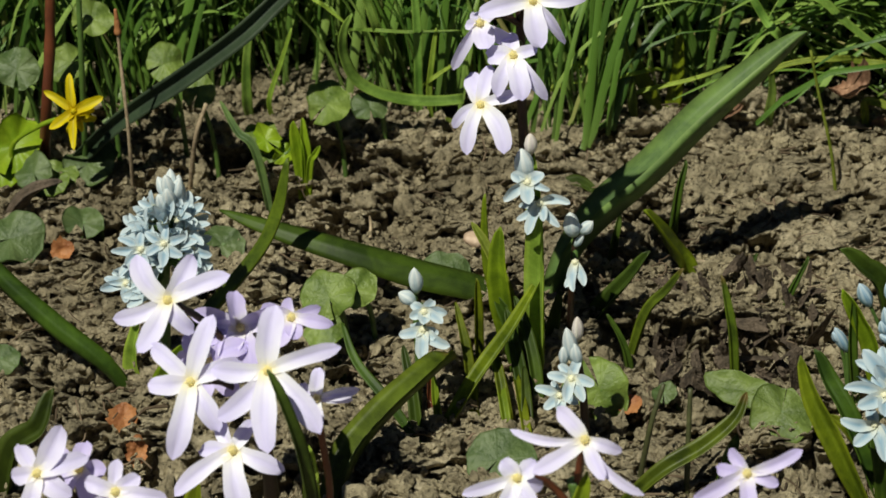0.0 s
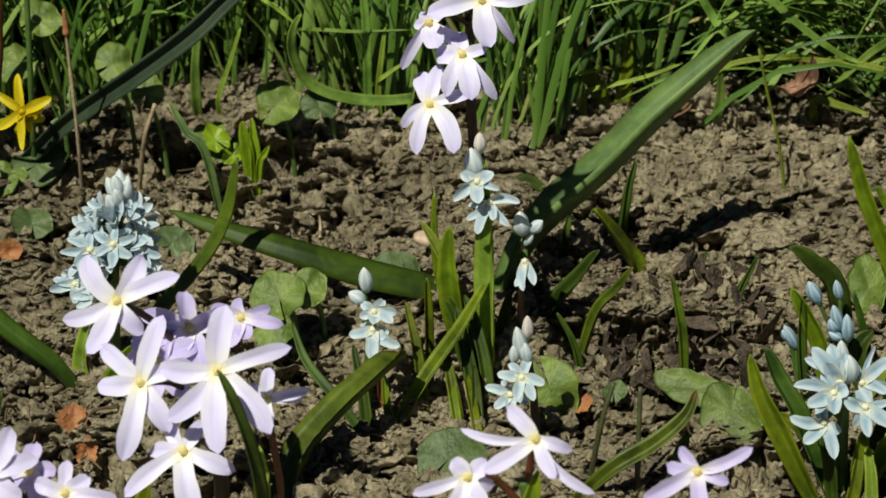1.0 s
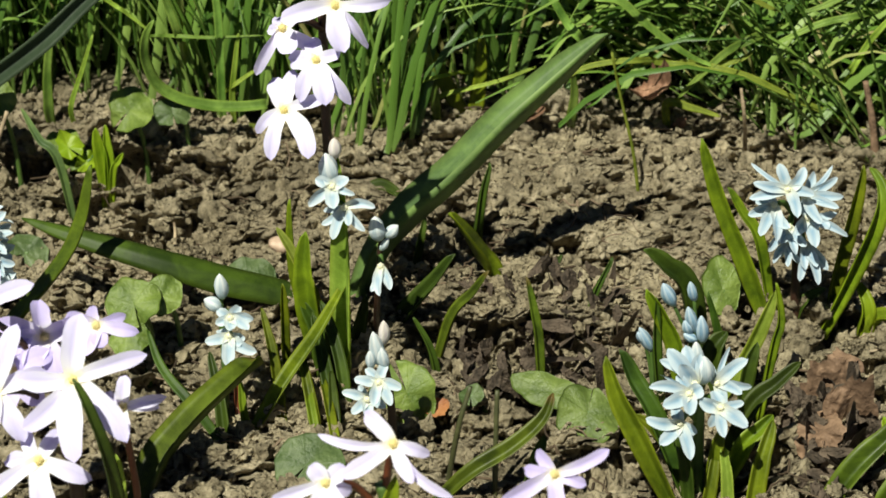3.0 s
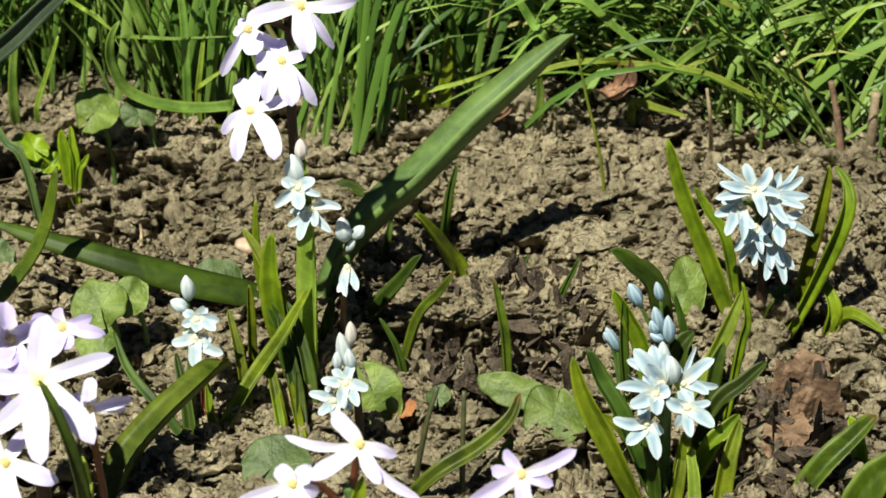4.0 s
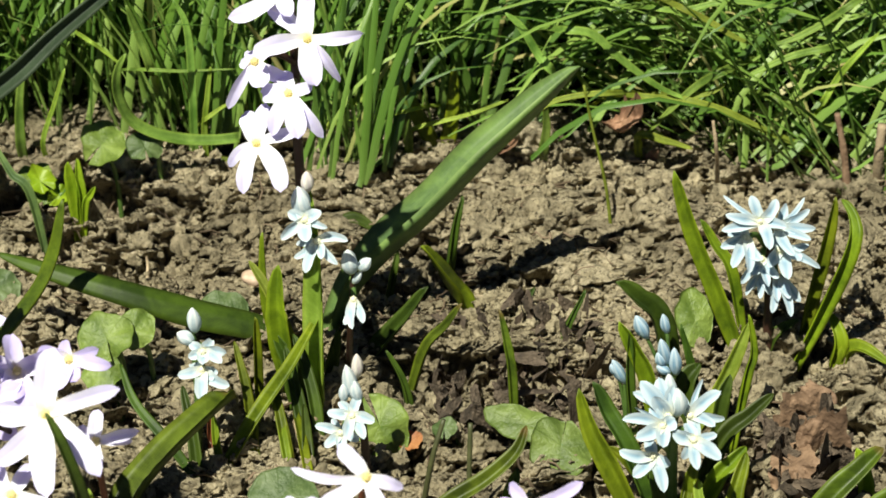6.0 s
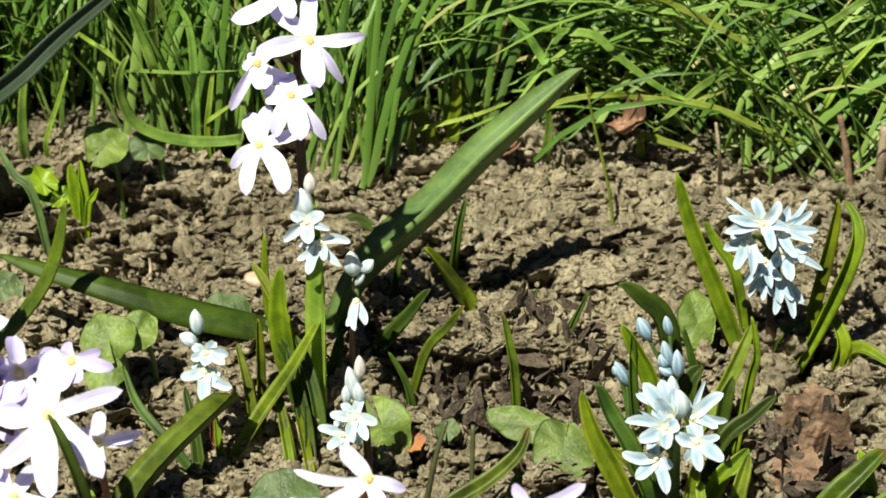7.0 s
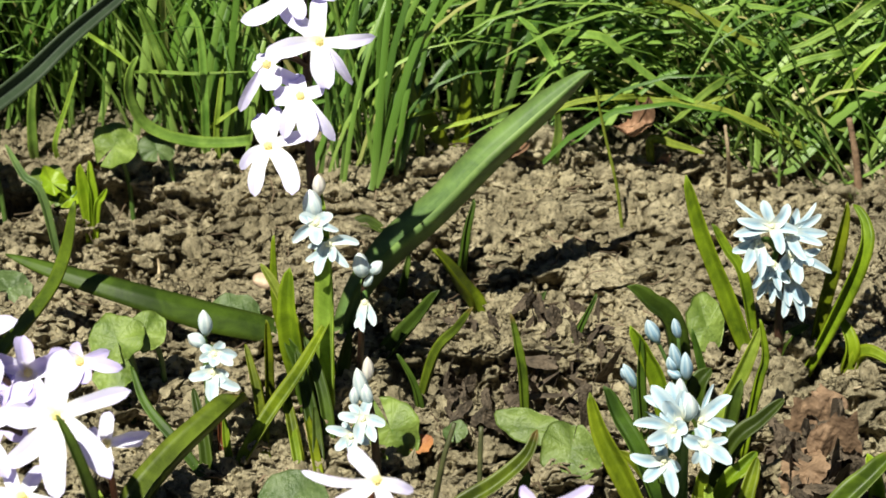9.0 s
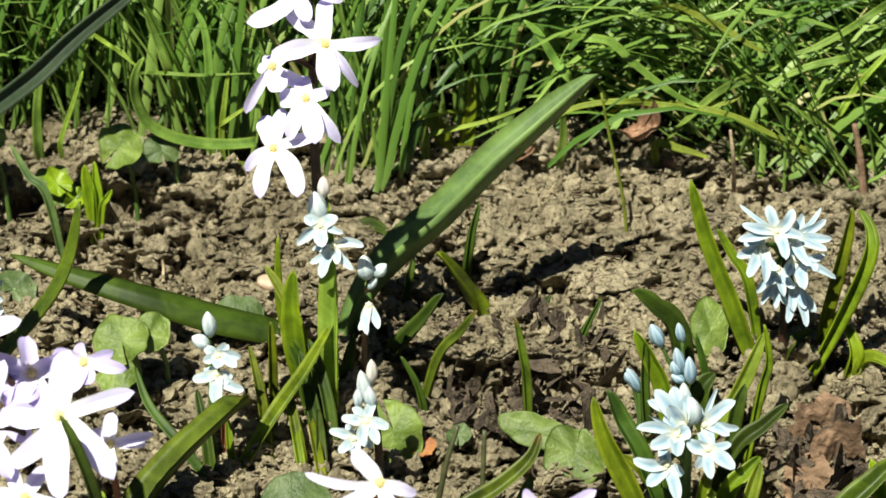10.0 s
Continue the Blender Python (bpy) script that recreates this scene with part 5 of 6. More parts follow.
# ---- large leaves of later bulbs ----
shoot([(-0.0348, -0.0342, 0.0000), (-0.0276, -0.0300, 0.0115), (-0.0184, -0.0300, 0.0239), (-0.0054, -0.0290, 0.0364), (0.0081, -0.0260, 0.0504), (0.0195, -0.0220, 0.0606), (0.0279, -0.0190, 0.0684), (0.0351, -0.0160, 0.0763)], 0.0122, "long broad blue-green leaf arching over the soil", LEAF_TULIP, face=(-1.27, 1.23), fold=1.0, thick=0.0007, root=0.5, tip=3.4, n=36, belly=0.4, sharp=0.6)
shoot([(-0.0400, -0.0380, 0.0000), (-0.0499, -0.0400, 0.0075), (-0.0689, -0.0438, 0.0153), (-0.0885, -0.0458, 0.0229), (-0.1102, -0.0418, 0.0277), (-0.1252, -0.0358, 0.0295)], 0.0096, "long fleshy dark green leaf lying low over the soil", LEAF_DARK, face=(0.0, 0.5), fold=-0.4, thick=0.0045, tip=3.0, n=30, sharp=0.8)
shoot([(-0.1890, 0.0402, 0.0000), (-0.1681, 0.0342, 0.0180), (-0.1446, 0.0342, 0.0354), (-0.1272, 0.0362, 0.0485), (-0.1137, 0.0402, 0.0605), (-0.0918, 0.0442, 0.0778)], 0.0060, "long grey-green leaf with shade in its colour, leaning across the bed", LEAF_SHADED, face=(0.3, 0.0), fold=0.8, thick=0.0042, root=0.8, tip=9.0, n=30)
shoot([(-0.1425, -0.0863, 0.0000), (-0.1502, -0.0883, 0.0123), (-0.1625, -0.0863, 0.0226), (-0.1765, -0.0823, 0.0347), (-0.1853, -0.0783, 0.0451)], 0.0057, "dark green strap leaf arching low over the soil", LEAF_DARK, face=(-0.4, 0.4), fold=-0.6, thick=0.003, tip=4.0)
shoot([(-0.1339, -0.0599, 0.0000), (-0.1256, -0.0580, 0.0112), (-0.1163, -0.0560, 0.0218), (-0.1097, -0.0550, 0.0311), (-0.1059, -0.0540, 0.0402), (-0.1040, -0.0540, 0.0481), (-0.1028, -0.0530, 0.0552)], 0.0044, "curved green leaf rising to a hooked tip", LEAF_MID, face=(-0.3, 0.2), fold=0.15, thick=0.0030, root=0.9, tip=4.0)
shoot([(-0.1182, 0.0262, 0.0000), (-0.1238, 0.0262, 0.0124), (-0.1296, 0.0282, 0.0198), (-0.1347, 0.0322, 0.0280)], 0.0036, "thin grey-green leaf at the edge of the grass", LEAF_TULIP, face=(0.2, 0.3))
shoot([(-0.1694, -0.1333, 0.0000), (-0.1637, -0.1333, 0.0140), (-0.1565, -0.1333, 0.0209), (-0.1536, -0.1293, 0.0302)], 0.0068, "stubby dark green leaf bent upward", LEAF_DARK, face=(-0.2, 0.3), fold=0.95, thick=0.002)
shoot([(-0.2007, 0.0169, 0.0000), (-0.1899, 0.0093, 0.0082), (-0.1793, 0.0093, 0.0128)], 0.0042, "withered dark leaf lying on the weeds", ROTTED, face=(0.0, 0.6))
# short stubs in the open soil
shoot([(0.0066, -0.0245, 0.0000), (0.0036, -0.0260, 0.0083), (-0.0017, -0.0320, 0.0208), (-0.0077, -0.0380, 0.0328)], 0.0060, "short blunt green leaf leaning over", LEAF, face=(-0.2, 0.7), fold=0.4)
shoot([(-0.0250, -0.0482, 0.0000), (-0.0190, -0.0482, 0.0073), (-0.0120, -0.0482, 0.0164), (-0.0063, -0.0482, 0.0257)], 0.0052, "short dark fleshy leaf coming out of the soil", LEAF_DARK, face=(-0.3, 0.4), fold=0.95, thick=0.002)
shoot([(-0.0130, -0.0545, 0.0000), (-0.0073, -0.0545, 0.0094), (-0.0012, -0.0545, 0.0175), (0.0028, -0.0545, 0.0241)], 0.0034, "thin green leaf stub in the soil", LEAF_OLIVE, face=(-0.3, 0.3))
shoot([(-0.0010, 0.0136, 0.0000), (0.0010, 0.0136, 0.0085), (0.0034, 0.0156, 0.0191)], 0.0028, "narrow dark leaf stub in the soil", LEAF_DARK, face=(0.5, 0.0))
shoot([(0.0172, -0.0721, 0.0000), (0.0162, -0.0715, 0.0110), (0.0146, -0.0705, 0.0217), (0.0128, -0.0685, 0.0304)], 0.0032, "narrow green leaf stub in the soil", LEAF_OLIVE, face=(0.3, 0.1))
shoot([(0.0138, -0.0265, 0.0000), (0.0193, -0.0265, 0.0056), (0.0234, -0.0245, 0.0118)], 0.0028, "short dark leaf stub in the soil", LEAF_DARK, face=(0.2, 0.3))
shoot([(0.0304, -0.0430, 0.0000), (0.0321, -0.0430, 0.0100), (0.0368, -0.0410, 0.0205)], 0.0020, "thin dark stalk in the soil", LEAF_DARK, face=(0.5, 0.0))
shoot([(-0.0102, -0.0682, 0.0000), (-0.0125, -0.0682, 0.0072), (-0.0173, -0.0662, 0.0165)], 0.0022, "thin dark stalk in the soil", LEAF_DARK, face=(0.5, 0.0))
stick([(-0.0085, -0.1166, 0.0000), (-0.0049, -0.1210, 0.0171), (-0.0018, -0.1190, 0.0286)], 0.0008, 0.0006, "green_stalk", "upright thin dark brown-green stalk in the soil", STALK_DUN, "dry stalks")
stick([(0.0043, -0.1279, 0.0000), (0.0045, -0.1279, 0.0170), (0.0048, -0.1259, 0.0319)], 0.0008, 0.0006, "green_stalk", "upright thin dark brown-green stalk in the soil", STALK_DUN, "dry stalks")
shoot([(-0.0157, -0.1328, 0.0000), (-0.0030, -0.1328, 0.0104), (0.0082, -0.1288, 0.0163), (0.0159, -0.1248, 0.0221), (0.0188, -0.1208, 0.0279)], 0.0050, "curved green strap leaf lying over the soil", LEAF_OLIVE, face=(0.1, 0.6), fold=0.85)
shoot([(0.0113, -0.1237, 0.0000), (0.0140, -0.1237, 0.0086), (0.0167, -0.1217, 0.0158)], 0.0044, "short dark leaf beneath the curved leaf", LEAF_DARK, face=(0.3, 0.2))
shoot([(-0.0199, -0.0112, 0.0000), (-0.0167, -0.0112, 0.0075), (-0.0151, -0.0092, 0.0156)], 0.0028, "small dark leaf stub behind the broad leaf", LEAF_DARK, face=(0.3, 0.1))
shoot([(-0.0363, 0.0355, 0.0000), (-0.0295, 0.0355, 0.0000), (-0.0217, 0.0280, 0.0000)], 0.0048, "small dark leaf lying on the soil", LEAF_DARK, face=(0.0, 0.7))
shoot([(0.1050, -0.0476, 0.0000), np.array((0.1094, -0.0499, 0.0000)) + (0, 0, 0.007), np.array((0.1192, -0.0581, 0.0000)) + (0, 0, 0.007)], 0.0046, "green leaf lying low over the soil", LEAF, face=(0.0, 0.6))
shoot([(0.0838, -0.1302, 0.0000), (0.0944, -0.1262, 0.0079), (0.1028, -0.1222, 0.0154), (0.1084, -0.1182, 0.0196)], 0.0064, "folded green leaf at the edge of the bed", LEAF_OLIVE, face=(-0.3, 0.4), fold=0.9)
shoot([(0.1067, -0.1131, 0.0000), (0.1045, -0.1162, 0.0093), (0.1025, -0.1142, 0.0169)], 0.0050, "lime green young leaf beside the folded leaf", LIME, face=(0.0, 0.2), fold=0.6)
shoot([(0.0992, -0.1375, 0.0000), (0.1059, -0.1342, 0.0105), (0.1164, -0.1342, 0.0197)], 0.0100, "broad green leaf at the front of the bed", LEAF_MID, face=(0.2, 0.4), fold=0.6)
shoot([(-0.0614, -0.0983, 0.0000), (-0.0633, -0.0883, 0.0005), (-0.0633, -0.0883, 0.0111)], 0.0020, "thin reddish stalk in the soil", STALK_RUST, face=(0.4, 0.1))

# ---- round weed leaves ----
round_leaf((0.0286, -0.0960, 0.0060), 0.0088, (0.1, 0.45), 250, "broad dull green weed leaf with a soft fold", ROUND_MID, seed=44, wavy=0.18, long=1.1, notch=0.02)
round_leaf((0.0196, -0.0880, 0.0072), 0.0058, (-0.2, 0.55), 170, "dull green weed leaf with a curled edge", ROUND_MID, seed=45, wavy=0.16, long=1.9, notch=0.02)
round_leaf((-0.0187, -0.0850, 0.0048), 0.0088, (0.2, 0.05), 285, "rounded grey-green weed leaf standing behind a squill", ROUND_LEAF, seed=5, long=1.15)
round_leaf((-0.0432, -0.1232, 0.0040), 0.0088, (-0.1, 0.6), 60, "large dull green weed leaf flat on soil", ROUND_GREY, seed=6, long=1.15, wavy=0.1)
round_leaf((-0.0906, -0.0743, 0.0251), 0.0080, (-0.2, 0.3), 120, "upright green weed leaf behind the squill", ROUND_LEAF, seed=7)
round_leaf((-0.0836, -0.0703, 0.0254), 0.0060, (0.3, 0.4), 30, "small rounded weed leaf in shade", ROUND_LEAF, seed=8)
round_leaf((-0.0923, -0.0763, 0.0176), 0.0065, (-0.2, 0.2), 300, "rounded weed leaf with a dark stalk", ROUND_LEAF, seed=9)
round_leaf((-0.0639, -0.0330, 0.0000), 0.0070, (0.0, 0.8), 0, "small pale weed leaf under the long leaf", ROUND_GREY, seed=10, long=1.3)
round_leaf((-0.1053, 0.0520, 0.0173), 0.0082, (0.1, 0.5), 40, "rounded weed leaf at the edge of the grass", ROUND_LEAF, seed=11)
round_leaf((-0.1249, 0.0460, 0.0085), 0.0062, (-0.1, 0.5), 120, "small weed leaf near the grass", ROUND_LEAF, seed=12)
round_leaf((-0.1222, 0.0440, 0.0058), 0.0050, (0.2, 0.2), 220, "small weed leaf near the grass", ROUND_LEAF, seed=13)
round_leaf((-0.0926, 0.0540, 0.0154), 0.0060, (0.3, 0.5), 80, "dull weed leaf in the grass edge", ROUND_GREY, seed=14)
shoot([(-0.1123, 0.0400, -0.0017), (-0.1127, 0.0400, 0.0065), (-0.1136, 0.0400, 0.0132), (-0.1143, 0.0400, 0.0176)], 0.0050, "young lime green shoot with a folded leaf", LIME, face=(-0.2, 0.1), fold=0.8, tip=2.2, thick=0.0006, root=0.5)
shoot([(-0.1120, 0.0400, -0.0016), (-0.1111, 0.0390, 0.0070), (-0.1115, 0.0400, 0.0132), (-0.1117, 0.0410, 0.0182)], 0.0040, "young lime green shoot with a folded leaf", LIME, face=(0.3, 0.1), fold=0.8, tip=2.2, thick=0.0006, root=0.5)
shoot([(-0.1111, 0.0390, -0.0011), (-0.1098, 0.0380, 0.0037), (-0.1079, 0.0380, 0.0076), (-0.1064, 0.0380, 0.0103)], 0.0030, "young lime green shoot with a folded leaf", LIME, face=(0.3, 0.2), fold=0.6, tip=2.2, thick=0.0006, root=0.5)
round_leaf((-0.1235, 0.0430, 0.0094), 0.0048, (-0.3, 0.4), 160, "crinkled lime green young leaf", LIME, seed=41, wavy=0.4, long=1.2)
round_leaf((-0.1180, 0.0425, 0.0050), 0.0036, (0.4, 0.3), 20, "crinkled lime green young leaf", LIME, seed=42, wavy=0.4, long=1.2)
round_leaf((-0.1766, 0.0326, 0.0000), 0.0085, (0.1, 0.7), 30, "grey-green scalloped weed leaf near the yellow flower", ROUND_GREY, seed=15, wavy=0.2, long=1.15)
round_leaf((-0.1900, 0.0193, 0.0098), 0.0068, (-0.3, 0.5), 140, "small weed leaf near the yellow flower", ROUND_GREY, seed=16)
round_leaf((-0.1851, 0.0225, 0.0000), 0.0055, (0.0, 0.6), 250, "small weed leaf near the yellow flower", ROUND_LEAF, seed=17)
round_leaf((-0.1722, 0.0008, 0.0000), 0.0065, (0.3, 0.5), 80, "round weed leaf in half shade", ROUND_GREY, seed=18)
round_leaf((-0.1899, -0.0178, 0.0000), 0.0098, (0.1, 0.6), 10, "round grey-green weed leaf on the soil", ROUND_GREY, seed=19)
round_leaf((-0.1774, -0.0876, 0.0000), 0.0050, (0.1, 0.6), 10, "small weed leaf on the soil", ROUND_GREY, seed=20)
round_leaf((-0.1295, -0.0111, 0.0000), 0.0070, (0.3, 0.5), 10, "rounded weed leaf behind the blue spire", ROUND_GREY, seed=21)
round_leaf((-0.1958, 0.0353, 0.0360), 0.0075, (0.0, 0.2), 90, "round weed leaf in the grass edge", ROUND_GREY, seed=22)
round_leaf((-0.1803, 0.0393, 0.0367), 0.0068, (0.1, 0.3), 200, "round weed leaf in the grass edge", ROUND_LEAF, seed=23)
round_leaf((-0.1739, 0.0433, 0.0492), 0.0068, (0.1, 0.3), 20, "round weed leaf in the grass edge", ROUND_LEAF, seed=24)
round_leaf((-0.1525, 0.0413, 0.0354), 0.0068, (0.2, 0.2), 20, "round weed leaf in the grass edge", ROUND_LEAF, seed=25)
round_leaf((-0.1429, 0.0413, 0.0261), 0.0060, (0.2, 0.2), 60, "round weed leaf in the grass edge", ROUND_LEAF, seed=26)
round_leaf((-0.1972, 0.0293, 0.0131), 0.0085, (0.2, 0.2), 70, "crinkled lime green young leaf", LIME, seed=31, wavy=0.35, long=1.2)
round_leaf((-0.2016, 0.0293, 0.0038), 0.0075, (-0.1, 0.4), 200, "crinkled lime green young leaf", LIME, seed=32, wavy=0.35, long=1.2)
round_leaf((-0.1857, 0.0278, 0.0000), 0.0070, (0.1, 0.5), 300, "round weed leaf in half shade", ROUND_LEAF, seed=33)
round_leaf((0.0672, -0.0420, 0.0112), 0.0066, (0.3, 0.1), 90, "pale translucent weed leaf standing among squill leaves", ROUND_LEAF, seed=27, notch=0.02, long=1.3, wavy=0.1)
round_leaf((-0.0018, -0.0834, 0.0000), 0.0036, (0.0, 0.6), 90, "small greyish weed leaf on the soil", ROUND_GREY, seed=28)

# ---- dead leaves and dry bits ----
dead_leaf((0.0925, -0.0860, 0.0050), 0.0165, (-0.15, 0.38), 62, "crumpled brown dead leaf resting on the soil", DEAD_BROWN, 3, 0.9, 1.0)
dead_leaf(np.array((0.0970, -0.0727, 0.0000)) + (0, 0, 0.006), 0.010, (0.4, 0.4), 40, "curled scrap of brown dead leaf", DEAD_BROWN, 13, 1.1, 1.3)
dead_leaf((0.0965, -0.0955, 0.0050), 0.0125, (0.1, 0.5), 150, "curled scrap of brown dead leaf", DEAD_BROWN, 14, 1.1, 1.2)
dead_leaf((0.0884, -0.1022, 0.0030), 0.0135, (-0.1, 0.3), 80, "torn brown dead leaf beneath another", DEAD_BROWN, 4, 0.8, 1.3)
curled = np.array((0.0530, 0.0660, 0.0000)) + (0, 0, 0.0190)
dead_leaf(curled, 0.0135, (-0.25, 0.5), 20, "reddish brown dead leaf curled at the grass edge", DEAD_RED, 5, 0.9, 1.0)
dead_leaf((0.0160, 0.0802, 0.0000), 0.0066, (0.1, 0.2), 10, "small reddish dead leaf on the soil", DEAD_RED, 6, 1.1)
dead_leaf((0.0620, 0.0743, 0.0000), 0.004, (0.1, 0.6), 40, "small reddish dead leaf on the soil", DEAD_RED, 7, 1.1)
dead_leaf((-0.1424, -0.1026, 0.0000), 0.0085, (-0.1, 0.3), 100, "withered orange leaf curled on the soil", DEAD_ORANGE, 8, 0.4, 1.0)
dead_leaf((-0.1378, -0.1117, 0.0000), 0.0062, (0.2, 0.1), 80, "withered orange leaf tip standing on the soil", DEAD_ORANGE, 9, 0.4, 1.4)
dead_leaf((-0.1760, -0.0125, 0.0000), 0.007, (0.1, 0.4), 20, "small withered orange leaf on the soil", DEAD_ORANGE, 10, 0.3, 1.0)
dead_leaf((-0.0108, -0.0845, 0.0000), 0.007, (0.1, 0.5), 20, "small withered orange leaf on the soil", DEAD_ORANGE, 11, 0.3, 1.0)
dead_leaf((-0.0834, -0.0354, 0.0000), 0.008, (0.1, 0.5), 70, "small brown dead leaf on the soil", DEAD_BROWN, 12, 0.3, 1.2)
dead_leaf((-0.0388, -0.0836, 0.0000), 0.0062, (0.1, 0.3), 5, "pale tan sliver of dead leaf on the soil", DRY, 51, 0.5, 2.0)
litter = np.random.default_rng(77)
for s in range(54):
    x, y = litter.uniform(*sorted(((-0.0037, -0.0445, 0.0000)[0], (0.0415, -0.0436, 0.0000)[0]))), litter.uniform(*sorted(((0.0120, -0.0259, 0.0000)[1], (0.0116, -0.0786, 0.0000)[1])))
    dead_leaf((x, y, 0.0), litter.uniform(0.0018, 0.0042), (litter.normal(0, 0.3), litter.uniform(0.0, 0.7)), litter.uniform(0, 360), "dark crumpled scrap of rotted leaf on the soil", ROTTED, 120 + s, 1.6, litter.uniform(1.6, 5.0))
for s in range(16):
    x, y = litter.uniform(*sorted(((0.0856, -0.1048, 0.0000)[0], (0.1031, -0.1048, 0.0000)[0]))), litter.uniform(*sorted(((0.0907, -0.0969, 0.0000)[1], (0.0873, -0.1302, 0.0000)[1])))
    dead_leaf((x, y, 0.0), litter.uniform(0.004, 0.009), (litter.normal(0, 0.3), litter.uniform(0.0, 0.7)), litter.uniform(0, 360), "dark crumpled scrap of rotted leaf beside the squill", ROTTED, 60 + s, 1.6, litter.uniform(1.2, 2.4))
for s in range(40):
    x, y = litter.uniform(0.0828, 0.1031), litter.uniform(-0.1092, -0.0799)
    dead_leaf((x, y, 0.0), litter.uniform(0.003, 0.008), (litter.normal(0, 0.3), litter.uniform(0.2, 0.8)), litter.uniform(0, 360), "dark crumpled scrap of rotted leaf beside the squill", ROTTED, 200 + s, 1.6, litter.uniform(1.2, 3.0))


def pebble(at, r, label):
    """A small worn stone half sunk in the soil."""
    bm = bmesh.new()
    bmesh.ops.create_icosphere(bm, subdivisions=3, radius=r)
    for v in bm.verts:
        v.co *= 1 + 0.35 * noise.noise(v.co / r * 0.9 + Vector((3, 1, 2))) + 0.1 * noise.noise(v.co / r * 2.6)
        v.co.z *= 0.75
    me = bpy.data.meshes.new("pebble")
    bm.to_mesh(me)
    bm.free()
    me.polygons.foreach_set("use_smooth", np.full(len(me.polygons), True))
    me.materials.append(PEBBLE)
    ob = new("pebble", me)
    ob.location = (at[0], at[1], ground(at[0], at[1]) + 0.45 * r)
    return tagged(ob, label, "stone")


pebble((-0.0564, -0.0132, 0.0000), 0.0029, "pale pinkish brown pebble half sunk in soil")
pebble((0.0283, -0.0115, 0.0000), 0.0013, "tiny pale pebble lying on the soil")
pebble((0.0417, -0.0112, 0.0000), 0.0012, "tiny pale pebble lying on the soil")
stick([(0.1207, 0.0498, 0.0000), (0.1188, 0.0498, 0.0135), (0.1155, 0.0498, 0.0288)], 0.0014, 0.0009, "dry_stalk", "thick broken straw stalk at the grass edge", DEAD_BROWN, "dry stalks")
stick([(0.1302, 0.0572, 0.0000), (0.1290, 0.0498, 0.0137), (0.1293, 0.0498, 0.0251)], 0.0018, 0.0014, "dry_stalk", "thick pale straw stump at the grass edge", DRY, "dry stalks")
stick([(0.0823, 0.0635, 0.0000), (0.0791, 0.0398, 0.0202), (0.0775, 0.0398, 0.0315)], 0.0008, 0.0005, "dry_stalk", "thin pale straw standing at the grass edge", DRY, "dry stalks")
stick([(0.0482, 0.0312, 0.0000), (0.0457, 0.0312, 0.0149), (0.0414, 0.0312, 0.0336), (0.0386, 0.0312, 0.0474)], 0.0006, 0.0004, "grass_stalk", "pale green grass stalk standing in the soil", LEAF_PALE, "dry stalks")
stick([(-0.0889, -0.0023, 0.0000), (-0.0883, 0.0059, 0.0000), (-0.0893, 0.0136, 0.0000)], 0.0006, 0.0004, "dry_stalk", "small curled root sticking out of the soil", DRY, "dry stalks")

# ---- grass along the back of the bed ----
def grass_ribbon(base, length, azimuth, lean0, lean1, width, n=9):
    s = np.linspace(0, 1, n)
    lean = lean0 + (lean1 - lean0) * s ** 1.4
    az = azimuth + 0.5 * math.sin(length * 300) * s
    d = np.stack([np.sin(lean) * np.cos(az), np.sin(lean) * np.sin(az), np.cos(lean)], -1)
    p = np.array(base) + np.vstack([np.zeros(3), np.cumsum(d[:-1], 0) * length / (n - 1)])
    p[:, 2] = np.maximum(p[:, 2], 0.002 + 0.006 * s)
    flat = np.array([-math.sin(azimuth + 0.9), math.cos(azimuth + 0.9), 0.0])
    side = unit(np.cross(unit(np.gradient(p, axis=0)), unit(np.cross(unit(np.gradient(p, axis=0)), flat))))
    nrm = unit(np.cross(side, unit(np.gradient(p, axis=0))))
    hw = 0.5 * width * np.sqrt(np.clip(1.02 - s ** 2.2, 0, 1)) * (0.7 + 0.3 * np.clip(s * 4, 0, 1))
    return np.stack([p - side * hw[:, None], p + nrm * hw[:, None] * 0.35, p + side * hw[:, None]], 1)


def grass_edge(x):
    return 0.078 - 0.10 * max(0.0, x - 0.03) - 0.14 * min(0.1, max(0.0, -0.10 - x)) + 0.022 * math.exp(-((x - 0.05) / 0.022) ** 2) + 0.012 * math.sin(x * 37) + 0.006 * math.sin(x * 91 + 1)


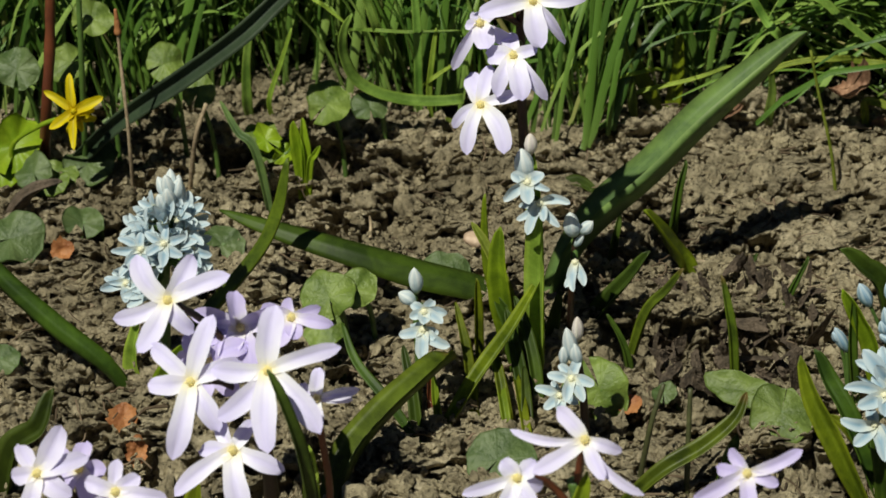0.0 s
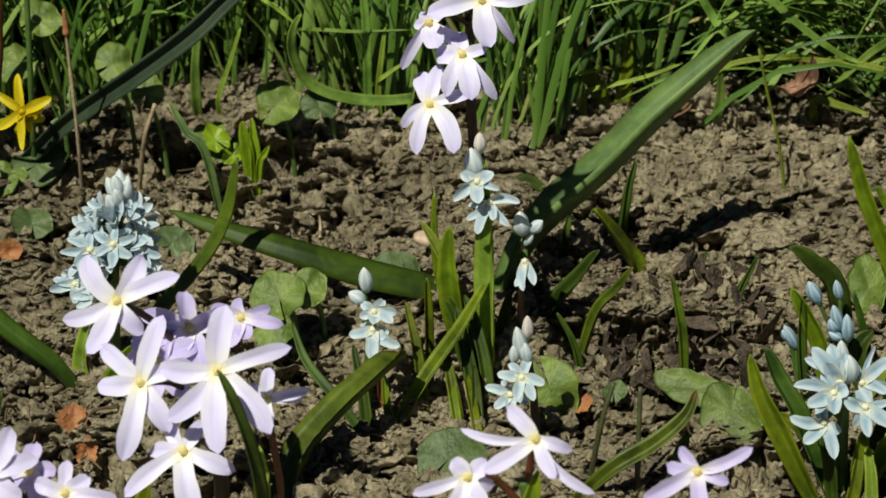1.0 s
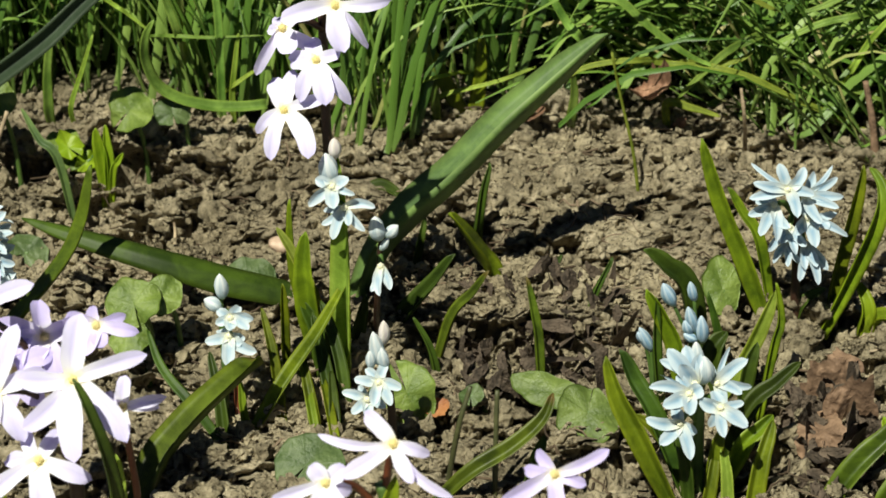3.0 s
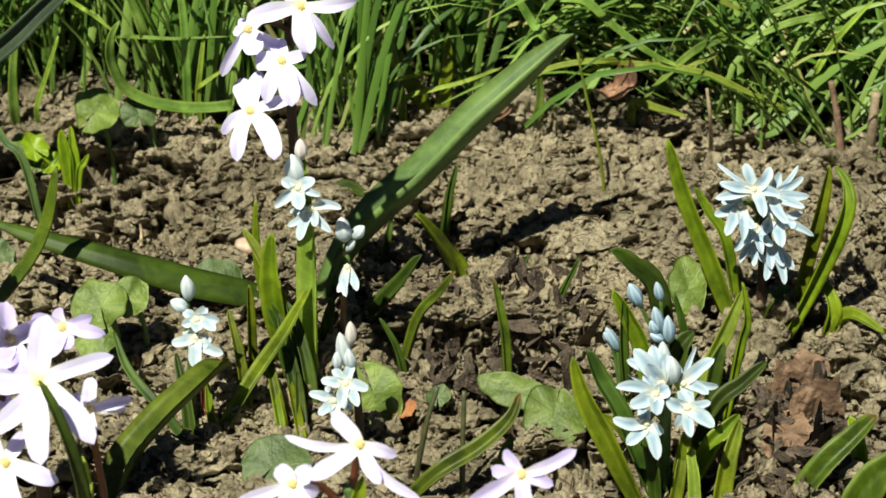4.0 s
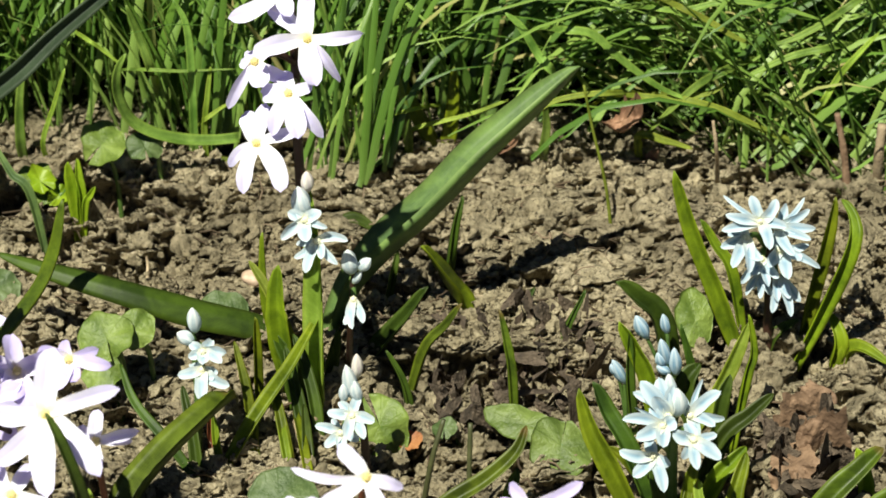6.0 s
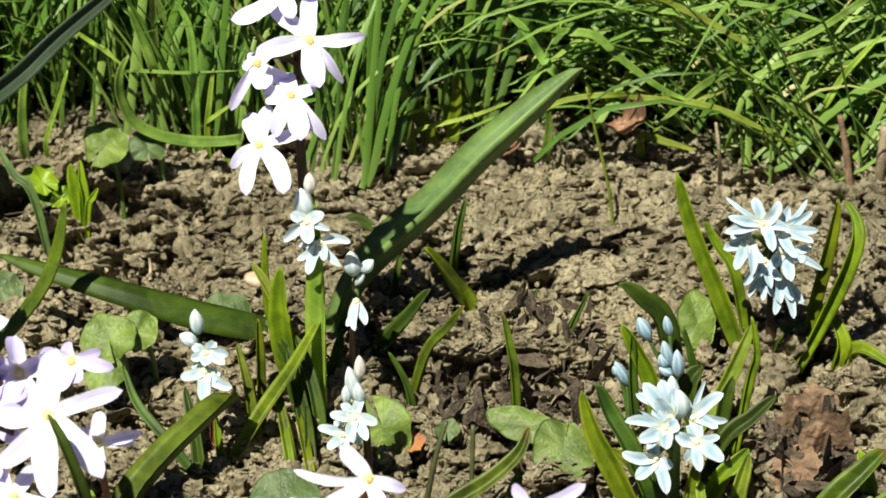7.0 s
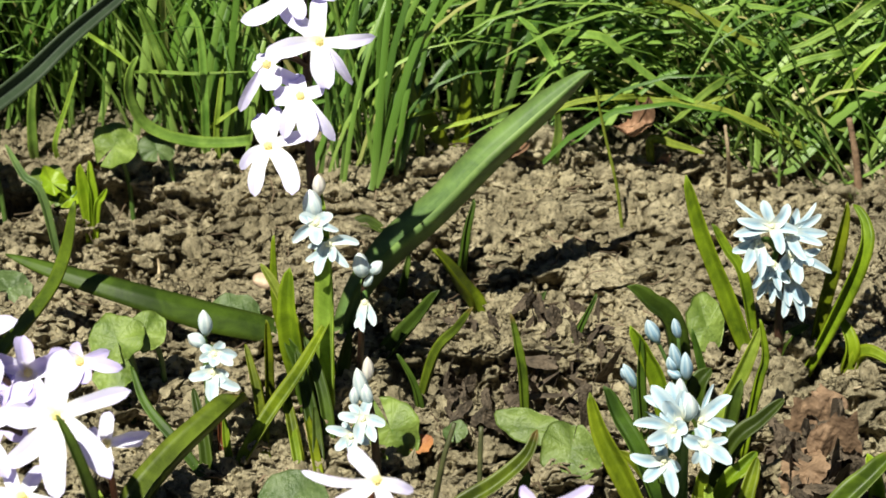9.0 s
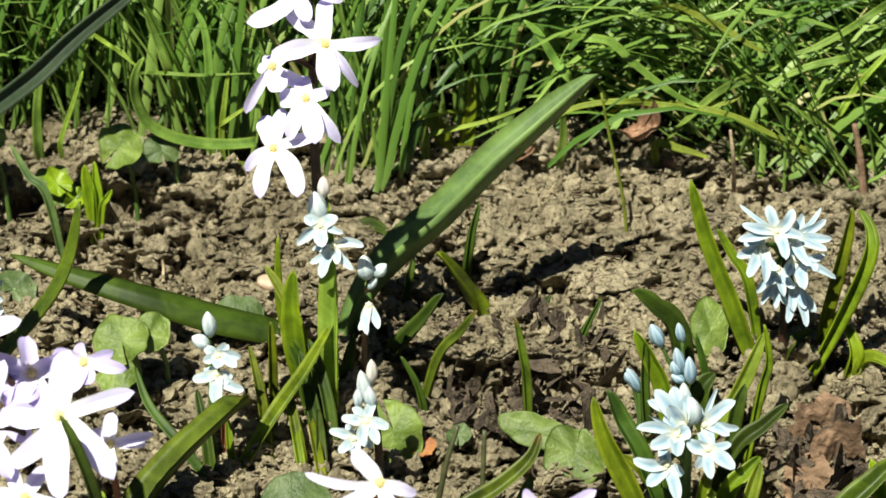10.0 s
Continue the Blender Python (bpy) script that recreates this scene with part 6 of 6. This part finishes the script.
def grass_field(name, tufts, label):
    g = np.random.default_rng(24)
    verts, faces, uvs = [], [], []
    n = 9
    quad = grid_faces(n, 3)
    uv = np.stack(np.broadcast_arrays(np.linspace(0, 1, n)[:, None], np.array([0.0, 0.5, 1.0])[None]), -1).reshape(-1, 2)
    count = 0
    for k in range(tufts):
        x = g.uniform(-0.36, 0.28)
        y = grass_edge(x) + 0.30 * g.random() ** 1.15
        lying = np.clip((x + 0.01) / 0.05, 0, 1)
        az0 = g.uniform(0, 2 * math.pi)
        for b in range(g.integers(5, 10)):
            az = az0 + g.normal(0, 1.3)
            if g.random() < 0.6 * lying:
                az = math.pi * g.integers(0, 2) + g.normal(0, 0.55)
            l0 = g.uniform(0.02, 0.3) + 0.7 * lying * g.random()
            l1 = l0 + g.uniform(0.2, 1.6) + lying * g.uniform(0.3, 1.0)
            if g.random() < 0.4:
                l1 += g.uniform(0.4, 1.4)
            length = g.uniform(0.06, 0.14) * (1 + 0.25 * lying)
            bx, by = x + g.normal(0, 0.006), y + g.normal(0, 0.006)
            if math.sin(az) < 0 and by < grass_edge(bx) + 0.05:
                az = -az if g.random() < 0.7 else az
            r = grass_ribbon((bx, by, ground(bx, by) - 0.004), length, az, l0, l1, g.uniform(0.0011, 0.0031), n).reshape(-1, 3)
            if r[:, 1].min() < grass_edge(bx) - 0.016:
                continue
            verts.append(r)
            faces.append(quad + count)
            uvs.append(uv)
            count += len(r)
    ob = new(name, mesh_from(name, np.concatenate(verts), np.concatenate(faces), np.concatenate(uvs)))
    ob.data.materials.append(GRASS)
    return tagged(ob, label, "grass", kind="stuff")


grass_field("grass", 1000, "thick fresh green lawn grass behind the flower bed")


def far_lawn(name, count):
    """The lawn going on past the bed."""
    g = np.random.default_rng(33)
    verts, faces, uvs = [], [], []
    uv = np.stack(np.broadcast_arrays(np.linspace(0, 1, 5)[:, None], np.array([0.0, 0.5, 1.0])[None]), -1).reshape(-1, 2)
    quad = grid_faces(5, 3)
    n = 0
    while n < count:
        x, y = g.normal(0, 1.3), 0.1 + abs(g.normal(0, 1.4))
        if -0.37 < x < 0.29 and y < 0.33 or y < 0.12 + 0.04 * math.sin(x * 7):
            continue
        r = grass_ribbon((x, y, ground(x, y) - 0.004), g.uniform(0.06, 0.13), g.uniform(0, 6.28), g.uniform(0, 0.4), g.uniform(0.5, 1.6), g.uniform(0.004, 0.008), 5).reshape(-1, 3)
        verts.append(r)
        faces.append(quad + 15 * n)
        uvs.append(uv)
        n += 1
    ob = new(name, mesh_from(name, np.concatenate(verts), np.concatenate(faces), np.concatenate(uvs)))
    ob.data.materials.append(GRASS)
    return tagged(ob, "green lawn grass spreading beyond the bed", "grass", kind="stuff")


far_lawn("lawn", 26000)


def grass_blade(ctrl, width, label, material=LEAF, face=(0.0, 0.3), twist=0.0):
    b = np.array(ctrl[0])
    ob = new("long_grass", blade("long_grass", [np.array(c) - b for c in ctrl], width, thick=0.0004, fold=0.35, face=face, root=0.8, tip=2.5, twist=twist, n=26))
    ob.data.materials.append(material)
    ob.location = b
    return tagged(ob, label, "grass blade", "single long grass blades")


grass_blade([(0.0199, 0.1220, 0.0196), (0.0270, 0.0940, 0.0358), (0.0340, 0.0720, 0.0457), (0.0426, 0.0720, 0.0445), (0.0496, 0.0720, 0.0379), (0.0585, 0.0720, 0.0303), (0.0656, 0.0720, 0.0255), (0.0727, 0.0720, 0.0223)], 0.0025, "bright grass blade arching over the lawn edge", GRASS_BLADE)
grass_blade([(0.0584, 0.1220, -0.0027), (0.0642, 0.0940, 0.0132), (0.0701, 0.0720, 0.0227), (0.0832, 0.0720, 0.0189), (0.0958, 0.0720, 0.0122), (0.1083, 0.0720, 0.0064), (0.1192, 0.0720, 0.0009), (0.1303, 0.0720, -0.0028)], 0.0019, "long pale grass blade arching down onto the soil", LEAF_PALE)
grass_blade([(0.1040, 0.1220, 0.0113), (0.0935, 0.0940, 0.0249), (0.0843, 0.0720, 0.0324), (0.0759, 0.0720, 0.0275), (0.0684, 0.0720, 0.0198), (0.0613, 0.0720, 0.0115)], 0.0025, "bright grass blade crossing the lawn edge", GRASS_BLADE)
grass_blade([(0.1381, 0.1220, 0.0144), (0.1256, 0.0940, 0.0302), (0.1148, 0.0720, 0.0397), (0.1046, 0.0720, 0.0373), (0.0963, 0.0720, 0.0334), (0.0887, 0.0720, 0.0294)], 0.0021, "dull grass blade leaning sideways", GRASS_BLADE)
grass_blade([(0.0584, 0.0750, 0.0000), (0.0584, 0.0720, 0.0099), (0.0663, 0.0720, 0.0080), (0.0748, 0.0720, 0.0053)], 0.0025, "grass blade lying on the soil", LEAF_PALE)
grass_blade([(0.0689, 0.1220, -0.0043), (0.0585, 0.0940, 0.0133), (0.0492, 0.0720, 0.0245), (0.0397, 0.0720, 0.0238), (0.0311, 0.0720, 0.0214), (0.0239, 0.0720, 0.0161)], 0.0018, "pale grass blade lying sideways at the lawn edge", LEAF_PALE)
grass_blade([(0.0487, 0.1220, 0.0267), (0.0549, 0.0940, 0.0430), (0.0610, 0.0720, 0.0531), (0.0696, 0.0720, 0.0522), (0.0797, 0.0720, 0.0547), (0.0882, 0.0720, 0.0551), (0.1020, 0.0720, 0.0524), (0.1116, 0.0720, 0.0493)], 0.0018, "long dull grass blade lying over the tuft", GRASS_BLADE)
grass_blade([(0.0582, 0.1220, 0.0333), (0.0634, 0.0940, 0.0464), (0.0687, 0.0720, 0.0535), (0.0783, 0.0720, 0.0485), (0.0854, 0.0720, 0.0438), (0.0910, 0.0720, 0.0412)], 0.0019, "pale grass blade bent over the tuft", LEAF_PALE)
grass_blade([(0.1139, 0.1220, -0.0246), (0.1137, 0.0940, 0.0020), (0.1143, 0.0720, 0.0214), (0.1188, 0.0720, 0.0307), (0.1251, 0.0720, 0.0393), (0.1298, 0.0720, 0.0451)], 0.0019, "pale grass blade rising from the edge", LEAF_PALE)
grass_blade([(0.1429, 0.1220, 0.0375), (0.1317, 0.0940, 0.0493), (0.1222, 0.0720, 0.0553), (0.1125, 0.0720, 0.0478), (0.1043, 0.0720, 0.0430), (0.0972, 0.0720, 0.0407)], 0.0021, "dull grass blade leaning sideways", GRASS_BLADE)
grass_blade([(0.0886, 0.1220, 0.0004), (0.0930, 0.0940, 0.0148), (0.0978, 0.0720, 0.0229), (0.1076, 0.0720, 0.0181), (0.1183, 0.0720, 0.0133), (0.1312, 0.0720, 0.0087)], 0.0018, "bright grass blade arching sideways", GRASS_BLADE)
grass_blade([(0.0442, 0.1220, -0.0052), (0.0506, 0.0940, 0.0124), (0.0570, 0.0720, 0.0235), (0.0692, 0.0720, 0.0227), (0.0795, 0.0720, 0.0247), (0.0842, 0.0720, 0.0280)], 0.0018, "pale grass blade curling at the lawn edge", LEAF_PALE)
grass_blade([(0.0435, 0.1220, -0.0123), (0.0368, 0.0940, 0.0132), (0.0309, 0.0720, 0.0316), (0.0264, 0.0720, 0.0377), (0.0211, 0.0720, 0.0468), (0.0164, 0.0720, 0.0516)], 0.0030, "broad grass blade behind the blue-green leaf", GRASS_BLADE)
grass_blade([(0.0288, 0.0750, 0.0000), (0.0288, 0.0720, 0.0058), (0.0295, 0.0720, 0.0136), (0.0285, 0.0720, 0.0224)], 0.0027, "broad upright grass blade at the edge of the bed", GRASS_BLADE)
grass_blade([(-0.0926, 0.1220, -0.0141), (-0.0918, 0.0940, 0.0129), (-0.0917, 0.0720, 0.0327), (-0.0949, 0.0720, 0.0441), (-0.0981, 0.0720, 0.0542)], 0.0024, "bright grass blade leaning over", GRASS_BLADE)
grass_blade([(-0.0793, 0.0750, 0.0000), (-0.0793, 0.0720, 0.0119), (-0.0792, 0.0720, 0.0351), (-0.0804, 0.0720, 0.0483), (-0.0838, 0.0720, 0.0558)], 0.0024, "broad upright grass blade at the edge of the bed", GRASS_BLADE)
grass_blade([(-0.0760, 0.0750, 0.0000), (-0.0760, 0.0720, 0.0127), (-0.0747, 0.0720, 0.0236), (-0.0733, 0.0720, 0.0336)], 0.0016, "pale dry grass blade at the edge of the bed", LEAF_PALE)
grass_blade([(-0.0952, 0.1220, -0.0266), (-0.0851, 0.0940, -0.0023), (-0.0762, 0.0720, 0.0150), (-0.0718, 0.0720, 0.0186), (-0.0668, 0.0720, 0.0221)], 0.0012, "thin grass blade leaning over the soil", LEAF_PALE)
grass_blade([(-0.1309, 0.1220, 0.0244), (-0.1201, 0.0940, 0.0366), (-0.1108, 0.0720, 0.0429), (-0.1060, 0.0720, 0.0391), (-0.1006, 0.0720, 0.0342)], 0.0010, "thin grass blade crossing the tuft", LEAF_PALE)
grass_blade([(-0.1159, 0.1220, 0.0038), (-0.1040, 0.0940, 0.0214), (-0.0934, 0.0720, 0.0325), (-0.0813, 0.0720, 0.0320), (-0.0658, 0.0720, 0.0327)], 0.0009, "thin grass blade crossing the tuft", GRASS_BLADE)
grass_blade([(-0.1330, 0.0750, 0.0000), (-0.1330, 0.0720, 0.0086), (-0.1325, 0.0720, 0.0212), (-0.1302, 0.0720, 0.0347)], 0.0030, "broad upright grass blade at the edge of the bed", GRASS_BLADE)
grass_blade([(-0.1260, 0.0750, 0.0000), (-0.1260, 0.0720, 0.0086), (-0.1217, 0.0720, 0.0213), (-0.1179, 0.0720, 0.0329)], 0.0013, "thin grass blade leaning over", LEAF_PALE)
grass_blade([(-0.0132, 0.0750, 0.0000), (-0.0132, 0.0720, 0.0080), (-0.0144, 0.0720, 0.0192), (-0.0171, 0.0720, 0.0317), (-0.0208, 0.0720, 0.0431)], 0.0027, "broad grass blade at the edge of the bed", GRASS_BLADE)
grass_blade([(0.0050, 0.1220, -0.0070), (-0.0030, 0.0940, 0.0093), (-0.0105, 0.0720, 0.0192), (-0.0210, 0.0720, 0.0166), (-0.0314, 0.0720, 0.0152)], 0.0010, "thin dry grass blade lying on the soil", LEAF_PALE)
grass_blade([(-0.0648, 0.0620, 0.0142), (-0.0724, 0.0600, 0.0144), (-0.0817, 0.0580, 0.0157), (-0.0908, 0.0560, 0.0192), (-0.0972, 0.0540, 0.0251), (-0.0999, 0.0520, 0.0348), (-0.0989, 0.0500, 0.0433), (-0.0962, 0.0490, 0.0490)], 0.0037, "broad curled grass blade bending up from the edge", GRASS_BLADE, face=(0.2, 0.35))
grass_blade([(-0.0243, 0.0782, 0.0029), (-0.0119, 0.0782, 0.0090), (0.0056, 0.0802, 0.0131), (0.0178, 0.0822, 0.0172)], 0.0012, "thin dry grass blade leaning over the soil", LEAF_PALE)
grass_blade([(-0.0049, 0.0822, 0.0001), (-0.0103, 0.0822, 0.0109), (-0.0147, 0.0842, 0.0197), (-0.0191, 0.0862, 0.0304)], 0.0050, "broad grass blade at the edge of the bed", LEAF)
grass_blade([(-0.0014, 0.0822, 0.0001), (0.0003, 0.0822, 0.0111), (0.0010, 0.0842, 0.0277)], 0.0046, "broad upright grass blade at the edge of the bed", LEAF)
grass_blade([(-0.0421, 0.0822, 0.0007), (-0.0331, 0.0822, 0.0136), (-0.0218, 0.0862, 0.0196)], 0.0026, "bright grass blade leaning over", LEAF_PALE)
grass_blade([(-0.0864, 0.0711, 0.0000), (-0.0770, 0.0743, 0.0000), (-0.0683, 0.0753, 0.0000)], 0.0024, "thin grass blade lying on the soil", LEAF)

# ---- loose crumbs, roots and straw bits on the soil ----
def crumbs(name, count, small, big, spread_x, spread_y, label, seed, fine):
    """Aggregates of soil, lumpy and uneven, lying in patches."""
    g = np.random.default_rng(seed)
    shapes = []
    for k in range(10):
        bm = bmesh.new()
        bmesh.ops.create_icosphere(bm, subdivisions=fine, radius=1.0)
        v = np.array([q.co[:] for q in bm.verts])
        f = np.array([[w.index for w in q.verts] for q in bm.faces])
        bm.free()
        for octave, size in ((1.4, 0.34), (3.0, 0.24), (6.0, 0.14)):
            d = np.array([noise.noise(Vector(p) * octave + Vector((k * 7.3, octave, 0))) for p in v])
            v = v * (1 + size * 2.3 * d)[:, None]
        shapes.append((v, f))
    verts, faces, n, made = [], [], 0, 0
    while made < count:
        x, y = g.uniform(*spread_x), g.uniform(*spread_y)
        patch = value_noise(np.array(x), np.array(y), 0.035, 60) + 0.7 * value_noise(np.array(x), np.array(y), 0.012, 61)
        if patch + 0.45 < g.random() * 0.75:
            continue
        v, q = shapes[g.integers(10)]
        r = min(small * (1 - g.random()) ** -0.5, big)
        turn = np.array(Euler(g.uniform(0, 6.28, 3)).to_matrix())
        v = (v * g.uniform(0.7, 1.2, 3)) @ turn.T
        verts.append(v * r + (x, y, ground(x, y) + r * 0.3))
        faces.append(q + n)
        n += len(v)
        made += 1
    ob = new(name, mesh_from(name, np.concatenate(verts), np.concatenate(faces), smooth=False))
    ob.data.materials.append(CRUMB)
    return tagged(ob, label, "soil crumbs", kind="stuff")


crumbs("soil_crumbs", 12000, 0.0006, 0.0021, (-0.26, 0.19), (-0.155, 0.115), "loose crumbs of dry soil", 5, 2)
crumbs("fine_clods", 280, 0.0014, 0.0034, (-0.26, 0.19), (-0.155, 0.10), "small clods of dry soil", 6, 2)


def clods(count):
    """Single clods that lie on the soil, on a few shared lumpy shapes."""
    g = np.random.default_rng(14)
    shapes = []
    for k in range(8):
        bm = bmesh.new()
        bmesh.ops.create_icosphere(bm, subdivisions=2, radius=1.0)
        for v in bm.verts:
            d = sum(s * noise.noise(v.co * o + Vector((k * 5.1, o, 2))) for o, s in ((1.3, 0.55), (2.8, 0.35), (5.0, 0.2)))
            v.co *= 1 + d
        me = bpy.data.meshes.new("clod")
        bm.to_mesh(me)
        bm.free()
        me.materials.append(CLOD)
        shapes.append(me)
    made = 0
    while made < count:
        x, y = g.uniform(-0.22, 0.15), g.uniform(-0.14, 0.08)
        if value_noise(np.array(x), np.array(y), 0.035, 60) + 0.5 < g.random():
            continue
        r = min(0.0019 * (1 - g.random()) ** -0.45, 0.0036)
        ob = new("clod", shapes[g.integers(8)])
        ob.parent = soil
        ob.matrix_basis = Matrix.LocRotScale((x, y, ground(x, y) + 0.22 * r), Euler(g.uniform(0, 6.28, 3)), r * Vector(g.uniform(0.7, 1.15, 3)))
        made += 1


clods(280)


def debris(name, count):
    g = np.random.default_rng(9)
    verts, faces, n = [], [], 0
    for i in range(count):
        x, y, a, length, r = g.uniform(-0.25, 0.17), g.uniform(-0.145, 0.1), g.uniform(0, 6.28), g.uniform(0.003, 0.013), g.uniform(0.00015, 0.00045)
        s = np.linspace(-0.5, 0.5, 6)
        px, py = x + s * length * math.cos(a) + 0.002 * g.normal() * (s * s * 4), y + s * length * math.sin(a)
        pz = np.array([ground(u, w) for u, w in zip(px, py)])
        pz = np.maximum(pz, pz.mean()) + r * 0.7 + np.abs(g.normal(0, 0.0012)) * (s + 0.5)
        d = np.array([-math.sin(a), math.cos(a), 0])
        ring = [np.stack([px, py, pz], -1) + d * r * c + np.array([0, 0, 1]) * r * w for c, w in ((1, 0), (0, 1), (-1, 0), (0, -1))]
        verts.append(np.stack(ring, 1).reshape(-1, 3))
        faces += [(n + q * 4 + w, n + q * 4 + (w + 1) % 4, n + q * 4 + 4 + (w + 1) % 4, n + q * 4 + 4 + w) for q in range(5) for w in range(4)]
        n += 24
    ob = new(name, mesh_from(name, np.concatenate(verts), faces))
    ob.data.materials.append(BITS)
    return tagged(ob, "scattered straw bits and dry roots on the soil", "plant debris", kind="stuff")


debris("plant_debris", 650)
